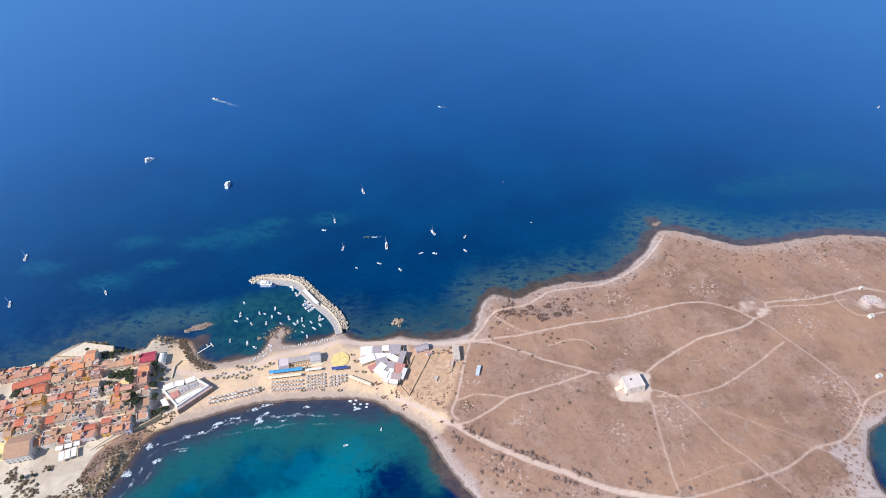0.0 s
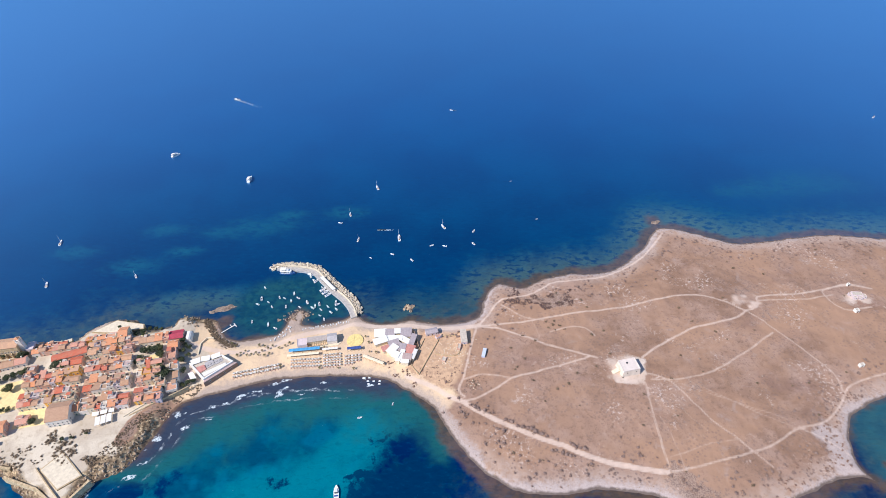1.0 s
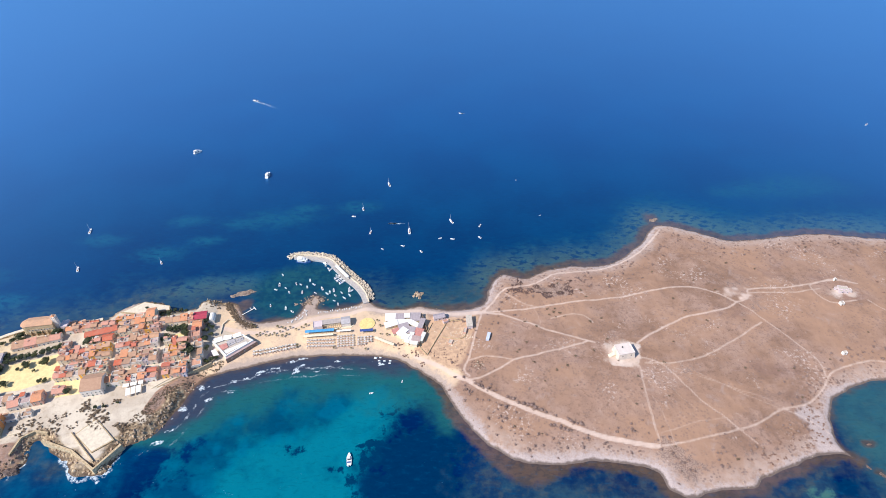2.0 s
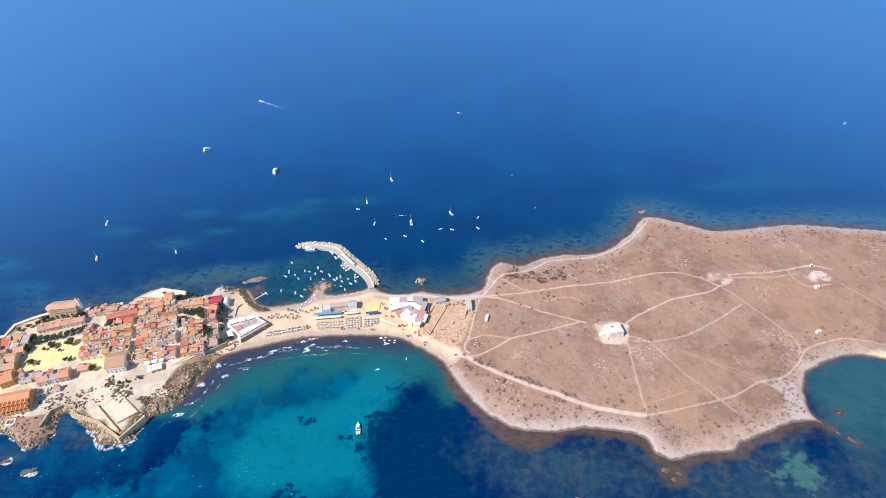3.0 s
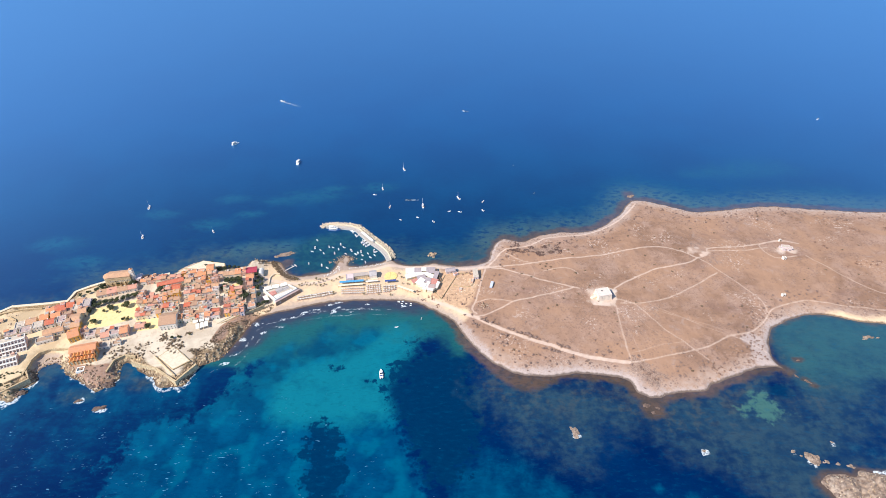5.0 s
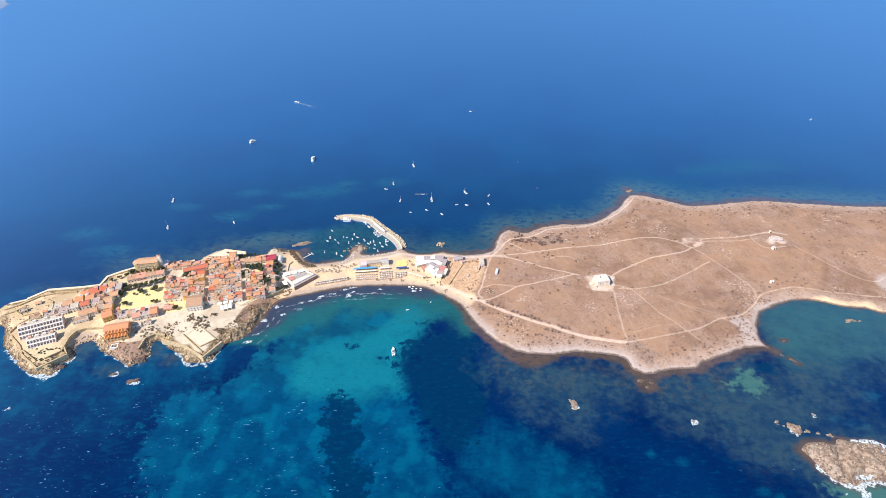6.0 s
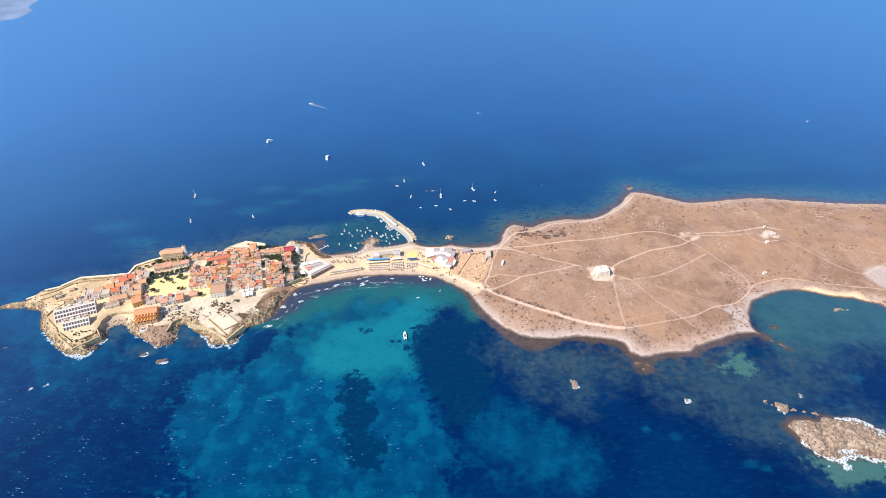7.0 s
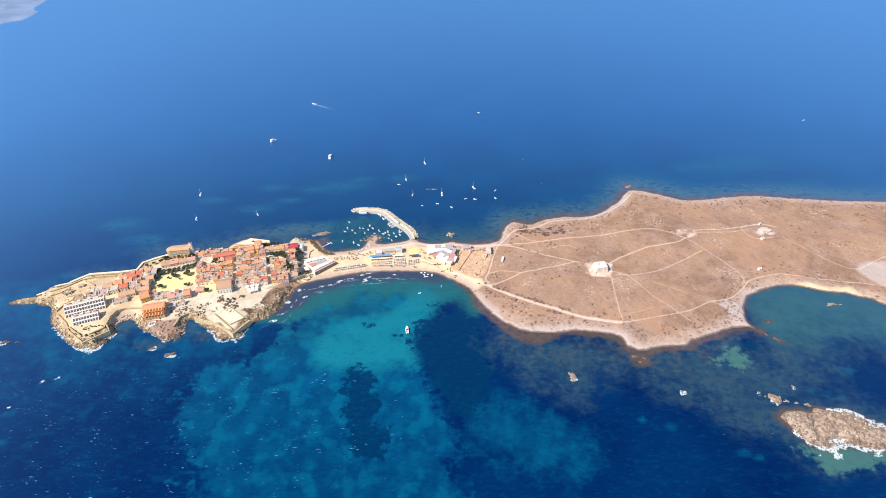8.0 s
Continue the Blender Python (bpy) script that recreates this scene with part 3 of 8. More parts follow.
VILLAGE = [(-440, 168), (-436, 180), (-414, 190), (-405, 203), (-364, 208), (-360, 222), (-338, 236), (-300, 242), (-282, 246), (-262, 262), (-238, 260), (-214, 256), (-192, 244), (-172, 226), (-176, 208), (-196, 200), (-206, 180), (-218, 160), (-226, 146), (-240, 134), (-252, 142), (-284, 150), (-300, 146), (-326, 142), (-336, 150), (-352, 146), (-356, 130), (-368, 116), (-388, 128), (-412, 146)]
SAND_STRIP = [(-196, 196), (-150, 203), (-100, 212), (-60, 211), (-30, 200), (-12, 184), (0, 196), (-20, 214), (-26, 250), (-34, 262), (-70, 262), (-84, 268), (-110, 258), (-140, 246), (-160, 245), (-176, 251), (-184, 262), (-200, 268), (-212, 262), (-202, 240), (-190, 220)]
LOTS = [(-35, 218), (-27, 213), (-10, 200), (0, 206), (8, 232), (12, 252), (-10, 253), (-22, 252), (-30, 236)]
PLAZAS = [[(-331, 177), (-312, 180), (-292, 189), (-292, 194), (-298, 213), (-316, 207), (-333, 201), (-333, 190)], [(-288, 173), (-290, 187), (-271, 192), (-267, 177)], [(-227, 228), (-213, 233), (-212, 227), (-222, 223)], [(-239, 247.8), (-229, 247.6), (-228, 252.6), (-238, 253.6)],
          [(-262, 258), (-258, 266), (-243, 266), (-238, 258)]]


def profile(X, Y, inland):
    """The height of the land by its distance from the sea: walled rock in the west, a beach, then a low plain."""
    west, east = 1 - ease(X, -205, -185), ease(X, -12, 20)
    bumps = soft_noise(X, Y, 0.18, 5) * 0.7 + soft_noise(X, Y, 0.42, 6) * 0.45
    cliff = 4.6 * ease(inland + bumps * 1.2, 0.2, 8) + 0.5 * ease(inland, 8, 30) + bumps * 0.7 * ease(inland, 0, 2) * (1 - ease(inland, 6, 12))
    beach = 2.6 * (1 - np.exp(-np.maximum(inland, 0) / 16))
    plain_ = 0.9 * ease(inland, 0, 4) + 5.4 * (1 - np.exp(-np.maximum(inland, 0) / 70)) + soft_noise(X, Y, 0.02, 8) * 0.8 * ease(inland, 10, 50) + bumps * 0.35 * ease(inland, 0, 3)
    cove = np.exp(-(((X + 346) / 11) ** 4 + ((Y - 144) / 10) ** 4))
    cliff = cliff * (1 - 0.85 * cove)
    h = cliff * west + beach * (1 - west) * (1 - east) + plain_ * east
    return np.where(inland > 0, h, np.maximum(inland * 0.25, -2.5))


def sheet(name, xs, ys, Z, keep, material):
    """A grid of faces over the places kept, as one mesh; returns it with the kept indices."""
    ny, nx = Z.shape
    cell = keep[:-1, :-1] | keep[1:, :-1] | keep[:-1, 1:] | keep[1:, 1:]
    used = np.zeros(Z.shape, bool)
    for a, b in ((0, 0), (0, 1), (1, 0), (1, 1)):
        used[a:ny - 1 + a, b:nx - 1 + b] |= cell
    index = np.full(Z.shape, -1)
    index[used] = np.arange(used.sum())
    X, Y = np.meshgrid(xs, ys)
    verts = np.stack([X[used], Y[used], Z[used]], 1).astype(np.float32)
    j, i = np.nonzero(cell)
    quads = np.stack([index[j, i], index[j, i + 1], index[j + 1, i + 1], index[j + 1, i]], 1).astype(np.int32)
    me = bpy.data.meshes.new(name)
    me.vertices.add(len(verts)), me.loops.add(quads.size), me.polygons.add(len(quads))
    me.vertices.foreach_set("co", verts.ravel())
    me.loops.foreach_set("vertex_index", quads.ravel())
    me.polygons.foreach_set("loop_start", np.arange(0, quads.size, 4, dtype=np.int32))
    me.polygons.foreach_set("use_smooth", np.ones(len(quads), bool))
    me.update(calc_edges=True)
    me.materials.append(material)
    return me, used


def fields(me, name, used, *values):
    data = np.ones((used.sum(), 4), np.float32)
    for k, v in enumerate(values):
        data[:, k] = np.clip(v[used], 0, 1)
    me.attributes.new(name, "FLOAT_COLOR", "POINT").data.foreach_set("color", data.ravel())


def half(sd, width):
    """A signed distance turned into a field that passes 0.5 on the line."""
    return 0.5 + sd / (2 * width)


# the island
CELL = 1.2
gx, gy = np.arange(-486, 646, CELL), np.arange(98, 374, CELL)
GX, GY = np.meshgrid(gx, gy)
INLAND = signed(coast, GX, GY)
LAND = profile(GX, GY, INLAND)


def height(x, y):
    u, v = (x - gx[0]) / CELL, (y - gy[0]) / CELL
    i, j = int(np.clip(u, 0, len(gx) - 2)), int(np.clip(v, 0, len(gy) - 2))
    a, b = u - i, v - j
    return float((LAND[j, i] * (1 - a) + LAND[j, i + 1] * a) * (1 - b) + (LAND[j + 1, i] * (1 - a) + LAND[j + 1, i + 1] * a) * b)


def inland_at(x, y):
    i, j = int(np.clip((x - gx[0]) / CELL, 0, len(gx) - 1)), int(np.clip((y - gy[0]) / CELL, 0, len(gy) - 1))
    return float(INLAND[j, i])


path_field = np.zeros(GX.shape)
for wide, pts in WAYS:
    wide, faint = (0.55, 0.14) if wide < 0.39 else (0.6, 0.09) if wide < 0.46 else (wide * 1.2 - 0.26, 0.0)
    d, _ = line_distance(rough_line(spline(pts, 4.0), 0.9, 0.07), GX, GY)
    path_field = np.maximum(path_field, 0.5 - faint + (wide - np.sqrt(d * d + 1.2) + 0.8) / 3.0)
path_field = np.minimum(path_field, 0.58)
pad = np.hypot((GX - 118) / 1.15, GY - 211) + soft_noise(GX, GY, 0.12, 3) * 3.5 + soft_noise(GX, GY, 0.3, 13) * 1.5
path_field = np.maximum(path_field, 0.46 + (5.0 - np.hypot((GX - 220) / 1.5, GY - 271) - soft_noise(GX, GY, 0.25, 4) * 5) / 22.0)
village = signed(spline(VILLAGE, 5, True), GX, GY)
strip = signed(spline(SAND_STRIP, 5, True), GX, GY)
shelf_rock = signed(spline([(-290, 254), (-281, 262), (-263, 267), (-250, 267), (-256, 262), (-272, 257)], 4, True), GX, GY)
lots = signed(spline(LOTS, 5, True), GX, GY)
plaza_field = np.max([signed(np.array(p, float), GX, GY) for p in PLAZAS], 0)
west_side = 1 - ease(GX, -205, -188)
rock_field = west_side * half(7.5 + 4.5 * 2 * np.exp(-(((GX + 212) / 20) ** 2 + ((GY - 168) / 26) ** 2)) + soft_noise(GX, GY, 0.11, 9) * 4 - INLAND, 6)
rock_field = np.maximum(rock_field, half(4.5 - np.hypot((GX + 119) / 1.3, GY - 271), 5))
shingle_field = (1 - west_side) * half(3.2 + 2.2 * (1 - ease(GY, 150, 200)) + soft_noise(GX, GY, 0.03, 12) * 4 - INLAND, 8) * ease(GX, -14, 8)
shingle_field = np.maximum(shingle_field, 0.95 * np.exp(-(((GX + 346) / 11) ** 4 + ((GY - 144) / 9.5) ** 4)))
rock_field = rock_field * (1 - 0.95 * np.exp(-(((GX + 346) / 11) ** 4 + ((GY - 144) / 9.5) ** 4)))
shingle_field = np.maximum(shingle_field, half(shelf_rock + 2, 5))
shingle_field = np.maximum(shingle_field, 0.8 * np.exp(-(((GX + 226) / 14) ** 4 + ((GY - 260) / 5) ** 4)))
rock_field = np.maximum(rock_field, half(3.5 + soft_noise(GX, GY, 0.15, 18) * 3 - INLAND, 6) * (1 - ease(GX, -184, -178)) * ease(GX, -220, -212) * ease(GY, 250, 256))
ruin = signed(spline([(38, 291), (48, 287), (60, 284), (70, 284), (80, 291), (90, 281), (89, 270), (76, 269), (64, 271), (54, 277), (46, 282)], 4, True), GX, GY)
shingle_field = shingle_field * (1 - 0.8 * ease(GX, 285, 310) * (1 - ease(GY, 235, 250)))
shingle_field = np.maximum(shingle_field, half(signed(spline([(373, 211), (390, 222), (430, 216), (440, 190), (400, 180), (380, 192)], 5, True), GX, GY), 6))
shingle_field = np.maximum(shingle_field, np.maximum(half(12 - np.hypot(GX - 235, GY - 140), 10), half(8 - np.hypot(GX - 231, (GY - 156) / 1.5) + soft_noise(GX, GY, 0.12, 19) * 5, 8)))
shingle_field = np.maximum(shingle_field, half(8.5 + soft_noise(GX, GY, 0.06, 14) * 2.5 - INLAND, 7) * ease(GX, -190, -170) * (1 - ease(GX, 10, 25)) * (0.78 + 0.22 * ease(GY, 232, 244)))
verge = np.exp(-((INLAND - 18) / 11) ** 2) * ease(GX, -10, 20)
scrub_field = 0.45 * verge + 0.42 * ease(soft_noise(GX, GY, 0.028, 21), 0.35, 0.9)
for sx, sy, sr in ((137, 185, 8), (44, 288, 9), (390, 303, 8), (423, 304, 9), (383, 253, 9), (365, 248, 7), (345, 277, 8), (14, 200, 8), (112, 228, 11), (225, 282, 20), (160, 195, 14), (235, 148, 16), (232, 258, 14)):
    scrub_field = np.maximum(scrub_field, 0.62 * np.exp(-((GX - sx) ** 2 + (GY - sy) ** 2) / sr ** 2))
scrub_field = np.maximum(scrub_field, 0.85 * np.clip(half(ruin + soft_noise(GX, GY, 0.2, 15) * 3, 4), 0, 1))
scrub_field = np.maximum(scrub_field, west_side * 0.3 * np.exp(-((INLAND - 9) / 6) ** 2))
slope = signed(spline([(-219, 160), (-218, 175), (-214, 183), (-201, 193.5), (-186, 202), (-181, 202), (-194, 190), (-202, 178), (-206, 162)], 4, True), GX, GY)
cape = signed(spline([(-328, 137), (-310, 140.5), (-300, 141.5), (-290, 141), (-279, 131), (-287, 119), (-296, 114), (-311, 124)], 4, True), GX, GY)
slope = np.clip(np.maximum(half(slope, 5), 0.8 * np.clip(half(cape, 5), 0, 1)), 0, 1)
scrub_field = np.maximum(scrub_field, 0.76 * slope)
rock_field = rock_field * (1 - 0.6 * slope)
bank = 0.66 * half(7 + soft_noise(GX, GY, 0.05, 16) * 8 - INLAND, 7) * ease(GX, 285, 315) * (1 - ease(GY, 235, 250))
yard = signed(np.array([(289, 278), (317, 283), (323, 264), (297, 259)], float), GX, GY)
me, used = sheet("ground", gx, gy, LAND, INLAND > -9, GROUND)
fields(me, "way", used, path_field, INLAND / 100, np.maximum(np.maximum(half(village, 5), west_side * 0.8 * half(INLAND - 2, 5)) * (1 - slope), np.maximum(0.5 + (11.8 - pad) / 16.0, 0.52 * half(yard + soft_noise(GX, GY, 0.15, 17) * 4, 7))))
fields(me, "soil", used, np.maximum(half(strip, 8), bank), half(plaza_field, 2.5), rock_field)
fields(me, "cover", used, shingle_field, scrub_field, np.maximum(half(lots, 6), 0.9 * np.exp(-(((GX + 117) / 4.2) ** 4 + ((GY - 261) / 8) ** 4))))
ground = tagged(new("ground", me), "dry grassy island with pale dirt tracks and a sandy isthmus", "ground", kind="structure")

# the islet off the cape
ix, iy = np.arange(218, 348, 0.9), np.arange(-10, 52, 0.9)
IX, IY = np.meshgrid(ix, iy)
ISD = signed(islet_coast, IX, IY)
IZ = np.where(ISD > 0, 3.4 * ease(ISD, 0, 9) + (soft_noise(IX, IY, 0.14, 31) * 1.8 + soft_noise(IX, IY, 0.4, 32) * 1.5 + soft_noise(IX, IY, 0.8, 33) * 0.8) * ease(ISD, 0.3, 4), ISD * 0.4)
me, used = sheet("islet", ix, iy, IZ, ISD > -3, ISLE)
islet = tagged(new("islet", me), "bare tan rock islet ringed with white surf", "islet", kind="structure")

# rocks awash off the shores: plan place, width, depth, height, turn
ROCKS = [(-35, 276, 7, 8.5, 1.5, -30), (-181, 279.5, 15, 6, 0.8, 22), (-189, 275.5, 6, 3.5, 0.6, 0), (-284, 100, 11, 4, 0.9, 12), (-303, 107, 7, 4, 0.5, 20), (-447, 114, 10, 4, 0.8, 30), (-434, 115, 4, 2, 0.4, 0),
         (228, 54, 10, 8, 1.3, -30), (218, 60.5, 4, 3, 0.6, 0), (326, 164, 10, 4, 0.7, 8), (334, 163, 4, 2, 0.4, 0), (71, 77, 6, 9, 0.35, 20), (157, 61, 3, 3, 0.4, 0), (248, 67, 2.5, 2, 0.4, 0)]

# the sea: one sheet, close-meshed near the island
far = 1.35 ** np.arange(1, 24) * 12
sx = np.concatenate([-540 - far[::-1], np.arange(-540, 480, 3.0), 480 + far])
sy = np.concatenate([-80 - far[::-1], np.arange(-80, 480, 3.0), 480 + far])
SX, SY = np.meshgrid(sx, sy)
dist = -signed(coast, SX, SY)
idist = -signed(islet_coast, SX, SY)
SAND_BAY = [(-196, 182), (-190, 162), (-177, 138), (-180, 126), (-194, 105), (-209, 100), (-224, 92), (-237, 81), (-254, 62), (-256, 44), (-232, 3), (-202, -34), (-124, -60), (-21, -60), (-30, 5), (-37, 46), (-47, 68), (-58, 93), (-65, 119), (-60, 133), (-52, 150), (-42, 168), (-26, 178), (-22, 192), (-42, 200), (-119, 203)]
BRIGHT = [(-143, 137), (-117, 141), (-86, 160), (-70, 190), (-50, 190), (-44, 172), (-61, 137), (-67, 112), (-61, 93), (-85, 86), (-119, 83), (-150, 92), (-153, 119)]
DARK = [(-123, 82), (-108, 87), (-103, 67), (-94, 56), (-92, 39), (-84, 24), (-79, 4), (-92, -4), (-104, 4), (-113, 31), (-123, 53)]
LIGHT = [(-17, 46), (16, 54), (41, 35), (66, 25), (73, 6), (53, -8), (12, 0), (-8, 15)]
SHELF = [(9, 125), (18, 93), (62, 57), (80, 57), (98, 81), (145, 63), (199, 26), (223, 21), (247, 47), (263, 64), (249, 93), (245, 119), (239, 130), (150, 115)]
BODY = [(-8, 160), (-18, 172), (-28, 176), (-37, 170), (-50, 166), (-42, 160), (-47, 149), (-50, 143), (-64, 134), (-65, 127), (-57, 124), (-60, 120), (-71, 119), (-66, 112), (-58, 95), (-47, 70), (-36, 46), (-22, 30), (0, 70), (6, 120)]
SHELF_NORTH = [(-259, 275), (-255, 285), (-238, 292), (-226, 298), (-205, 299), (-182, 303), (-170, 303), (-167, 283), (-178, 280), (-204, 274), (-230, 271), (-249, 270)]
sand_f = half(signed(spline(SAND_BAY, 6, True), SX, SY), 26)
bright_f = half(signed(spline(BRIGHT, 6, True), SX, SY), 26)
dark_f = half(signed(spline(DARK, 6, True), SX, SY), 18)
dark_f = np.maximum(dark_f, half(signed(spline(BODY, 4, True), SX, SY), 20) * (1 - 0.36 * ease(SY, 138, 160)))
for dx, dy, dr in ((-84, 124, 4.0), (-108, 136, 3.0), (-151, 126, 1.5), (-164, 156, 0.5), (-98, 163, 0.5), (-52, 163, 2.0), (230, 111, 8)):
    dark_f = np.maximum(dark_f, half(dr - np.hypot((SX - dx) / 1.5, SY - dy), 7))
light_f = half(signed(spline(LIGHT, 6, True), SX, SY), 30)
light_f = np.maximum(light_f, 0.64 * np.exp(-np.maximum(dist, 0) / 70) * (1 - ease(SX, -215, -190)) * (1 - ease(SY, 190, 240)))
shelf_f = half(signed(spline(SHELF, 6, True), SX, SY), 26)
shelf_f = np.maximum(shelf_f, half(62 - dist, 30) * ease(SX, 230, 260) * (1 - ease(SY, 230, 260)))
shelf_f = np.maximum(shelf_f, half(16 - idist, 20))
for qx, qy, qw, qh in ((-341, 132, 14, 12), (-284, 130, 12, 12), (-262, 122, 14, 8), (-305, 112, 16, 8)):
    shelf_f = np.maximum(shelf_f, 0.95 * np.exp(-(((SX - qx) / qw) ** 2 + ((SY - qy) / qh) ** 2)))
shelf_f = np.maximum(shelf_f, half(8 - dist, 16) * (1 - ease(SX, -215, -190)) * ease(SY, 200, 215))
north_w = ease(SY, 225, 250) * (0.6 + 0.4 * ease(SX, -85, -60))
north_f = half(30 + soft_noise(SX, SY, 0.012, 41) * 12 - dist, 30) * north_w
north_f = np.maximum(north_f, half(signed(spline(SHELF_NORTH, 5, True), SX, SY), 12))
shelf_f = np.maximum(shelf_f, 0.9 * np.exp(-(((SX + 224) / 16) ** 2 + ((SY - 266) / 7) ** 2)))
for k, (px, py, pr) in enumerate([(-170, 380, 16), (-205, 372, 11), (-260, 378, 10), (-150, 395, 9), (-100, 398, 12), (-330, 350, 10), (-270, 330, 12), (-235, 348, 8), (300, 420, 20), (345, 425, 26), (270, 415, 12), (-420, 300, 15), (-380, 270, 13)]):
    north_f = np.maximum(north_f, (0.74 if px < -140 else 0.66) * np.exp(-(((SX - px) / 2.4) ** 2 + (SY - py) ** 2) / pr ** 2))
pale_f = half(signed(spline([(194, 97), (202, 99), (210, 106), (219, 107), (222, 99), (233, 91), (222, 92), (211, 86), (206, 92), (198, 92)], 4, True), SX, SY), 9)
pale_f = np.maximum(pale_f, 0.9 * half(signed(spline([(224, 12), (232, 1), (238, -8), (247, -11), (268, -7), (284, -1), (300, 3), (296, 14), (262, 12)], 4, True), SX, SY), 8))
for px, py, pr in ((-392, 36, 5), (-381, 10, 4), (-384, 66, 3), (262, 63, 4), (272, 59, 4), (281, 56, 4), (301, 84, 6), (139, 28, 4), (118, 34, 3), (186, 6, 3), (196, 2, 3), (24, 112, 3), (42, 100, 3), (52, 92, 4), (58, 84, 3), (-286, 62, 3), (-262, 84, 3)):
    light_f = np.maximum(light_f, 0.66 * np.exp(-(((SX - px) / 1.5) ** 2 + (SY - py) ** 2) / (pr * 1.2) ** 2))
shelf_f = shelf_f * (1 - 0.95 * np.exp(-(((SX - 231) / 10) ** 2 + ((SY - 111) / 9) ** 2)))
shelf_f = np.maximum(shelf_f, 0.8 * np.exp(-(((SX - 2) / 26) ** 2 + ((SY - 276) / 13) ** 2)))
shoal = 2.0 + 5.5 * ease(SX, 10, 40) * ease(SY, 250, 280) + 5 * np.exp(-((SX - 2) / 26) ** 2 - ((SY - 266) / 12) ** 2) + 5.5 * np.exp(-((SX + 8) / 24) ** 2 - ((SY - 165) / 32) ** 2)
shoal += 13 * np.exp(-((SX - 38) / 24) ** 2) * (1 - ease(SY, 150, 180)) + 4 * ease(SX, 60, 100) * (1 - ease(SY, 125, 140)) - 4 * (1 - ease(SX, -215, -195))
rim = half(shoal - np.maximum(dist, 0), 7)
rim = np.maximum(np.clip(rim, 0, 1), 0.8 * np.exp(-np.maximum(idist, 0) / 7))
tip = np.exp(-(((SX - 131) / 14) ** 2 + ((SY - 95) / 13) ** 2))
rim = np.maximum(rim, 0.85 * tip)
for qx, qy in ((254, 122), (259, 116), (257, 141)):
    rim = np.maximum(rim, 0.66 * np.exp(-(((SX - qx) / 7) ** 2 + ((SY - qy) / 4) ** 2)))
rim = np.maximum(rim, 0.95 * np.exp(-(((SX + 177) / 8) ** 2 + ((SY - 266) / 9) ** 2)))
rim = np.maximum(rim, 0.5 * np.exp(-(((SX + 175) / 14) ** 2 + ((SY - 281) / 5) ** 2)))
rim = np.maximum(rim, 0.8 * np.exp(-(((SX - 182) / 12) ** 2 + ((SY - 373) / 14) ** 2)))
windward = (1 - ease(SY, 128, 150)) * (1 - ease(SX, -215, -190))
surf_f = np.maximum(np.exp(-np.maximum(dist, 0) / 4.5) * windward * 0.90, 1.20 * np.exp(-np.maximum(idist, 0) / 4.5) * (1 - ease(SY, 10, 40) * 0.75 * (1 - ease(SX, 252, 275))))
breakers = np.exp(-((dist - 12) / 12) ** 2) * ease(SX, -205, -190) * (1 - ease(SX, -75, -55)) * (1 - ease(SY, 215, 230))
for fx, fy, fr in ((-398, 42, 3.5), (-384, 69, 4.5), (-372, 74, 2.5), (240, 4, 3.0), (254, 3, 3.5), (282, 5, 4.0)):
    surf_f = np.maximum(surf_f, np.exp(-(((SX - fx) / 1.6) ** 2 + (SY - fy) ** 2) / fr ** 2))
for rx, ry, rw, rd, rh, _ in ROCKS:
    if ry < 150:
        surf_f = np.maximum(surf_f, 1.1 * np.exp(-(((SX - rx) / (rw * 0.55 + 2.0)) ** 2 + ((SY - ry + 1) / (rd * 0.55 + 2.0)) ** 2)))
for fx, fy, fl in ((-192, 167, 6), (-183, 185, 7), (-191, 186, 6), (-154, 194, 8), (-163, 181, 4), (-162, 191, 5), (-144, 200, 6), (-177, 175, 4), (-136, 202, 7), (-118, 204, 6), (-199, 160, 5), (-203, 141, 6), (-209, 134, 6), (-216, 128, 5), (-198, 150, 5), (-226, 117, 5), (-240, 115, 5), (-121, 198, 5), (-104, 200, 8), (-120, 210, 9), (-91, 208, 9), (-69, 208, 6), (-59, 205, 5), (-194, 169, 5), (-178, 191, 4)):
    surf_f = np.maximum(surf_f, 0.90 * np.exp(-((((SX - fx) * 0.95 + (SY - fy) * 0.3) / (fl * 1.3)) ** 2 + (((SY - fy) * 0.95 - (SX - fx) * 0.3) / 2.1) ** 2)))
harbour_f = np.maximum(1 - ease(np.hypot((SX + 128) / 1.35, SY - 280), 26, 42), 0.3 * (1 - ease(np.hypot((SX + 22) / 1.6, SY - 272), 14, 34)))
chop_f = np.clip((1 - ease(SY, 60, 190)) * (1 - ease(SX, -160, 40)) + 0.25 * (1 - ease(SY, 20, 90)), 0, 1)
murk_f = np.exp(-np.maximum(dist, 0) / (22 + 9 * np.exp(-((SX + 185) / 40) ** 2))) * ease(SX, -235, -215) * (1 - 0.45 * ease(SX, -60, -30)) * (1 - ease(SX, -14, 10)) * (1 - ease(SY, 222, 236)) * ease(SY, 125, 168)
clear_f = 0.60 + 0.40 * ease(SY, -20, 120)
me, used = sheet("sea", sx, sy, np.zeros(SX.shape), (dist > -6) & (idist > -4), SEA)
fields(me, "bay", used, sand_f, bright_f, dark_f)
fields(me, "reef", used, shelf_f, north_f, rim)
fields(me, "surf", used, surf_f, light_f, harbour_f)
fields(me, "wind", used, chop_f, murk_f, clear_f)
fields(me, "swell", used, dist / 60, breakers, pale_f)
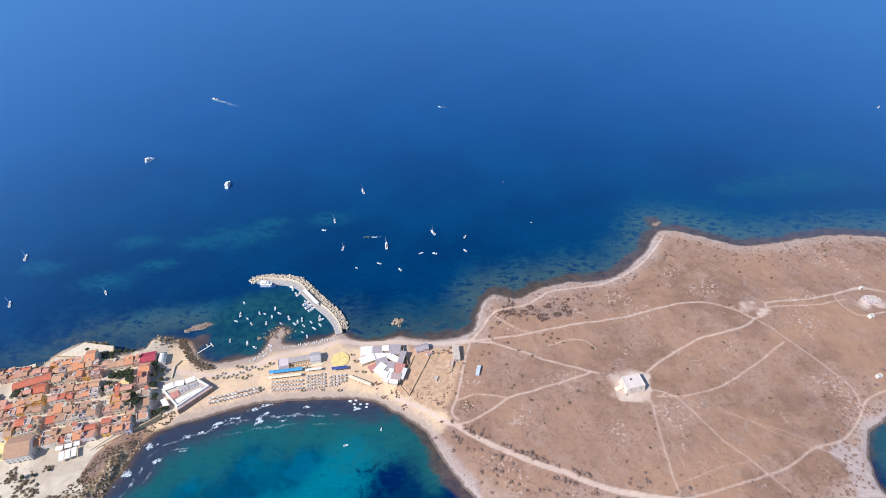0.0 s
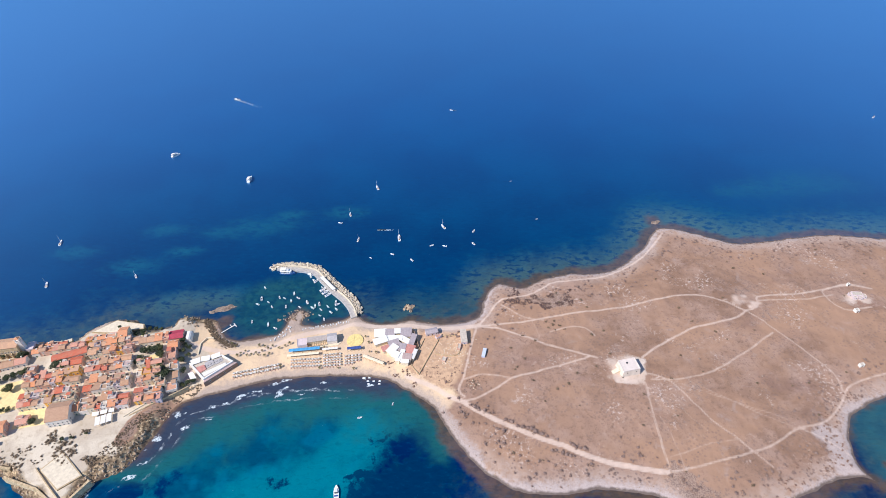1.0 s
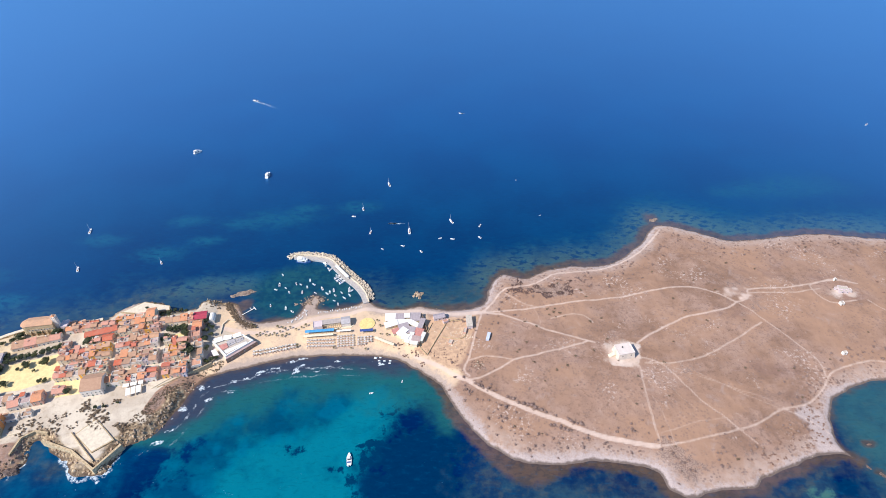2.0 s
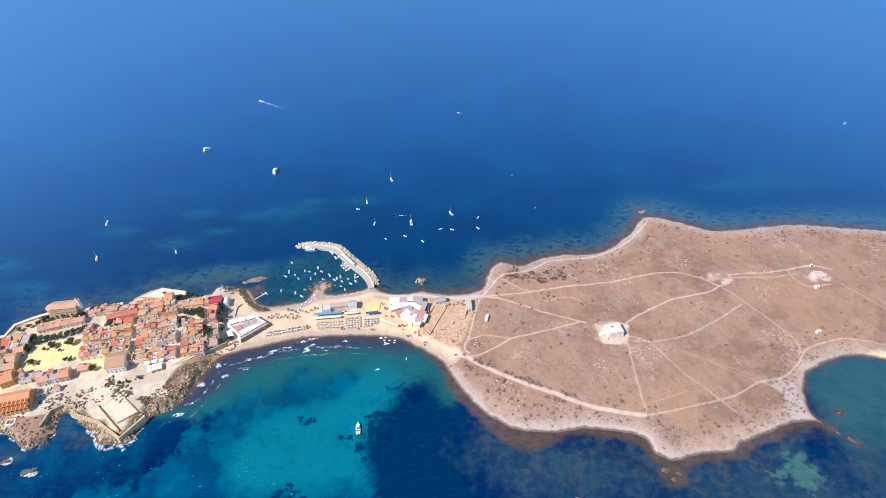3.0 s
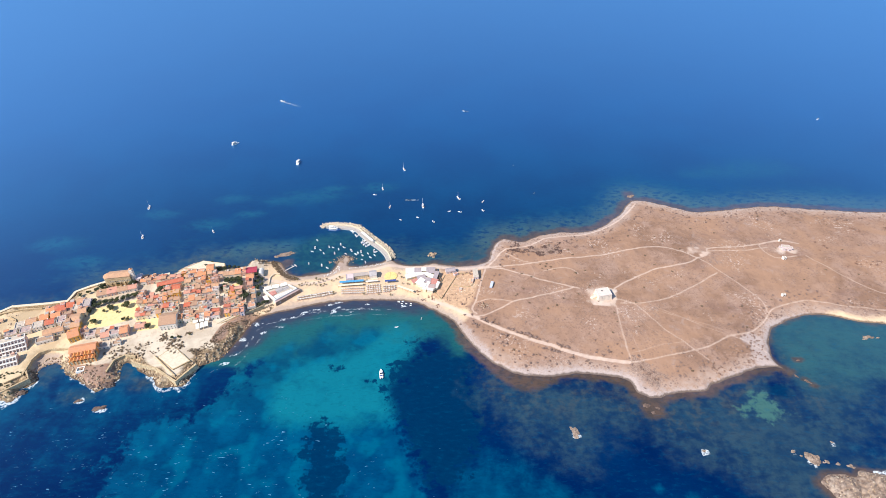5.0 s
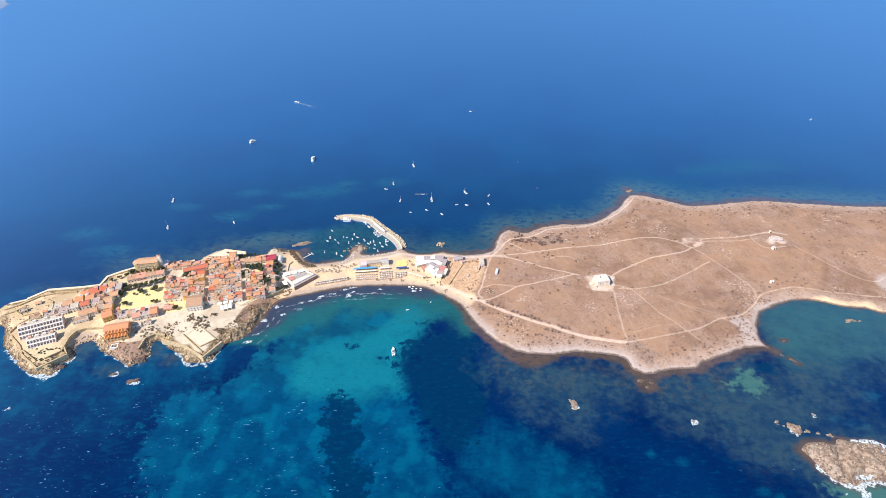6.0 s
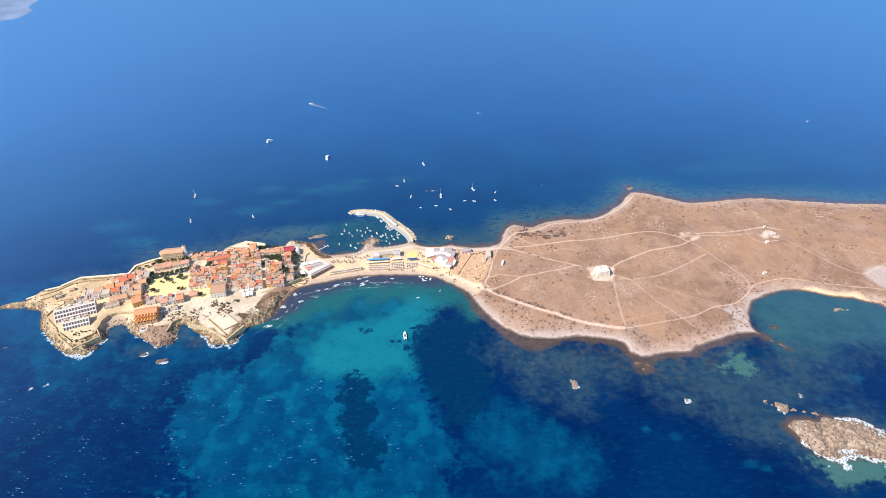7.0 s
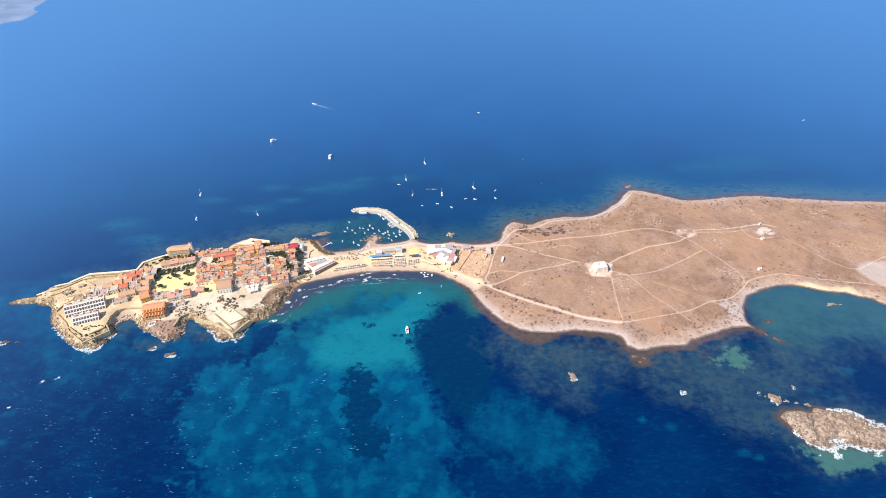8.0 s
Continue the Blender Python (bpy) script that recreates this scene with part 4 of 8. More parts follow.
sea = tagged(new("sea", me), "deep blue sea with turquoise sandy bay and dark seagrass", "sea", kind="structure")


# ---- buildings ----
def window_mesh():
    """A small window: a proud frame, a sill and a dark pane set back in it."""
    bm = bmesh.new()
    for x0, x1, z0, z1 in ((-0.5, -0.4, 0, 1.3), (0.4, 0.5, 0, 1.3), (-0.4, 0.4, 1.2, 1.3), (-0.6, 0.6, -0.1, 0)):
        box(bm, x0, x1, -0.09, 0.05, z0, z1, 0)
    box(bm, -0.4, 0.4, -0.02, 0.05, 0, 1.2, 1)
    me = bpy.data.meshes.new("window")
    bm.to_mesh(me)
    bm.free()
    return me


def door_mesh():
    bm = bmesh.new()
    for x0, x1, z0, z1 in ((-0.6, -0.5, 0, 2.2), (0.5, 0.6, 0, 2.2), (-0.5, 0.5, 2.1, 2.2)):
        box(bm, x0, x1, -0.09, 0.05, z0, z1, 0)
    box(bm, -0.5, 0.5, -0.03, 0.05, 0, 2.1, 1)
    me = bpy.data.meshes.new("door")
    bm.to_mesh(me)
    bm.free()
    return me


WINDOWS, DOORS = [], []
for shade in SHUTTER:
    me = window_mesh()
    me.materials.append(WHITE), me.materials.append(GLASS)
    WINDOWS.append(me)
    me = door_mesh()
    me.materials.append(WHITE), me.materials.append(shade)
    DOORS.append(me)


def fit_on(me, name, parent, x, y, z, turn=0):
    ob = new(name, me)
    ob.parent = parent
    ob.matrix_basis = pose(x, y, z, 0, 0, turn)
    return ob


def openings(parent, w, d, h, rng, sides="fbrl", step=2.3, door=True):
    """Windows storey by storey on the walls, and a door in the front."""
    shade = rng.randrange(3)
    storeys = max(1, int(h // 2.2))
    for side in sides:
        run, off, turn = {"f": (w, -d / 2, 0), "b": (w, d / 2, 180), "r": (d, w / 2, 90), "l": (d, -w / 2, -90)}[side]
        n = max(1, int((run - 0.8) / step)) if side in "fb" else max(1, int((run - 1.5) / (step * 1.5)))
        for s in range(storeys):
            for i in range(n):
                a = (i + 0.5 - n / 2) * run / n
                place = {"f": (a, off), "b": (-a, off), "r": (off, a), "l": (off, -a)}[side]
                if side == "f" and s == 0 and door and i == n // 2:
                    fit_on(DOORS[shade], "door", parent, *place, -0.3, turn)
                else:
                    fit_on(WINDOWS[shade], "window", parent, *place, 0.75 + 2.15 * s, turn)


def gable_roof(w, d, h, rise, over=0.35, thick=0.22, ridge=0.5):
    """Two thick slopes that meet over a ridge along x, with eaves; ridge: where it lies across the depth."""
    bm = bmesh.new()
    ym = -d / 2 + d * ridge
    slope_f, slope_b = rise / (ym + d / 2) if ridge > 0.02 else 0, rise / (d / 2 - ym) if ridge < 0.98 else 0
    prof = [(-d / 2 - over, h - slope_f * over), (ym, h + rise), (d / 2 + over, h - slope_b * over)]
    if ridge <= 0.02:
        prof = [(-d / 2 - over, h + rise + 0.001), (d / 2 + over, h - slope_b * over)]
    if ridge >= 0.98:
        prof = [(-d / 2 - over, h - slope_f * over), (d / 2 + over, h + rise)]
    ring = [(y, z) for y, z in prof] + [(y, z + thick) for y, z in prof[::-1]]
    a = [bm.verts.new((-w / 2 - over * 0.5, y, z)) for y, z in ring]
    b = [bm.verts.new((w / 2 + over * 0.5, y, z)) for y, z in ring]
    n = len(ring)
    bm.faces.new(a), bm.faces.new(b[::-1])
    for i in range(n):
        bm.faces.new((a[i], b[i], b[(i + 1) % n], a[(i + 1) % n]))
    bmesh.ops.recalc_face_normals(bm, faces=bm.faces[:])
    return bm


def gable_wall(w, d, h, rise, ridge=0.5):
    bm = bmesh.new()
    ring = [(-d / 2, -0.8), (d / 2, -0.8), (d / 2, h + (rise if ridge >= 0.98 else 0)), (-d / 2, h + (rise if ridge <= 0.02 else 0))]
    if 0.02 < ridge < 0.98:
        ring.insert(3, (-d / 2 + d * ridge, h + rise))
    a = [bm.verts.new((-w / 2, y, z)) for y, z in ring]
    b = [bm.verts.new((w / 2, y, z)) for y, z in ring]
    n = len(ring)
    bm.faces.new(a), bm.faces.new(b[::-1])
    for i in range(n):
        bm.faces.new((a[i], b[i], b[(i + 1) % n], a[(i + 1) % n]))
    bmesh.ops.recalc_face_normals(bm, faces=bm.faces[:])
    return bm


def flat_walls(w, d, h, lip=0.7, t=0.25):
    """Walls that rise past a flat roof as a parapet."""
    bm = bmesh.new()
    box(bm, -w / 2, w / 2, -d / 2, d / 2, -0.8, h - 0.02)
    for x0, x1, y0, y1 in ((-w / 2, w / 2, -d / 2, -d / 2 + t), (-w / 2, w / 2, d / 2 - t, d / 2), (-w / 2, -w / 2 + t, -d / 2 + t, d / 2 - t), (w / 2 - t, w / 2, -d / 2 + t, d / 2 - t)):
        box(bm, x0, x1, y0, y1, h - 0.02, h + lip)
    return bm


ROOF_WORDS = ["orange clay-tile", "red clay-tile", "brown clay-tile", "faded pink-tile", "tan clay-tile"]
WALL_WORDS = ["whitewashed", "cream plaster", "ochre plaster", "pink plaster", "pale lilac-grey plaster"]
DECK_WORDS = ["clay-paved roof terrace", "grey roof terrace", "pale roof terrace", "mauve-grey roof terrace", "brown roof terrace"]


def house(x, y, turn, w, d, h, rng, kind=None, wall=None, roof=None, group="village houses", windows="fbrl", wing=0.0):
    kind = kind or rng.choices(["gable", "front", "back", "flat"], [5, 1.8, 1.8, 4.2])[0]
    wall = rng.choices(range(5), [3.6, 2.8, 1.1, 2.6, 1.4])[0] if wall is None else wall
    roof = rng.choices(range(5), [3.0, 2.0, 2.8, 3, 1.8])[0] if roof is None else roof
    storey = "two-storey" if h > 5 else "single-storey"
    deck = rng.randrange(5)
    text = f"{WALL_WORDS[wall]} {storey} village house with {'a ' + DECK_WORDS[deck] if kind == 'flat' else ROOF_WORDS[roof] + ' roof'}"
    h *= 0.76
    root = thing("house", at(x, y, turn), text, "house", group)
    if kind == "flat":
        part("wall", flat_walls(w, d, h), WALLS[wall], root)
        bm = bmesh.new()
        box(bm, -w / 2 + 0.25, w / 2 - 0.25, -d / 2 + 0.25, d / 2 - 0.25, h - 0.02, h + 0.06)
        part("roof", bm, DECKS[deck], root)
        if rng.random() < 0.6:
            bm = bmesh.new()
            sw, sd = w * rng.uniform(0.3, 0.5), d * rng.uniform(0.35, 0.5)
            cx, cy = rng.choice([-1, 1]) * (w / 2 - sw / 2 - 0.25), d / 2 - sd / 2 - 0.25
            box(bm, cx - sw / 2, cx + sw / 2, cy - sd / 2, cy + sd / 2, h + 0.06, h + 2.3)
            shed = part("stair_shed", bm, WALLS[wall], root)
            bm = bmesh.new()
            box(bm, cx - sw / 2 - 0.15, cx + sw / 2 + 0.15, cy - sd / 2 - 0.15, cy + sd / 2 + 0.15, h + 2.3, h + 2.45)
            part("shed_roof", bm, ROOFS[roof], shed)
        if rng.random() < 0.4:
            bm = bmesh.new()
            bmesh.ops.create_cone(bm, cap_ends=True, segments=10, radius1=0.45, radius2=0.45, depth=1.0, matrix=pose(rng.uniform(-0.25, 0.25) * w, -0.2 * d, h + 0.56))
            part("water_tank", bm, GREY, root)
    else:
        ridge = {"gable": rng.uniform(0.42, 0.58), "front": 1.0, "back": 0.0}[kind]
        rise = d * (0.20 if kind == "gable" else 0.16)
        part("wall", gable_wall(w, d, h, rise, ridge), WALLS[wall], root)
        part("roof", gable_roof(w, d, h, rise, 0.3, 0.22, ridge), ROOFS[roof], root)
        if kind == "gable" and rng.random() < 0.35:
            bm = bmesh.new()
            tw = w * rng.uniform(0.35, 0.55)
            cx = rng.choice([-1, 1]) * (w / 2 - tw / 2)
            box(bm, cx - tw / 2, cx + tw / 2, 0.05 * d, d / 2, h - 0.5, h + 0.9 * rise + 0.5)
            loft_room = part("roof_room", bm, WALLS[rng.choice([0, 0, 1, 3, 4])], root)
            bm = bmesh.new()
            box(bm, cx - tw / 2 + 0.2, cx + tw / 2 - 0.2, 0.05 * d + 0.2, d / 2 - 0.2, h + 0.9 * rise + 0.5, h + 0.9 * rise + 0.58)
            part("deck", bm, DECKS[rng.randrange(3)], loft_room)
        if rng.random() < 0.55:
            bm = bmesh.new()
            cx, cy = rng.uniform(-0.3, 0.3) * w, rng.uniform(0.1, 0.3) * d
            box(bm, cx - 0.35, cx + 0.35, cy - 0.3, cy + 0.3, h + rise * 0.2, h + rise + 0.8)
            box(bm, cx - 0.45, cx + 0.45, cy - 0.4, cy + 0.4, h + rise + 0.8, h + rise + 0.95)
            part("chimney", bm, WALLS[wall], root)
    if wing:
        # a lower wing behind, with a roof of its own
        wd, wh, tint = wing, h * rng.uniform(0.5, 0.8), rng.choices(range(5), [3.2, 1.6, 2, 3, 2.4])[0]
        ww = w * rng.uniform(0.65, 1.0)
        shift = rng.choice([-1, 1]) * (w - ww) / 2
        y0 = d / 2
        bm = bmesh.new()
        solid(bm, [(shift - ww / 2, y0 - 0.02), (shift + ww / 2, y0 - 0.02), (shift + ww / 2, y0 + wd), (shift - ww / 2, y0 + wd)], -0.8, [wh + 0.5, wh + 0.5, wh, wh])
        rear = part("rear_wing", bm, WALLS[rng.choice([0, 0, 1, 3, 4])], root)
        if rng.random() < 0.65:
            bm = bmesh.new()
            solid(bm, [(shift - ww / 2 - 0.12, y0), (shift + ww / 2 + 0.12, y0), (shift + ww / 2 + 0.12, y0 + wd + 0.15), (shift - ww / 2 - 0.12, y0 + wd + 0.15)], wh - 0.02, [wh + 0.7, wh + 0.7, wh + 0.18, wh + 0.18])
            part("wing_roof", bm, ROOFS[tint], rear)
        else:
            bm = bmesh.new()
            solid(bm, [(shift - ww / 2 + 0.2, y0), (shift + ww / 2 - 0.2, y0), (shift + ww / 2 - 0.2, y0 + wd - 0.2), (shift - ww / 2 + 0.2, y0 + wd - 0.2)], wh, [wh + 0.56, wh + 0.56, wh + 0.08, wh + 0.08])
            part("wing_deck", bm, DECKS[deck], rear)
    openings(root, w, d, h, rng, windows)
    return root


rng = random.Random(11)
ORIGIN, EAST, UP = Vector((-214, 186)), Vector((0.984, 0.176)), Vector((-0.30, 0.954))


def town(u, v):
    p = ORIGIN + EAST * u + UP * v
    return p.x, p.y


def terrace_row(u0, u1, v0, deep, high=(4.6, 7.2), skip=()):
    """Houses wall to wall along a street."""
    u = u0
    while u < u1 - 3:
        w = min(rng.uniform(3.4, 6.0), u1 - u)
        if u1 - u - w < 3.5:
            w = u1 - u
        back = deep * rng.uniform(0.24, 0.42) if rng.random() < 0.8 else 0.0
        d = deep * rng.uniform(0.94, 1.0) - back
        if not any(a < u + w / 2 < b for a, b in skip):
            x, y = town(u + w / 2, v0 + d / 2 + rng.uniform(0, 0.4))
            house(x, y, 10.1, w - 0.06, d, rng.uniform(*high) + (1.6 if rng.random() < 0.12 else 0), rng, wing=back)
        u += w


# columns of the street grid: extent along the street, then the rows northwards
for v0 in (3.2, 9.4, 18.4, 24.6, 33.8):
    terrace_row(2, 18.5, v0, 6.1)
for v0 in (2.0, 8.4, 18.0, 24.4, 34.2, 40.6, 50.2):
    terrace_row(-32, -2, v0, 6.3)
for v0 in (13.4, 19.8, 29.4, 35.8):
    terrace_row(-72, -36, v0, 6.3)
terrace_row(-72, -36, 44.8, 6.6, skip=((-66, -56),))
terrace_row(-72, -36, 60.6, 6.4)
terrace_row(-33, -13, 58.2, 6.4)
terrace_row(-36, -15, 65.2, 5.6, (4.2, 5.8))
terrace_row(-72, -50, 67.6, 5.0, (3.8, 5.0))
terrace_row(-12, 2, 58.5, 6.2)
terrace_row(-37, -32.4, 3.0, 7.0)

# singular houses of the town: plan place, turn, width, depth, height, kind, wall, roof
for x, y, turn, w, d, h, kind, wall, roof in [
        (-243, 248.5, 10, 6.5, 9, 8.2, "gable", 1, 0), (-274, 229.5, 20, 23, 5.6, 7.4, "gable", 1, 1), (-258, 182, 10, 14, 14, 8.6, "gable", 0, 2),
        (-282, 178.5, 12, 8, 6, 3.6, "gable", 3, 3), (-201.5, 229, 14, 6, 9, 6, "flat", 3, 1), (-203, 237, 12, 7, 6.5, 6.4, "gable", 3, 0),
        (-197, 219, 14, 6, 6, 5, "flat", 0, 1), (-194, 203.5, 18, 7, 7, 4.2, "flat", 0, 2), (-202, 206, 14, 6, 5.5, 4, "flat", 1, 2), (-193.5, 211.5, 20, 3.6, 6.4, 6.4, "back", 0, 2),
        (-333, 167.5, 28, 8.5, 10.5, 7.4, "gable", 2, 0), (-306.5, 167.5, 17, 7, 8.5, 5.6, "gable", 0, 3), (-299.5, 170, 17, 7, 8.5, 6.2, "flat", 0, 1), (-292.5, 172, 17, 6.5, 9, 6.2, "gable", 3, 0),
        (-320, 168.5, 15, 8, 6.5, 4.2, "flat", 0, 2), (-313.5, 171.5, 16, 5, 6, 4.6, "gable", 0, 2), (-327, 172, 20, 5.5, 6, 4.6, "flat", 4, 0),
        (-333, 218.2, 18, 8.5, 6.6, 4.2, "front", 0, 2), (-325, 220.8, 18, 8.2, 6.6, 4.4, "front", 3, 3), (-316.5, 223.6, 18, 8.6, 6.6, 4.3, "gable", 0, 2), (-308.5, 226.2, 18, 7.4, 6.6, 4.5, "gable", 0, 3),
        (-339.5, 204, 14, 6.5, 9, 6.4, "flat", 4, 3), (-346.5, 208, 16, 7, 7, 5.2, "gable", 0, 4), (-346, 199.5, 16, 6.6, 7.2, 5.6, "flat", 0, 0), (-339, 195, 14, 7, 7.6, 6, "gable", 1, 4),
        (-341, 186.5, 14, 8, 8, 6.2, "gable", 1, 4), (-337.5, 179, 14, 7.4, 6.8, 5.2, "gable", 2, 4), (-346, 179.5, 18, 7.6, 7.6, 5, "flat", 0, 2),
        (-353.5, 203, 20, 6.6, 8, 5.6, "gable", 1, 1), (-361, 199.5, 20, 8, 8.4, 5.8, "gable", 1, 1), (-368.5, 197, 20, 6.6, 7.6, 5.2, "gable", 0, 0), (-352, 194, 20, 7.2, 7.6, 5.6, "flat", 3, 1),
        (-360, 190.5, 20, 7.6, 7.4, 6, "gable", 0, 0), (-368.5, 187.5, 20, 7, 7.6, 6.2, "gable", 2, 0), (-352.5, 185, 20, 7, 7.6, 5.4, "flat", 0, 0), (-361, 182, 20, 7.4, 7, 5.8, "gable", 0, 1),
        (-369.5, 178.5, 20, 8, 7, 5.8, "flat", 0, 2), (-378, 183.5, 22, 8, 7.6, 4.8, "gable", 0, 4), (-386, 179.5, 22, 7.4, 7, 4.2, "flat", 0, 2), (-378, 174, 22, 8.4, 7, 4.4, "flat", 0, 1),
        (-227, 242.6, 10, 5.4, 6.4, 5.2, "gable", 1, 2), (-221.6, 243.5, 10, 5.2, 6.2, 5.0, "gable", 0, 4), (-216.4, 244.4, 10, 5.2, 6.4, 5.4, "front", 1, 0), (-211.4, 245.2, 10, 4.6, 5.8, 5.0, "flat", 3, 0),
        (-303.5, 157, 14, 9, 5, 2.7, "flat", 0, 2), (-294.5, 160, 14, 6.5, 4.4, 2.4, "flat", 0, 2), (-416, 176, 30, 6, 4, 2.6, "flat", 1, 2), (-408, 186, 26, 5, 3.4, 2.4, "gable", 1, 4),
        (-353.5, 172.5, 22, 15.5, 6.6, 4.6, "gable", 0, 4), (-356.5, 163.6, 22, 13, 5.6, 3.6, "flat", 0, 2), (-389, 170.5, 24, 9, 6.4, 3.8, "flat", 0, 0), (-400, 166.5, 24, 8.6, 6, 3.4, "flat", 1, 2)]:
    house(x, y, turn, w, d, h, rng, kind, wall, roof)


def long_canopy(x0, y0, x1, y1, wide, high, stuff, label, posts=6, sag=0.12, group=""):
    """A strip of cloth or reed on posts."""
    span, turn = math.hypot(x1 - x0, y1 - y0), math.degrees(math.atan2(y1 - y0, x1 - x0))
    x, y = (x0 + x1) / 2, (y0 + y1) / 2
    root = thing("sun_canopy", at(x, y, turn), label, "canopy", group)
    bm = bmesh.new()
    n = posts - 1
    rows = []
    for i in range(n * 4 + 1):
        a = -span / 2 + span * i / (n * 4)
        dip = sag * (1 - abs((i % 4) - 2) / 2)
        rows.append([bm.verts.new((a, b * wide / 2, high - dip + 0.12 * (1 - abs(b)))) for b in (-1, 0, 1)])
    for p, q in zip(rows, rows[1:]):
        for k in (0, 1):
            bm.faces.new((p[k], q[k], q[k + 1], p[k + 1]))
    low = [[bm.verts.new(v.co - Vector((0, 0, 0.06))) for v in r] for r in rows]
    for p, q in zip(low, low[1:]):
        for k in (0, 1):
            bm.faces.new((p[k + 1], q[k + 1], q[k], p[k]))
    for k, s in ((0, 1), (2, -1)):
        for i in range(len(rows) - 1):
            f = [rows[i][k], low[i][k], low[i + 1][k], rows[i + 1][k]]
            bm.faces.new(f[::s])
    part("cloth", bm, stuff, root)
    for i in range(posts):
        for s in (-1, 1):
            bm = bmesh.new()
            a = -span / 2 + span * i / n
            box(bm, a - 0.06, a + 0.06, s * wide / 2 * 0.96 - 0.06, s * wide / 2 * 0.96 + 0.06, -0.5, high - 0.02)
            part("post", bm, WOOD, root)
    return root


# the church by the sea wall
church = thing("church", at(-322.5, 236, 8), "tan stone village church with orange tile roof and bell tower", "church")
part("wall", gable_wall(20, 9, 10.4, 1.5), RAMPART, church)
part("roof", gable_roof(20, 9, 10.4, 1.5, 0.3, 0.3), ROOFS[4], church)
bm = bmesh.new()
bmesh.ops.create_cone(bm, cap_ends=True, segments=12, radius1=4.4, radius2=4.4, depth=10.6, matrix=pose(-10, 0, 4.5))
part("apse", bm, RAMPART, church)
bm = bmesh.new()
bmesh.ops.create_cone(bm, cap_ends=True, segments=12, radius1=4.7, radius2=0.4, depth=1.5, matrix=pose(-10, 0, 10.55))
part("apse_roof", bm, ROOFS[4], church)
bm = bmesh.new()
box(bm, 10, 13, -2.4, 0.6, -0.8, 13.0)
box(bm, 9.8, 13.2, -2.6, 0.8, 13.0, 13.3)
for cx in (10.3, 12.7):
    for cy in (-2.1, 0.3):
        box(bm, cx - 0.3, cx + 0.3, cy - 0.3, cy + 0.3, 13.3, 15.3)
box(bm, 9.9, 13.1, -2.5, 0.7, 15.3, 15.6)
tower = part("bell_tower", bm, WALLS[0], church)
bm = bmesh.new()
bmesh.ops.create_cone(bm, cap_ends=True, segments=4, radius1=2.1, radius2=0.05, depth=1.4, matrix=pose(11.5, -0.9, 16.3, 0, 0, 45))
part("spire", bm, ROOFS[0], tower)
bm = bmesh.new()
box(bm, 13.0, 18, -3, 4, -0.8, 5.2)
part("annex", bm, WALLS[4], church)
for i in range(9):
    fit_on(WINDOWS[2], "window", church, -8 + 2.1 * i, -4.5, 5.2)
for i in range(5):
    bm = bmesh.new()
    solid(bm, [(-8.4 + 4 * i, -5.4), (-7.6 + 4 * i, -5.4), (-7.6 + 4 * i, -4.5), (-8.4 + 4 * i, -4.5)], -0.8, [4.2, 4.2, 5.0, 5.0])
    part("buttress", bm, RAMPART, church)


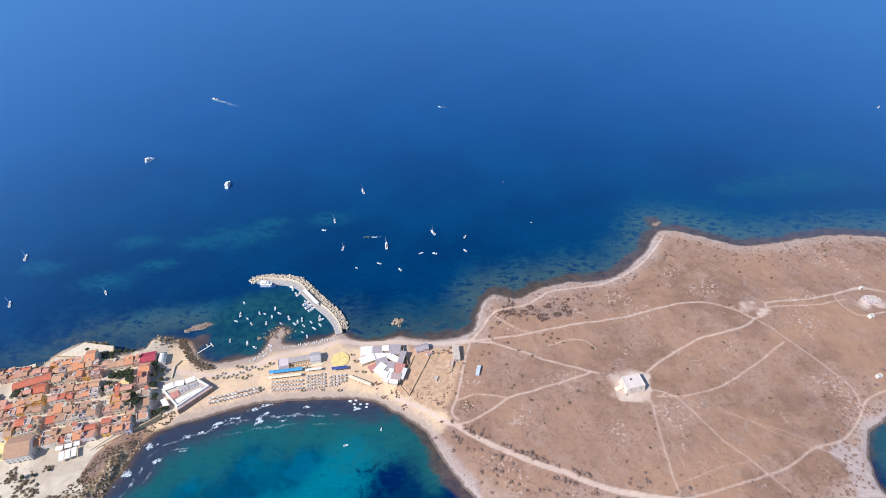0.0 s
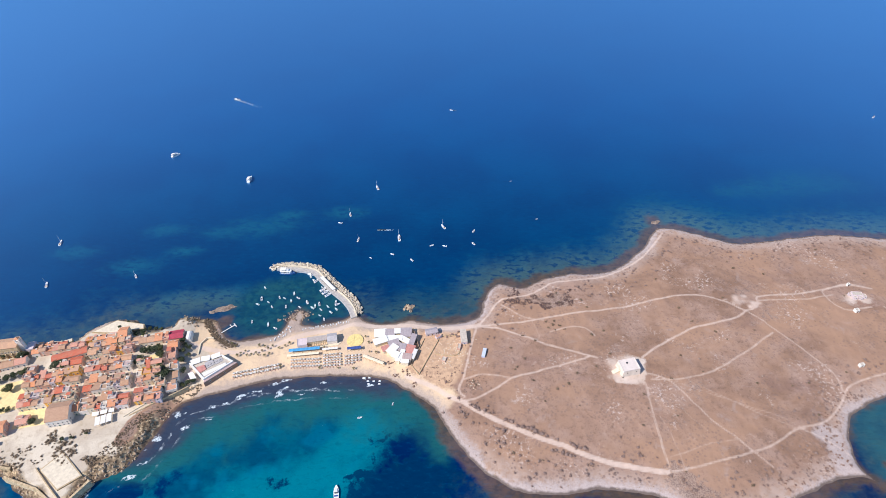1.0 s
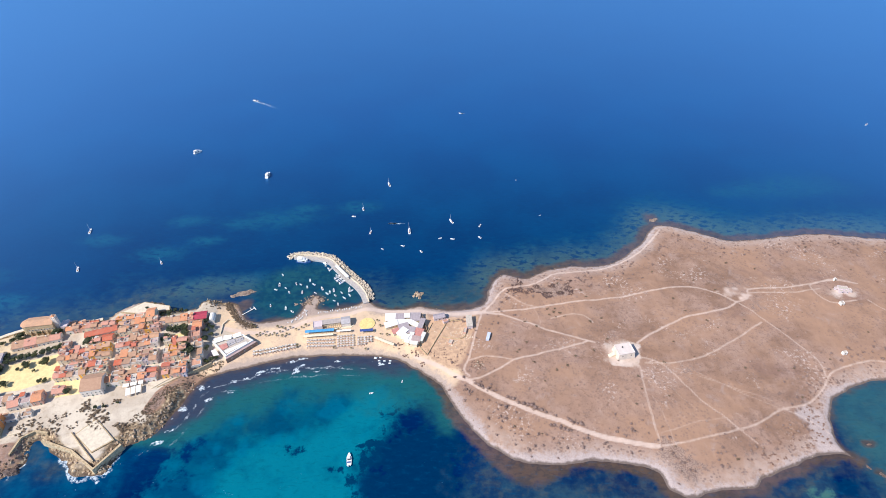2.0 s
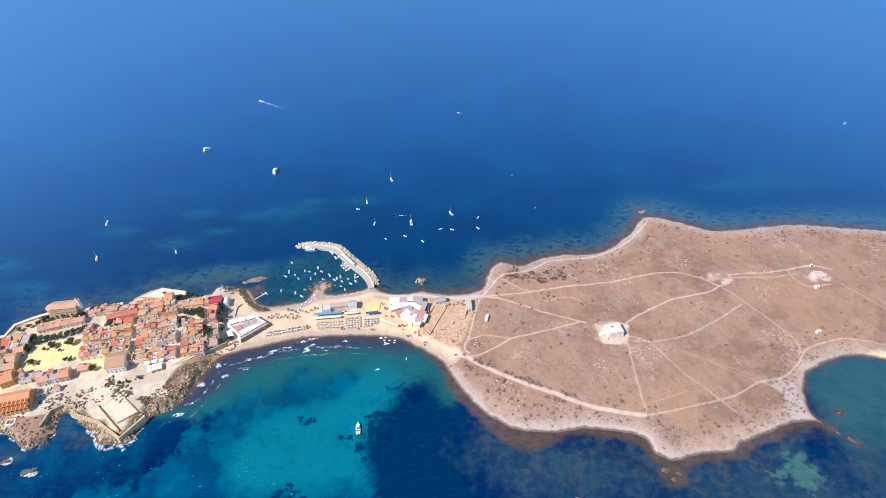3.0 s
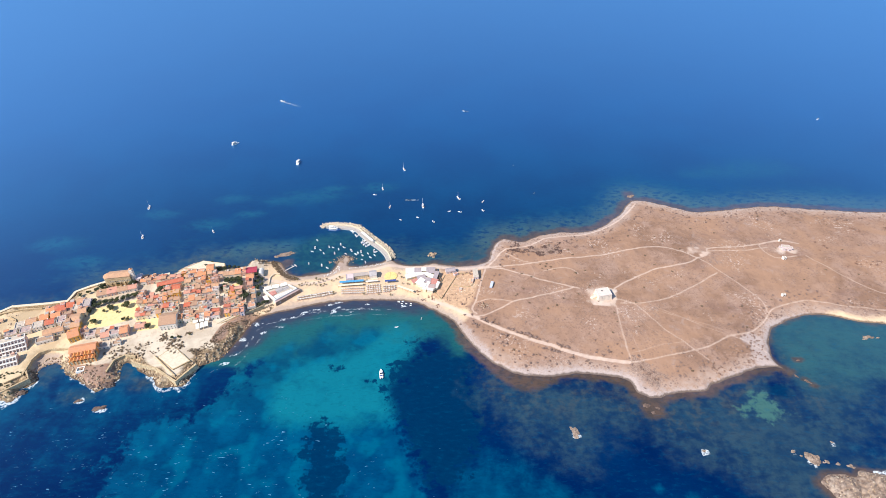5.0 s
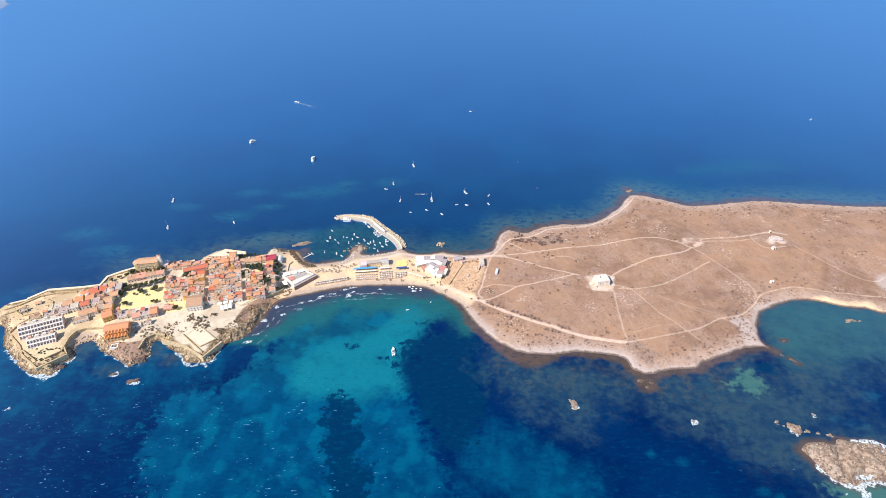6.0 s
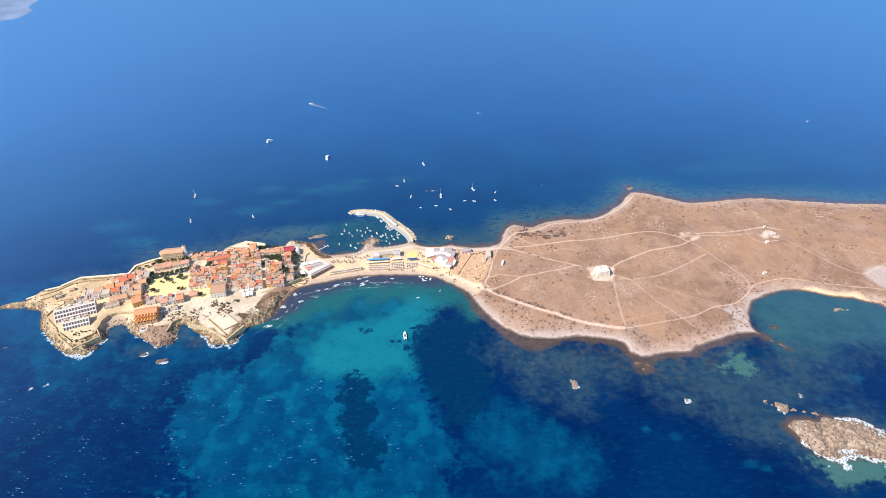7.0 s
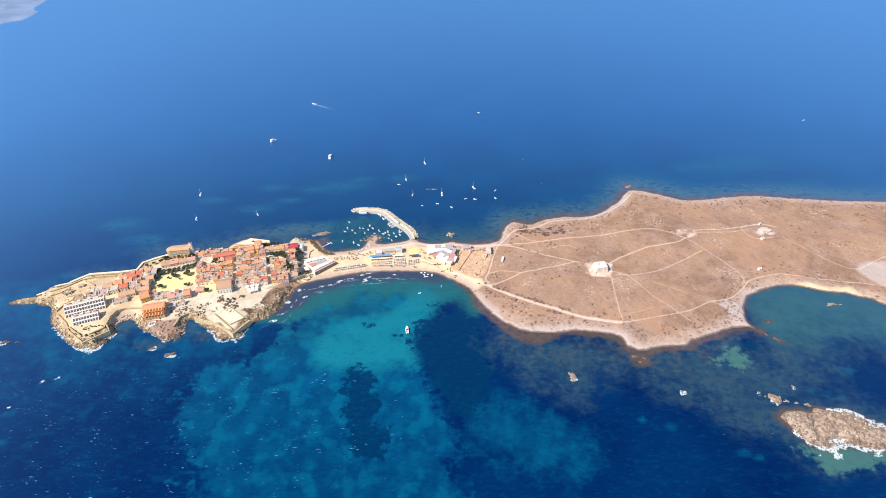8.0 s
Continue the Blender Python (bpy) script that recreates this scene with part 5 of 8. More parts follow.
def gallery_hotel(x, y, turn, w, d, storeys, bays, label):
    """A stepped block: each storey stands back behind a terrace parted by white fins, over glazed doors coloured light
    against the recess's shade.
    """
    root = thing("hotel", at(x, y, turn), label, "hotel", "terraced hotel blocks")
    deep, tall = 2.7, 2.5
    for s in range(storeys):
        y0, z = -d / 2 + s * deep, s * tall
        bm = bmesh.new()
        box(bm, -w / 2, w / 2, y0 + deep * 0.7, d / 2, z - (0.8 if s == 0 else 0), z + tall - 0.2)
        part("wall", bm, WALLS[3], root)
        bm = bmesh.new()
        box(bm, -w / 2 - 0.2, w / 2 + 0.2, y0 + deep * 0.62, d / 2 + 0.2, z + tall - 0.2, z + tall)
        part("slab", bm, WHITE, root)
        bm = bmesh.new()
        box(bm, -w / 2, w / 2, y0 - 0.2, y0, z - (0.8 if s == 0 else 0.0), z + 0.55)
        part("balustrade", bm, WHITE, root)
        for i in range(bays + 1):
            a = -w / 2 + 0.15 + (w - 0.3) * i / bays
            bm = bmesh.new()
            prof = [(y0, 0.0), (y0 + deep * 0.7, 0.0), (y0 + deep * 0.7, tall - 0.2), (y0 + deep * 0.62, tall - 0.2), (y0, 0.9)]
            va, vb = [[bm.verts.new((a + e, py, z + pz)) for py, pz in prof] for e in (-0.13, 0.13)]
            bm.faces.new(va), bm.faces.new(vb[::-1])
            for k in range(5):
                bm.faces.new((va[k - 1], vb[k - 1], vb[k], va[k]))
            bmesh.ops.recalc_face_normals(bm, faces=bm.faces[:])
            part("fin", bm, WHITE, root)
            if i < bays:
                bm = bmesh.new()
                b = (w - 0.3) / bays
                box(bm, a + 0.16, a + b - 0.16, y0 + deep * 0.7 - 0.06, y0 + deep * 0.7, z + 0.05, z + 2.25)
                part("glass_door", bm, SHADED, root)
                bm = bmesh.new()
                box(bm, a + 0.2, a + b - 0.2, y0 + 0.05, y0 + deep * 0.7 - 0.08, z + 0.02, z + 0.08)
                part("terrace_floor", bm, DECKS[3], root)
    bm = bmesh.new()
    z = storeys * tall
    box(bm, -w / 2 + 0.3, w / 2 - 0.3, -d / 2 + storeys * deep, d / 2 - 0.2, z, z + 0.06)
    part("roof", bm, DECKS[2], root)
    for k in range(4):
        bm = bmesh.new()
        a = -w * 0.38 + w * 0.26 * k
        box(bm, a - 1.3, a + 1.3, d / 2 - 2.4, d / 2 - 0.6, z + 0.06, z + 1.6)
        part("roof_hut", bm, WALLS[3] if k % 3 == 0 else WALLS[0], root)
    openings(root, w, d, storeys * tall, rng, "b", 3.0, False)
    return root


gallery_hotel(-385.5, 153, 23, 35, 12.5, 3, 14, "long white hotel block with three terraced window rows and flat roof")
gallery_hotel(-378, 139, 22, 22, 9.5, 2, 9, "smaller white hotel block with two terraced window rows and flat roof")

# the long red-roofed restaurant over the western cove
inn = thing("restaurant", at(-315.5, 150, 14), "long orange-roofed restaurant with stepped arcade terraces", "restaurant")
part("wall", gable_wall(20, 8, 7.2, 1.7), ORANGE, inn)
part("roof", gable_roof(20, 8, 7.2, 1.7, 0.4, 0.25), ROOFS[0], inn)
for k, (y0, z) in enumerate(((-4, 5.0), (-7.2, 3.0))):
    bm = bmesh.new()
    box(bm, -10, 10, y0 - 3.2, y0, -0.8, z - 0.3)
    part("terrace", bm, RAMPART, inn)
    for i in range(8):
        a = -9.6 + 19.2 * i / 7
        bm = bmesh.new()
        box(bm, a - 0.3, a + 0.3, y0 - 3.4, y0 - 2.9, -0.8, z + 1.8)
        part("arcade_pillar", bm, ORANGE, inn)
        if i < 7:
            bm = bmesh.new()
            for xa, xb in ((a + 0.2, a + 1.37), (a + 1.37, a + 2.54)):
                rise = (0.0, 0.9) if xa < a + 1 else (0.9, 0.0)
                solid(bm, [(xa, y0 - 3.5), (xb, y0 - 3.5), (xb, y0 - 0.2), (xa, y0 - 0.2)], z + 1.5, [z + 1.6 + rise[0], z + 1.6 + rise[1], z + 1.9 + rise[1], z + 1.9 + rise[0]])
            part("vault", bm, ORANGE if (i + k) % 3 else ROOFS[0], inn)
openings(inn, 20, 8, 7.2, rng, "fbr")

# the white flat-roofed hall above the beach: a skewed block with a parapet, on a brown terrace wall
hall = thing("beach_hall", at(-173.5, 219.5, 35), "white flat-roofed restaurant hall on a brown terrace above the beach", "restaurant")
HALL = [(-6.6, -9.1), (15.8, -6.3), (11.3, 4.2), (-10.4, 10.4)]


def drawn_in(corners, k):
    """The corners moved towards their middle."""
    cx, cy = sum(x for x, _ in corners) / len(corners), sum(y for _, y in corners) / len(corners)
    return [(cx + (x - cx) * k, cy + (y - cy) * k) for x, y in corners]


bm = bmesh.new()
solid(bm, HALL, -0.8, 3.9)
part("wall", bm, WALLS[0], hall)
inner = drawn_in(HALL, 0.90)
for i in range(4):
    bm = bmesh.new()
    j = (i + 1) % 4
    solid(bm, [HALL[i], HALL[j], inner[j], inner[i]], 3.9, 4.7)
    part("parapet", bm, WHITE, hall)
bm = bmesh.new()
solid(bm, inner, 3.9, 3.98)
part("roof", bm, DECKS[2], hall)
for x0, x1, y0, y1, z, stuff in ((-7.4, -2.0, -2.2, 3.6, 4.5, ROSE), (-1.4, 4.4, -1.2, 4.4, 4.4, GREY), (4.8, 10.2, -1.6, 2.6, 4.3, GREY), (-5.6, 11.0, -6.6, -3.4, 4.25, WHITE)):
    bm = bmesh.new()
    solid(bm, [(x0, y0), (x1, y0 + 0.5), (x1, y1 - 0.8), (x0, y1)], 3.98, [z, z, z + 0.3, z + 0.3])
    part("roof_section", bm, stuff, hall)
for i in range(5):
    bm = bmesh.new()
    box(bm, -0.8 + 2.1 * i, 0.2 + 2.1 * i, 0.1, 1.0, 4.4, 4.95)
    part("vent_box", bm, CONCRETE, hall)
for px, py, pw, pd, pt in ((-6.0, 9.0, 6.4, 4.4, -12), (0.6, 7.2, 6.0, 4.2, -26), (7.4, 5.2, 6.2, 3.8, -10)):
    bm = bmesh.new()
    solid(bm, [(-pw / 2, -pd / 2), (pw / 2, -pd / 2), (pw / 2, pd / 2), (-pw / 2, pd / 2)], 4.85, [5.0, 5.0, 5.4, 5.4])
    part("roof_panel", bm, WHITE, hall).matrix_basis = pose(px, py, 0, 0, 0, pt)
    for a in (-pw / 2 + 0.3, pw / 2 - 0.3):
        bm = bmesh.new()
        box(bm, a - 0.08, a + 0.08, pd / 2 - 0.4, pd / 2 - 0.24, -0.8, 4.86)
        part("panel_post", bm, STEEL, hall).matrix_basis = pose(px, py, 0, 0, 0, pt)
# terrace wall: its brown is darkened to include the shade on this side
bm = bmesh.new()
solid(bm, [(-7.4, -11.2), (17.6, -8.2), (16.2, -6.25), (-6.6, -9.104)], -2.8, 3.3)
part("terrace", bm, plain("shade_brown_render", (0.30, 0.205, 0.155), 0.9, 0.25), hall)
bm = bmesh.new()
solid(bm, [(-7.3, -11.1), (17.5, -8.1), (16.1, -6.3), (-6.6, -9.1)], 3.3, 3.42)
part("terrace_floor", bm, plain("mauve_paving", (0.50, 0.38, 0.37), 0.9, 0.25), hall)
for i in range(4):
    fit_on(WINDOWS[2], "window", hall, -3.0 + 5.2 * i, -10.68 + 0.624 * i, 0.8, 6.85)
bm = bmesh.new()
solid(bm, [(-20, 3), (-10.0, -4), (-10.6, 10.6), (-17, 14)], -0.6, 0.35)
part("forecourt", bm, bpy.data.materials["mauve_paving"], hall)
bm = bmesh.new()
solid(bm, [(-13.8, -2), (-10.0, -4), (-10.4, 3), (-13.8, 4)], 2.9, [3.0, 3.3, 3.3, 3.0])
part("awning", bm, CANVAS, hall)
for a, b in ((-13.6, -1.8), (-13.6, 3.8), (-10.6, -3.4), (-10.8, 2.6)):
    bm = bmesh.new()
    box(bm, a - 0.08, a + 0.08, b - 0.08, b + 0.08, -0.6, 3.0)
    part("awning_post", bm, STEEL, hall)

# the gate building by the eastern edge of the town, with its crimson and white sheets
gate = thing("covered_market", at(-204.5, 247.2, 10), "low market shed with crimson sheet roof beside the town gate", "shed")
part("wall", gable_wall(10, 7.6, 3.6, 0.9), WALLS[3], gate)
part("roof", gable_roof(10, 7.6, 3.6, 0.9, 0.3, 0.15), CRIMSON, gate)
openings(gate, 10, 7.6, 3.6, rng, "fr")
tent = thing("marquee", at(-196.2, 247.2, 8), "white vaulted marquee tent beside the crimson shed", "marquee")
bm = bmesh.new()
arc = [(-2.3, -0.3), (-2.3, 2.2), (-1.7, 3.2), (-0.7, 3.8), (0.7, 3.8), (1.7, 3.2), (2.3, 2.2), (2.3, -0.3)]
a, b = [[bm.verts.new((x, y, z)) for x, z in arc] for y in (-3.8, 3.8)]
bm.faces.new(a), bm.faces.new(b[::-1])
for i in range(8):
    bm.faces.new((a[i - 1], b[i - 1], b[i], a[i]))
bmesh.ops.recalc_face_normals(bm, faces=bm.faces[:])
part("canvas", bm, CANVAS, tent)
for y0 in (-3.8, 0, 3.8):
    bm = bmesh.new()
    box(bm, -2.4, -2.3, y0 - 0.06, y0 + 0.06, -0.3, 2.2)
    part("pole", bm, STEEL, tent)
    bm = bmesh.new()
    box(bm, 2.3, 2.4, y0 - 0.06, y0 + 0.06, -0.3, 2.2)
    part("pole", bm, STEEL, tent)

# awnings on the promenade
for i in range(3):
    x, y = -232.4 + 3.25 * i, 176.6 + 1.3 * i
    root = thing("awning", at(x, y, 20), "white square awning over tables on the promenade", "awning", "promenade awnings")
    bm = bmesh.new()
    solid(bm, [(-1.5, -3.2), (1.5, -3.2), (1.5, 3.2), (-1.5, 3.2)], 2.7, 2.8)
    part("cloth", bm, CANVAS, root)
    for a, b in ((-1.4, -3.1), (1.4, -3.1), (1.4, 3.1), (-1.4, 3.1)):
        bm = bmesh.new()
        box(bm, a - 0.05, a + 0.05, b - 0.05, b + 0.05, -0.4, 2.7)
        part("post", bm, STEEL, root)
for x, y, w in ((-236, 182.0, 4.2), (-231.2, 183.4, 4.2), (-226.6, 184.6, 3.4)):
    root = thing("awning", at(x, y, 12), "small white awning before a house front", "awning", "promenade awnings")
    bm = bmesh.new()
    solid(bm, [(-w / 2, -1.3), (w / 2, -1.3), (w / 2, 1.3), (-w / 2, 1.3)], 2.4, [2.5, 2.5, 3.0, 3.0])
    part("cloth", bm, CANVAS, root)
    for a in (-w / 2 + 0.1, w / 2 - 0.1):
        for b in (-1.2, 1.2):
            bm = bmesh.new()
            box(bm, a - 0.05, a + 0.05, b - 0.05, b + 0.05, -0.4, 2.42)
            part("post", bm, STEEL, root)


# ---- ramparts ----
def wall_along(name, pts, wide, top, label, material=RAMPART, base=-1.0, kind="structure", cap=None):
    """A thick wall along a line, with a level top and a paved walk on it."""
    p = np.array(pts, float)
    t = np.gradient(p, axis=0)
    t /= np.hypot(t[:, 0], t[:, 1])[:, None]
    nrm = np.stack([-t[:, 1], t[:, 0]], 1) * wide / 2
    bm = bmesh.new()
    ring = []
    for (x, y), (nx, ny) in zip(p, nrm):
        ring.append([bm.verts.new(c) for c in ((x - nx * 1.25, y - ny * 1.25, base), (x + nx * 1.25, y + ny * 1.25, base), (x + nx, y + ny, top), (x - nx, y - ny, top))])
    bm.faces.new(ring[0]), bm.faces.new(ring[-1][::-1])
    for a, b in zip(ring, ring[1:]):
        for k in range(4):
            bm.faces.new((a[k], b[k], b[(k + 1) % 4], a[(k + 1) % 4]))
    bmesh.ops.recalc_face_normals(bm, faces=bm.faces[:])
    ob = part(name, bm, material)
    tagged(ob, label, "rampart", kind=kind)
    if cap:
        bm = bmesh.new()
        ring = [[bm.verts.new((x + s * nx * 0.86, y + s * ny * 0.86, z)) for s, z in ((-1, top + 0.02), (1, top + 0.02), (1, top + 0.14), (-1, top + 0.14))] for (x, y), (nx, ny) in zip(p, nrm)]
        bm.faces.new(ring[0]), bm.faces.new(ring[-1][::-1])
        for a, b in zip(ring, ring[1:]):
            for k in range(4):
                bm.faces.new((a[k], b[k], b[(k + 1) % 4], a[(k + 1) % 4]))
        bmesh.ops.recalc_face_normals(bm, faces=bm.faces[:])
        part("wall_walk", bm, cap, ob)
    return ob


wall_along("rampart_north", [(-336, 238), (-350, 231), (-361, 223.5), (-362.5, 211.5), (-378, 208.5), (-395, 206.6), (-409, 205), (-416, 199), (-423, 192.5)], 3.0, 5.2, "long cream stone sea rampart along the town's edge", cap=PALE)
wall_along("rampart_neck", [(-423, 192.5), (-436, 187.5), (-440, 180), (-448, 174)], 2.4, 4.4, "low cream stone sea rampart towards the western point", cap=PALE)
wall_along("rampart_east", [(-300, 243), (-288, 243.5), (-282, 246)], 3.2, 6.2, "pale stone rampart beside the church", cap=PALE)
wall_along("rampart_south", [(-411, 146), (-396, 134), (-388, 124), (-367, 109.5), (-349.5, 124.5), (-356.5, 133), (-358.5, 142), (-355.5, 151), (-348, 155), (-331, 155)], 1.5, 5.6, "star-shaped stone bastion wall round the hotel")
wall_along("rampart_bay", [(-275, 141), (-252, 133.5), (-232, 121), (-221.5, 138)], 1.7, 5.4, "stone bastion wall along the bay front")
wall_along("promenade_wall", [(-218.5, 181), (-213, 186), (-202, 195.5)], 0.7, 5.5, "low pale promenade wall above the bay", WALLS[1])
wall_along("rampart_inlet", [(-291, 131), (-290, 143), (-283, 148), (-274, 146.5)], 1.3, 5.3, "dark stone retaining wall round the rocky inlet")
wall_along("platform_wall", [(-258, 146.5), (-246, 136), (-234, 126)], 0.6, 5.9, "low stone wall beside the bastion platform")
wall_along("garden_wall", [(-186, 233), (-187, 243), (-184, 248), (-179, 248)], 0.7, 2.9, "low pale garden wall by the harbour path", WALLS[1])
# the pool on the cove rocks
pool = thing("plunge_pool", at(-313, 134, 12, 3.6), "small white-walled plunge pool with blue water", "pool")
for x0, x1, y0, y1 in ((-3, 3, -2.4, -1.7), (-3, 3, 1.7, 2.4), (-3, -2.3, -1.7, 1.7), (2.3, 3, -1.7, 1.7)):
    bm = bmesh.new()
    box(bm, x0, x1, y0, y1, -2, 1.4)
    part("wall", bm, WHITE, pool)
bm = bmesh.new()
box(bm, -2.3, 2.3, -1.7, 1.7, -1.5, 0.9)
part("water", bm, plain("pool_water", (0.10, 0.34, 0.52), 0.1, 0.2), pool)
wall_along("rampart_inner", [(-436, 178), (-425, 184), (-412, 196), (-396, 201), (-380, 202)], 1.0, 6.0, "inner tan stone wall of the western ward")
wall_along("rampart_cove", [(-326, 139.5), (-313, 141.5), (-300, 144.5), (-292, 147)], 1.0, 5.4, "low pale wall above the western cove", WALLS[1])

for k, line in enumerate(([(-432, 172), (-424, 176), (-418, 184)], [(-424, 176), (-414, 170), (-406, 173)], [(-404, 192), (-396, 188), (-392, 182)], [(-398, 131), (-389, 128), (-372, 117)], [(-414, 150), (-411, 160), (-402, 172)], [(-366, 120), (-356, 128), (-357, 142)])):
    wall_along("ward_wall", line, 0.9, 6.0, "low ruined stone wall in the western ward")
wall_along("slope_wall", [(-215, 182), (-207, 187.6), (-199.4, 193.4), (-191, 198.2), (-183, 204)], 0.8, 5.2, "low brown retaining wall above the bay slope")
# the square bastion platform
deck = thing("bastion_platform", at(-241.5, 144, 0, 4.4), "raised square platform of pale packed earth with stone edging", "platform")
bm = bmesh.new()
solid(bm, [(-13.5, 1), (3.5, -12), (14.5, -3), (-4.5, 13)], -1.5, 1.1)
part("body", bm, RAMPART, deck)
bm = bmesh.new()
solid(bm, [(-12.6, 0.9), (3.4, -11.2), (13.4, -2.9), (-4.4, 12)], 1.1, 1.2)
part("paving", bm, PALE, deck)
# the paved terrace at the town's northern corner
deck = thing("sea_terrace", at(-248, 258, 0, 3.4), "broad cream paved terrace on the northern sea wall", "terrace")
bm = bmesh.new()
solid(bm, [(-23, -4.8), (-0.2, -6.6), (3, -3.8), (15.5, -2.4), (14, 2.2), (-8.5, 6.6)], -3, 2.4)
part("body", bm, RAMPART, deck)
bm = bmesh.new()
solid(bm, [(-21.6, -4.5), (-0.5, -6.1), (2.8, -3.4), (14.8, -2.0), (13.3, 1.8), (-8.3, 6.0)], 2.4, 2.5)
part("paving", bm, PALE, deck)


# ---- the isthmus ----
def umbrella():
    """A beach umbrella: a ribbed eight-sided canopy with a pale crown, on a pole."""
    root = thing("beach_umbrella", Matrix(), "white and straw beach umbrella in a row on the sand", "umbrella", "beach umbrellas")
    bm = bmesh.new()
    rim = [bm.verts.new((0.98 * math.cos(a * math.pi / 8) * (1.0 if a % 2 == 0 else 0.93), 0.98 * math.sin(a * math.pi / 8) * (1.0 if a % 2 == 0 else 0.93), 1.3 if a % 2 == 0 else 1.35)) for a in range(16)]
    top = bm.verts.new((0, 0, 1.5))
    for i in range(16):
        bm.faces.new((rim[i], rim[(i + 1) % 16], top))
    bmesh.ops.solidify(bm, geom=bm.faces[:], thickness=0.03)
    part("canopy", bm, WHITE, root)
    bm = bmesh.new()
    bmesh.ops.create_cone(bm, cap_ends=True, segments=6, radius1=0.04, radius2=0.04, depth=2.0, matrix=pose(0, 0, 0.6))
    part("pole", bm, WOOD, root)
    return root


def sunbed():
    root = thing("sunbed", Matrix(), "low sunbed with brown mat on the sand", "sunbed", "sunbeds")
    bm = bmesh.new()
    box(bm, -0.3, 0.3, -0.9, 0.35, 0.25, 0.34)
    solid(bm, [(-0.3, 0.35), (0.3, 0.35), (0.3, 0.95), (-0.3, 0.95)], 0.25, [0.34, 0.34, 0.62, 0.62])
    part("mat", bm, MAT, root)
    for x in (-0.25, 0.25):
        bm = bmesh.new()
        box(bm, x - 0.04, x + 0.04, -0.85, -0.75, 0, 0.25)
        part("leg", bm, STEEL, root)
        bm = bmesh.new()
        box(bm, x - 0.04, x + 0.04, 0.7, 0.8, 0, 0.25)
        part("leg", bm, STEEL, root)
    return root


brolly, bed = umbrella(), sunbed()
spots = []
for (ox, oy), (ux, uy), (vx, vy), n, m in (((-117, 226.4), (2.14, 0.06), (0.45, -2.85), 10, 3), ((-94.4, 230), (2.24, 0.18), (0.32, -2.3), 6, 5), ((-78.8, 228.8), (2.4, 0.16), (0.25, -2.1), 5, 4), ((-155.5, 215.6), (2.29, 0.545), (0.7, -2.6), 14, 2)):
    for j in range(m):
        for i in range(n - (2 if (n, j) == (5, 3) else 0)):
            spots.append((ox + ux * i + vx * j, oy + uy * i + vy * j))
srng = random.Random(5)
for k, (x, y) in enumerate(spots):
    x, y, tilt = x + srng.uniform(-0.07, 0.07), y + srng.uniform(-0.07, 0.07), srng.uniform(-3, 3)
    m = pose(x, y, height(x, y), tilt, srng.uniform(-4, 4), srng.uniform(0, 45)) @ Matrix.Diagonal((1.15, 1.15, 1.1, 1) if x < -123 else (0.96, 0.96, 1.0, 1))
    if k == 0:
        brolly.matrix_world = m
    else:
        copy_thing(brolly, m)
    for s in (-0.45,):
        mb = pose(x + s, y - 0.5, height(x + s, y - 0.5), 0, 0, srng.uniform(-8, 8))
        if k == 0 and s < 0:
            bed.matrix_world = mb
        else:
            copy_thing(bed, mb)

long_canopy(-120, 233.2, -98, 235.2, 2.6, 2.7, BLUE, "long bright blue sun canopy on the beach", 8)
long_canopy(-120.4, 228.9, -98, 230.9, 2.0, 2.6, CREAM, "long cream sun canopy on the beach", 8)
long_canopy(-78, 234, -68, 235, 2.4, 2.7, NAVY, "navy blue sun canopy beside the round terrace", 5)
long_canopy(-96, 233.9, -85, 234.9, 1.8, 2.6, CANVAS, "short white sun canopy on the beach", 5)
long_canopy(-66, 228, -51, 220.6, 2.2, 2.6, CREAM, "long cream canopy by the beach path", 7)

# round terrace
ring = thing("round_terrace", at(-73.5, 243, 0), "round straw-yellow dance terrace with low rim and mast", "terrace")
bm = bmesh.new()
bmesh.ops.create_cone(bm, cap_ends=True, segments=40, radius1=6.2, radius2=6.0, depth=1.0, matrix=pose(0, 0, 0))
part("floor", bm, STRAW, ring)
bm = bmesh.new()
bmesh.ops.create_cone(bm, cap_ends=True, segments=6, radius1=0.08, radius2=0.06, depth=5, matrix=pose(0, 0, 2.9))
part("mast", bm, WOOD, ring)

# harbour-side building: a pale wing, a pergola and a vaulted end
dock = thing("harbour_building", at(-99.5, 241.5, 9), "long pale harbour building with dark pergola and grey vaulted end", "building")
part("wing", flat_walls(7, 6.4, 3.4, 0.4), WALLS[4], dock).matrix_basis = pose(-12, 0.6, 0)
bm = bmesh.new()
box(bm, -8.4, 5.2, -0.4, 3.6, -0.8, 3.4)
part("hall", bm, WALLS[1], dock)
bm = bmesh.new()
box(bm, -8.8, 5.6, -0.8, 4.0, 3.4, 3.65)
part("hall_roof", bm, DECKS[1], dock)
for i in range(9):
    a = -8.2 + 1.65 * i
    bm = bmesh.new()
    box(bm, a - 0.12, a + 0.12, -3.4, -3.16, -0.8, 2.8)
    part("pergola_post", bm, WOOD, dock)
    bm = bmesh.new()
    box(bm, a - 0.1, a + 0.1, -3.8, -0.8, 2.8, 3.0)
    part("pergola_beam", bm, WOOD, dock)
part("end_wall", gable_wall(7, 7, 4.0, 1.3), WALLS[0], dock).matrix_basis = pose(9.6, 0.6, 0)
part("end_roof", gable_roof(7, 7, 4.0, 1.3, 0.3, 0.15), GREY, dock).matrix_basis = pose(9.6, 0.6, 0)
bm = bmesh.new()
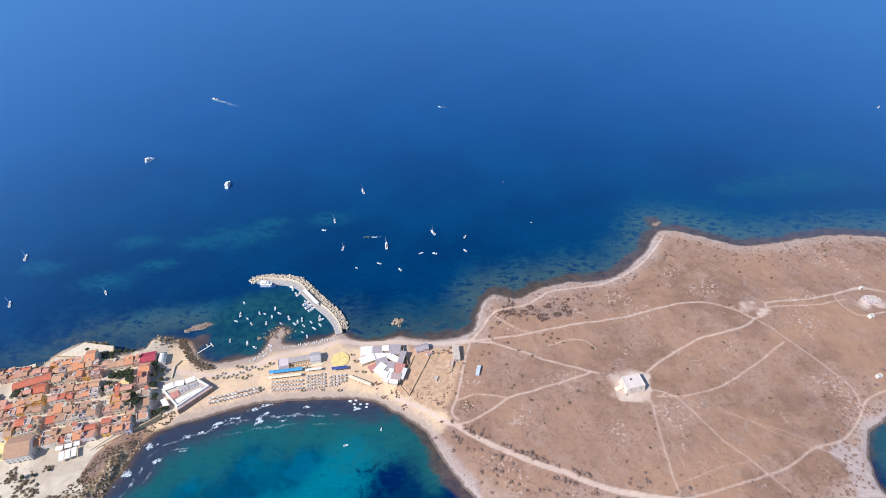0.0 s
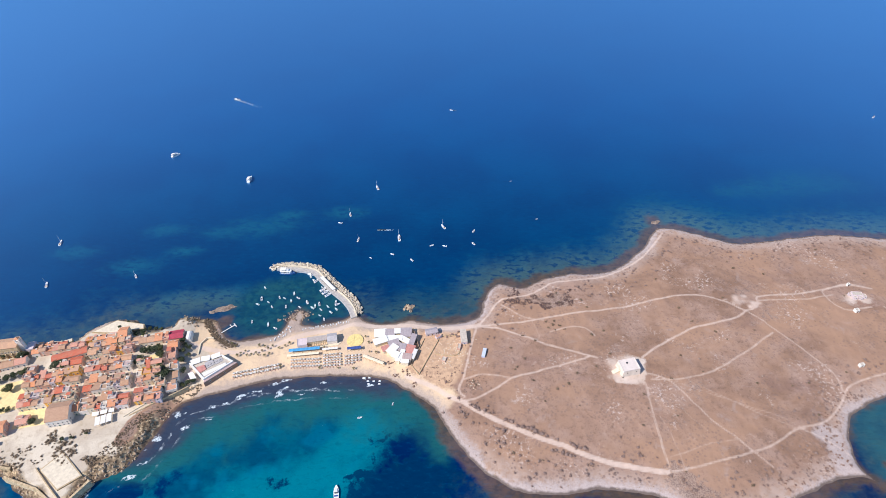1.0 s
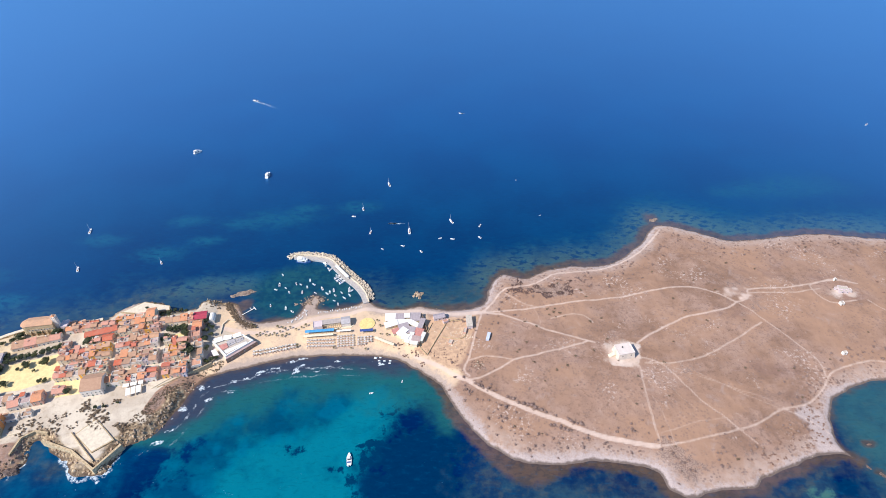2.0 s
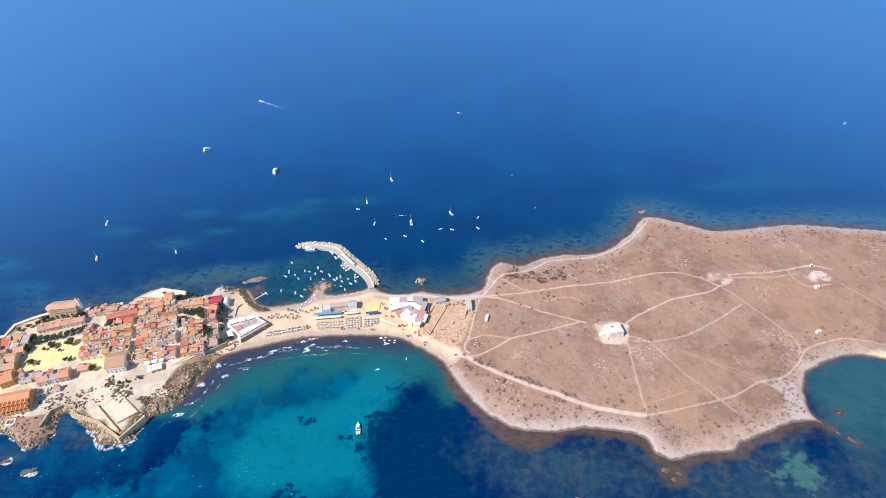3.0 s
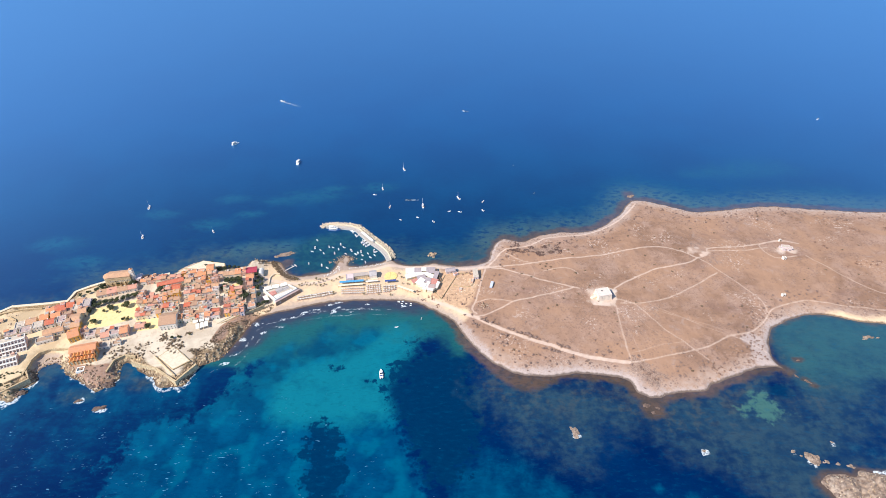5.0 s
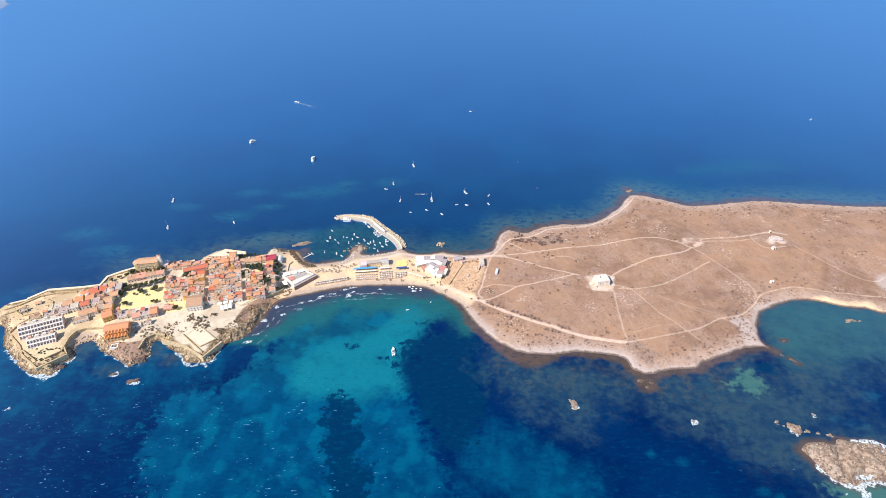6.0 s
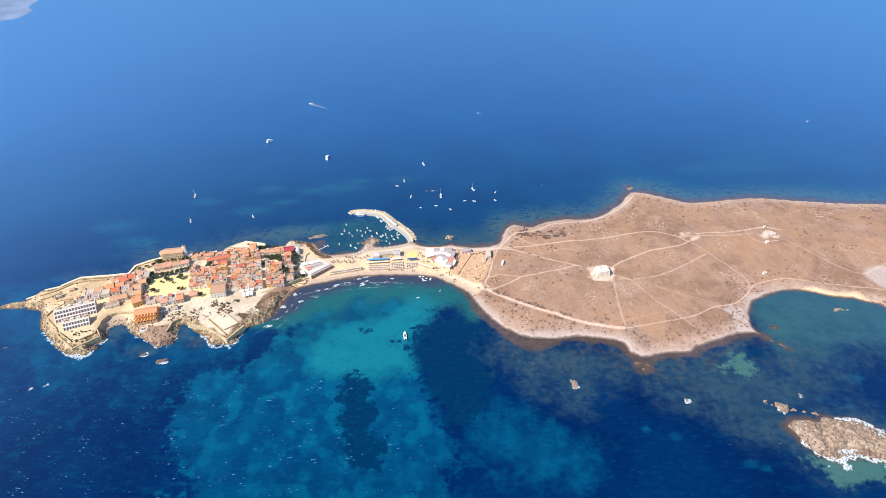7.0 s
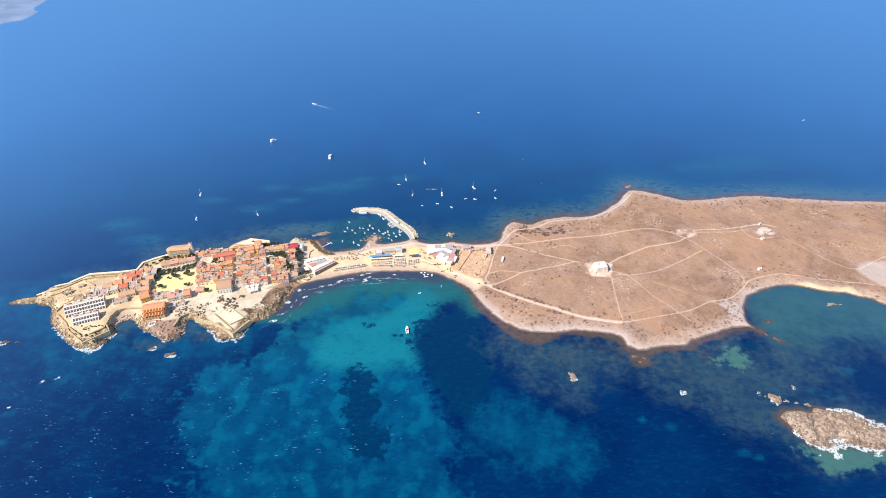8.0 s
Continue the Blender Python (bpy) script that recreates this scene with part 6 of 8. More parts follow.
solid(bm, [(-15, -4.6), (13.6, -4.6), (16.4, -1.5), (13.6, -2.6), (-15, -2.9)], -0.8, 0.5)
part("kerb_wall", bm, WALLS[1], dock)

# the cluster of beach restaurants: a fan of white, grey and red panels
cluster = thing("restaurant_cluster", at(-45, 238, 0), "crowded beach restaurants under white grey and red roof panels", "restaurant")
PANELS = [(-10.1, 9.1, 7.9, 6.6, 3, 0), (-9.3, 1.9, 9.1, 4.9, 21, 0), (-2.9, 9.3, 6.2, 5.7, 0, 1), (2.6, 10.2, 4.1, 4.0, 2, 0), (8.9, 9.1, 7.2, 7.2, -1, 1), (-2.5, 4.1, 5.1, 4.3, 4, 0),
          (3.1, 4.0, 6.1, 3.7, -5, 0), (8.8, 1.9, 6.8, 3.9, -32, 0), (14.1, 2.2, 3.5, 8.7, -15, 1), (0.4, -0.4, 7.2, 4.6, 19, 1)]
PANELS += [(-4.9, -4.9, 5.7, 4.3, 23, 2), (-0.2, -6.1, 5.2, 7.5, -38, 0), (6.3, -4.4, 5.3, 6.1, -14, 1), (2.7, -11.3, 4.4, 5.0, -24, 0), (6.5, -10.9, 3.0, 7.4, -16, 0),
           (12.0, -6.8, 6.1, 7.5, -16, 2), (10.5, -13.2, 5.8, 4.8, -10, 3), (15.4, -10.7, 7.6, 2.4, 72, 0), (8.9, -17.2, 5.3, 2.6, -9, 0), (3.9, -15.4, 3.2, 2.2, -20, 0)]
for k, (x, y, w, d, turn, tint) in enumerate(PANELS):
    w, d = w * 1.15, d * 1.15
    bm = bmesh.new()
    z = 3.0 + 0.16 * (k * 3 % 5)
    solid(bm, [(-w / 2, -d / 2), (w / 2, -d / 2), (w / 2, d / 2), (-w / 2, d / 2)], z, [z + 0.12, z + 0.12, z + 0.5, z + 0.5])
    panel = part("roof_panel", bm, (CANVAS, MAUVE_SHEET, ROSE, DECKS[3])[tint], cluster)
    panel.matrix_basis = pose(x, y, 0, 0, 0, turn)
    bm = bmesh.new()
    box(bm, -w / 2 + 0.5, w / 2 - 0.5, -d / 2 + 0.5, d / 2 - 0.5, -0.6, z - 0.03)
    part("room", bm, WALLS[1], panel)
bm = bmesh.new()
solid(bm, [(13.4, 14.4), (18.2, -3), (18.6, -3), (13.8, 14.5)], -0.6, 2.0)
part("side_wall", bm, DECKS[4], cluster)

# sheds and walled yards on the waste ground
shed = thing("store_shed", at(6, 242.6, 4), "long pale store shed with pale flat-pitched roof", "shed")
part("wall", gable_wall(4.4, 11, 3.2, 0.5, 1.0), WALLS[4], shed)
part("roof", gable_roof(4.4, 11, 3.2, 0.5, 0.25, 0.15, 1.0), DECKS[2], shed)
openings(shed, 4.4, 11, 3.2, rng, "fl")
shed = thing("boat_shed", at(-17.5, 249, 14), "mauve-grey sheet-roofed boat shed on the waste ground", "shed")
part("wall", gable_wall(9, 4.6, 2.8, 0.9), WALLS[4], shed)
part("roof", gable_roof(9, 4.6, 2.8, 0.9, 0.25, 0.15), MAUVE_SHEET, shed)
openings(shed, 9, 4.6, 2.8, rng, "fb")
for x, y, turn, w, d, h in ((-12.5, 244.5, 30, 4, 2.6, 2.0), (2.6, 234.5, -12, 2.2, 5, 1.6), (-8.5, 224, -20, 3.0, 4, 0.8)):
    hut = thing("hut", at(x, y, turn), "small ruined pale hut on the waste ground", "hut", "huts on the waste ground")
    part("wall", flat_walls(w, d, h, 0.3, 0.2), WALLS[rng.choice([0, 3, 4])], hut)
    bm = bmesh.new()
    box(bm, -w / 2 + 0.2, w / 2 - 0.2, -d / 2 + 0.2, d / 2 - 0.2, h - 0.02, h + 0.05)
    part("roof", bm, DECKS[rng.randrange(3)], hut)
for line, hgt in (([(-26, 212), (-19, 227), (-12.7, 241.5), (-12.3, 245.5)], 0.9), ([(-31.7, 219.8), (-27, 232), (-22.7, 243.6)], 0.8), ([(-31.7, 219.8), (-26, 212)], 0.7), ([(-11, 245.4), (-5, 246.2), (0.7, 245.6)], 0.9), ([(-15, 229.3), (-8, 227.6), (-1.2, 227.1)], 0.6), ([(3.5, 236), (2.4, 229), (-1.2, 227.1)], 0.7)):
    p = spline(line, 2.5)
    bm = bmesh.new()
    for (ax, ay), (bx, by) in zip(p, p[1:]):
        t = Vector((bx - ax, by - ay)).normalized()
        nx, ny = -t.y * 0.2, t.x * 0.2
        g = height((ax + bx) / 2, (ay + by) / 2)
        solid(bm, [(ax + nx, ay + ny), (ax - nx, ay - ny), (bx - nx, by - ny), (bx + nx, by + ny)], g - 0.5, g + hgt * rng.uniform(0.75, 1.05))
    tagged(part("yard_wall", bm, RAMPART), "low crumbling stone yard wall", "wall", "yard walls")
cab = thing("container", at(20, 228, 76, None, 0.88), "bluish-white metal container cabin in the dry grass", "container")
bm = bmesh.new()
box(bm, -4.2, 4.2, -1.3, 1.3, -0.3, 1.9)
bevelled(bm, 0.08)
part("body", bm, plain("pale_blue_paint", (0.50, 0.58, 0.76), 0.5, 0.12), cab)
bm = bmesh.new()
box(bm, -4.3, 4.3, -1.4, 1.4, 1.9, 2.0)
part("roof", bm, plain("pale_blue_roof", (0.60, 0.66, 0.80), 0.5, 0.12), cab)
for i in range(4):
    fit_on(WINDOWS[1], "window", cab, -3.0 + 2.0 * i, -1.3, 0.5)

# ---- the plain ----
TOWER_TOP = plain("lime_screed", (0.74, 0.65, 0.60), 0.9, 0.12, 0.3)
keep_ = thing("watch_tower", at(117.4, 210.8, 12, None, 0.88), "squat pale stone watchtower with sloping walls and flat white roof", "tower")
bm = bmesh.new()
lo, hi = [(-7.6, -6.2), (7.6, -6.2), (7.6, 6.2), (-7.6, 6.2)], [(-6.7, -5.3), (6.7, -5.3), (6.7, 5.3), (-6.7, 5.3)]
a = [bm.verts.new((*p, -0.8)) for p in lo]
b = [bm.verts.new((*p, 6.0)) for p in hi]
bm.faces.new(a[::-1]), bm.faces.new(b)
for i in range(4):
    bm.faces.new((a[i], a[(i + 1) % 4], b[(i + 1) % 4], b[i]))
part("wall", bm, plain("tower_stone", (0.78, 0.67, 0.57), 0.9, 0.22, 0.25), keep_)
bm = bmesh.new()
for x0, x1, y0, y1 in ((-6.9, 6.9, -5.5, -5.0), (-6.9, 6.9, 5.0, 5.5), (-6.9, -6.4, -5.0, 5.0), (6.4, 6.9, -5.0, 5.0)):
    box(bm, x0, x1, y0, y1, 6.0, 6.45)
part("parapet", bm, TOWER_TOP, keep_)
bm = bmesh.new()
box(bm, -6.4, 6.4, -5, 5, 6.0, 6.15)
part("roof", bm, TOWER_TOP, keep_)
bm = bmesh.new()
bmesh.ops.create_cone(bm, cap_ends=True, segments=10, radius1=0.7, radius2=0.7, depth=0.5, matrix=pose(-1, 1.8, 6.3))
part("hatch", bm, GLASS, keep_)
for x in (-3.6, 3.6):
    bm = bmesh.new()
    box(bm, x - 0.2, x + 0.2, -5.95, -5.6, 3.4, 4.3)
    part("window_slit", bm, GLASS, keep_)
bm = bmesh.new()
solid(bm, [(-13, -1.6), (-7.6, -1.6), (-7.6, 1.6), (-13, 1.6)], -0.8, [0.1, 3.0, 3.0, 0.1])
part("stair_ramp", bm, WALLS[1], keep_)

farm = thing("light_station", at(306, 273, -8, None, 0.74), "cluster of white station buildings on the dry plain", "building")
for x, y, w, d, h in ((0, 1.6, 10, 5.4, 3.4), (-2.8, -2.6, 4, 3, 2.6), (2.4, -2.6, 3.6, 3, 2.8), (6.8, 0.4, 3.6, 4.4, 2.6), (-6.4, 1.6, 2.8, 3, 2.2)):
    block = part("block", flat_walls(w, d, h, 0.5), WALLS[4], farm)
    block.matrix_basis = pose(x, y, 0)
    bm = bmesh.new()
    box(bm, -w / 2 + 0.25, w / 2 - 0.25, -d / 2 + 0.25, d / 2 - 0.25, h - 0.02, h + 0.05)
    part("roof", bm, DECKS[2], block)
    fit_on(WINDOWS[0], "window", block, w * 0.2, -d / 2, 1.1)
for x, y, w, d, h in ((298, 258.5, 2.9, 2.7, 2.2), (306, 285.6, 1.7, 1.6, 2.2), (277, 211, 3.2, 2.0, 2.2)):
    hut = thing("hut", at(x, y, 8), "small whitewashed hut on the dry plain", "hut", "white huts on the plain")
    part("wall", flat_walls(w, d, h, 0.3, 0.2), WHITE, hut)
    bm = bmesh.new()
    box(bm, -w / 2 + 0.2, w / 2 - 0.2, -d / 2 + 0.2, d / 2 - 0.2, h - 0.02, h + 0.05)
    part("roof", bm, DECKS[2], hut)
    fit_on(DOORS[2], "door", hut, 0, -d / 2, 0.0)


# ---- harbour ----
def boulder(seed, rough=0.3, squash=0.75):
    bm = bmesh.new()
    bmesh.ops.create_icosphere(bm, subdivisions=1, radius=1)
    for v in bm.verts:
        v.co *= 1 + rough * noise.noise(v.co * 1.7 + Vector((seed * 3.1, seed, 0)))
        v.co.z *= squash
    me = bpy.data.meshes.new("boulder")
    bm.to_mesh(me)
    bm.free()
    return me


BOULDERS = [boulder(i, 0.55) for i in range(5)]
for me in BOULDERS:
    me.materials.append(ARMOUR)
mole_line = spline([(-77, 266), (-80.5, 275.5), (-87.3, 285.3), (-97.4, 295.5), (-107.3, 307.4), (-114.4, 316), (-122.6, 319.4), (-138, 322), (-147, 323)], 2.5)
outer_line = spline([(-74, 271), (-76, 278), (-83, 288.8), (-93.2, 299.4), (-103, 311), (-111.4, 320.4), (-121.7, 324.4), (-138, 326.6), (-149, 325)], 1.35)
mole = new("breakwater")
mole.matrix_world = Matrix()
tagged(mole, "curved concrete breakwater armoured with pale boulders", "breakwater", kind="structure")


def strip(line, wide, z0, z1, shift=0.0):
    t = np.gradient(line, axis=0)
    t /= np.hypot(t[:, 0], t[:, 1])[:, None]
    nrm = np.stack([-t[:, 1], t[:, 0]], 1)
    bm = bmesh.new()
    ring = [[bm.verts.new((x + nx * (shift + s), y + ny * (shift + s), z)) for s, z in ((-wide / 2, z0), (wide / 2, z0), (wide / 2, z1), (-wide / 2, z1))] for (x, y), (nx, ny) in zip(line, nrm)]
    bm.faces.new(ring[0]), bm.faces.new(ring[-1][::-1])
    for a, b in zip(ring, ring[1:]):
        for k in range(4):
            bm.faces.new((a[k], b[k], b[(k + 1) % 4], a[(k + 1) % 4]))
    bmesh.ops.recalc_face_normals(bm, faces=bm.faces[:])
    return bm


part("quay_deck", strip(mole_line, 4.6, -2, 1.7), CONCRETE, mole)
part("parapet_wall", strip(mole_line, 0.7, 1.6, 3.0, -2.4), WALLS[1], mole)
part("rubble_core", strip(outer_line, 4.6, -2, 1.4), ARMOUR, mole)
brng = random.Random(8)
count = 0
rest = bmesh.new()
t = np.gradient(outer_line, axis=0)
t /= np.hypot(t[:, 0], t[:, 1])[:, None]
for (x, y), (tx, ty) in zip(outer_line, t):
    for k in range(6):
        s = -2.3 + k * 1.0 + brng.uniform(-0.5, 0.5)
        px, py = x + ty * s + brng.uniform(-0.5, 0.5), y - tx * s + brng.uniform(-0.5, 0.5)
        pz = 1.9 - 0.34 * max(0, s - 0.2) + brng.uniform(-0.3, 0.3)
        size = brng.uniform(0.6, 1.15)
        m = pose(px, py, pz, *(brng.uniform(0, 360) for _ in range(3))) @ Matrix.Diagonal((size, size, size, 1))
        if count < 300:
            ob = new("boulder", BOULDERS[count % 5])
            ob.parent, ob.matrix_basis = mole, m
        else:
            b2 = bmesh.new()
            b2.from_mesh(BOULDERS[count % 5])
            b2.transform(m)
            tmp = bpy.data.meshes.new("tmp")
            b2.to_mesh(tmp), b2.free()
            rest.from_mesh(tmp)
            bpy.data.meshes.remove(tmp)
        count += 1
for k in range(26):
    a = k * 0.5
    m = pose(-150 + 3.4 * math.cos(a) * brng.uniform(0.3, 1), 324 + 3.4 * math.sin(a) * brng.uniform(0.3, 1), 1.0 + brng.uniform(-0.6, 0.8), *(brng.uniform(0, 360) for _ in range(3)))
    b2 = bmesh.new()
    b2.from_mesh(BOULDERS[k % 5])
    b2.transform(m)
    tmp = bpy.data.meshes.new("tmp")
    b2.to_mesh(tmp), b2.free()
    rest.from_mesh(tmp)
    bpy.data.meshes.remove(tmp)
tagged(part("boulders", rest, ARMOUR, mole), kind="stuff")
lean = thing("quay_shelter", pose(-101.2, 300.4, 1.7, 0, 0, -50), "long white flat-roofed shelter on the breakwater quay", "shelter")
bm = bmesh.new()
box(bm, -9.5, 9.5, -1.3, 1.3, 3.0, 3.25)
part("roof", bm, WHITE, lean)
bm = bmesh.new()
box(bm, -9.2, 9.2, 0.8, 1.1, 0, 3.0)
part("back_wall", bm, WALLS[0], lean)
for i in range(9):
    bm = bmesh.new()
    box(bm, -9.0 + 2.25 * i - 0.12, -9.0 + 2.25 * i + 0.12, -1.2, -0.96, 0, 3.0)
    part("post", bm, STEEL, lean)
pier = thing("timber_jetty", pose(-171, 258.4, 0, 0, 0, 42), "narrow pale timber jetty with branching fingers", "jetty")
for x0, x1, y0, y1 in ((-6, 5.5, -0.32, 0.32), (2.2, 2.7, 0.32, 3.0), (4.9, 5.5, -2.4, -0.32), (4.9, 5.5, 0.32, 2.0)):
    bm = bmesh.new()
    box(bm, x0, x1, y0, y1, 0.5, 0.7)
    part("deck", bm, WHITE, pier)
for x in (-3, 0, 3, 5):
    bm = bmesh.new()
    box(bm, x - 0.1, x + 0.1, -0.4, 0.4, -1.5, 0.5)
    part("pile", bm, WOOD, pier)


# ---- boats ----
def loft(bm, rings, mat=0, caps=True):
    vs = [[bm.verts.new(p) for p in r] for r in rings]
    for a, b in zip(vs, vs[1:]):
        for i in range(len(a) - 1):
            bm.faces.new((a[i], a[i + 1], b[i + 1], b[i])).material_index = mat
    if caps:
        bm.faces.new(vs[0]), bm.faces.new(vs[-1][::-1])
    return vs


def hull_bm(length, beam, high, sheer=0.35):
    """A hull with a pointed bow at +x, a square stern and a deck let in below the gunwale."""
    bm = bmesh.new()
    rings = []
    for k in range(8):
        s = k / 7
        half_beam = beam / 2 * (0.86 + 0.14 * math.sin(min(1, s * 1.6) * math.pi / 2)) * (1 - max(0, (s - 0.45) / 0.55) ** 2.2 * 0.98)
        z = high * (1 + sheer * s * s)
        keel = -0.25 * high + (high * 0.9 * max(0, (s - 0.8) / 0.2) ** 2)
        x = -length / 2 + length * s
        rings.append([(x, -half_beam, z), (x, -half_beam * 0.78, keel * 0.3), (x, 0, keel), (x, half_beam * 0.78, keel * 0.3), (x, half_beam, z)])
    vs = loft(bm, rings)
    inner = [[bm.verts.new((r[0][0], r[0][1] * 0.86, r[0][2] - 0.12 * high)), bm.verts.new((r[0][0], r[4][1] * 0.86, r[4][2] - 0.12 * high))] for r in rings]
    for i in range(7):
        bm.faces.new((inner[i][0], inner[i + 1][0], inner[i + 1][1], inner[i][1]))
        bm.faces.new((vs[i][0], vs[i + 1][0], inner[i + 1][0], inner[i][0]))
        bm.faces.new((inner[i][1], inner[i + 1][1], vs[i + 1][4], vs[i][4]))
    bmesh.ops.remove_doubles(bm, verts=bm.verts[:], dist=0.005)
    bmesh.ops.recalc_face_normals(bm, faces=bm.faces[:])
    return bm


def motorboat(length, label, group, hull=None, cabin=True):
    root = thing("motorboat", Matrix(), label, "boat", group)
    beam, high = length * 0.36, length * 0.13
    part("hull", hull_bm(length, beam, high), hull or HULL, root)
    if cabin:
        bm = bmesh.new()
        solid(bm, [(-0.08 * length, -beam * 0.3), (0.24 * length, -beam * 0.2), (0.24 * length, beam * 0.2), (-0.08 * length, beam * 0.3)], high * 0.8, [high * 2.0, high * 1.3, high * 1.3, high * 2.0])
        part("cabin", bm, HULL, root)
        bm = bmesh.new()
        solid(bm, [(-0.10 * length, -beam * 0.28), (-0.08 * length, -beam * 0.29), (-0.08 * length, beam * 0.29), (-0.10 * length, beam * 0.28)], high, high * 2.3)
        part("windscreen", bm, GLASS, root)
    bm = bmesh.new()
    box(bm, -length * 0.56, -length * 0.49, -0.2, 0.2, -0.2, high * 1.3)
    part("outboard", bm, GLASS, root)
    bm = bmesh.new()
    box(bm, -length * 0.3, -length * 0.2, -beam * 0.34, beam * 0.34, high * 0.85, high * 1.1)
    part("bench", bm, WOOD if not cabin else NAVY, root)
    return root


def sailboat(length, label):
    root = thing("sailboat", Matrix(), label, "sailboat", "anchored sailboats")
    beam, high = length * 0.3, length * 0.10
    part("hull", hull_bm(length, beam, high, 0.25), HULL, root)
    bm = bmesh.new()
    solid(bm, [(-0.12 * length, -beam * 0.28), (0.2 * length, -beam * 0.16), (0.2 * length, beam * 0.16), (-0.12 * length, beam * 0.28)], high * 0.8, [high * 1.7, high * 1.35, high * 1.35, high * 1.7])
    part("cabin", bm, HULL, root)
    bm = bmesh.new()
    bmesh.ops.create_cone(bm, cap_ends=True, segments=8, radius1=0.11, radius2=0.06, depth=length * 1.05, matrix=pose(0.1 * length, 0, high + length * 0.525))
    part("mast", bm, HULL, root)
    bm = bmesh.new()
    bmesh.ops.create_cone(bm, cap_ends=True, segments=8, radius1=0.2, radius2=0.16, depth=length * 0.42, matrix=pose(-0.11 * length, 0, high * 2.4, 0, 90, 0))
    part("furled_sail", bm, NAVY, root)
    bm = bmesh.new()
    box(bm, -length * 0.4, -length * 0.16, -beam * 0.25, beam * 0.25, high * 0.9, high * 0.98)
    part("cockpit", bm, WOOD, root)
    return root


def passenger_boat(length, label, hull=None):
    root = thing("passenger_boat", Matrix(), label, "boat", "passenger boats")
    beam, high = length * 0.34, length * 0.11
    part("hull", hull_bm(length, beam, high), hull or HULL, root)
    bm = bmesh.new()
    solid(bm, [(-0.4 * length, -beam * 0.4), (0.18 * length, -beam * 0.38), (0.26 * length, -beam * 0.2), (0.26 * length, beam * 0.2), (0.18 * length, beam * 0.38), (-0.4 * length, beam * 0.4)], high * 0.8, high * 2.4)
    cabin = part("saloon", bm, HULL, root)
    for s in (-1, 1):
        for i in range(6):
            bm = bmesh.new()
            a = -0.36 * length + i * 0.085 * length
            box(bm, a, a + 0.06 * length, s * beam * 0.405 - 0.03, s * beam * 0.405 + 0.03, high * 1.5, high * 2.1)
            part("saloon_window", bm, GLASS, cabin)
    bm = bmesh.new()
    box(bm, -0.44 * length, 0.1 * length, -beam * 0.42, beam * 0.42, high * 2.4, high * 2.5)
    part("upper_deck", bm, WHITE, root)
    bm = bmesh.new()
    solid(bm, [(-0.02 * length, -beam * 0.22), (0.1 * length, -beam * 0.18), (0.1 * length, beam * 0.18), (-0.02 * length, beam * 0.22)], high * 2.5, [high * 3.6, high * 3.2, high * 3.2, high * 3.6])
    part("wheelhouse", bm, HULL, root)
    bm = bmesh.new()
    box(bm, -0.42 * length, -0.06 * length, -beam * 0.36, beam * 0.36, high * 3.5, high * 3.6)
    part("sun_roof", bm, CANVAS, root)
    for a in (-0.4, -0.08):
        for s in (-1, 1):
            bm = bmesh.new()
            box(bm, a * length - 0.06, a * length + 0.06, s * beam * 0.33 - 0.06, s * beam * 0.33 + 0.06, high * 2.5, high * 3.5)
            part("stanchion", bm, STEEL, root)
    return root


def afloat(x, y, turn, z=0.0, lean_=0.0):
    return pose(x, y, z, lean_, 0, turn)


def fleet(first, spots_):
    for k, (x, y, turn, *size) in enumerate(spots_):
        m = afloat(x, y, turn) @ Matrix.Diagonal((*(size * 3 or (1, 1, 1)), 1))
        if k == 0:
            first.matrix_world = m
        else:
            ob = copy_thing(first, m)
            ob.matrix_world = m


fleet(sailboat(7.8, "white sailboat at anchor with bare mast"), [(-350, 363, 100), (-336, 310, 110, 0.9), (-47, 359, 95, 1.1), (-8, 373, 120, 0.95), (-72, 435, 110, 0.95), (-94, 394, 100, 0.75), (-83, 358, 80, 0.7), (-265, 318, 120, 0.7)])
fleet(motorboat(4.1, "small white motorboat at anchor off the harbour", "anchored motorboats"), [(-102, 382, 170), (-70, 334, 150, 0.7), (-52, 338, 160, 0.9), (-35, 330, 130), (-18, 348, 20, 0.95), (-7, 347, 165, 1.0), (19, 366, 60), (18, 349, 130), (-64, 180, 10, 0.8), (-43, 190, 80, 0.6), (77, 381, 30, 0.5), (3, 586, 160, 0.9), (59, 441, 0, 0.4), (472, 546, 40, 1.2)])
fleet(passenger_boat(11.5, "white passenger cruiser with upper deck at anchor"), [(-293, 502, 42, 0.85), (-202, 454, 85, 0.95)])
fleet(passenger_boat(14.5, "white passenger ferry moored at the breakwater quay", HULL_BLUE), [(-137.5, 317.4, -6, 0.9)])
fleet(motorboat(7.5, "white cabin cruiser berthed along the breakwater quay", "quay boats"), [(-105.0, 297.6, 42, 0.9), (-102.6, 294.4, 40, 0.95), (-100.2, 291.4, 38, 0.85), (-112.0, 307.6, 50, 0.75), (-118, 315.2, 170, 0.8), (-91.5, 281.0, 30, 0.6)])
fleet(motorboat(9.0, "white cabin cruiser anchored over the sandy bay", "bay boats"), [(-73, 130, 97)])
speeder = motorboat(7.5, "white motorboat under way with foaming wake", "boats under way")
speeder.matrix_world = afloat(-259, 626, 158)
hrng = random.Random(21)
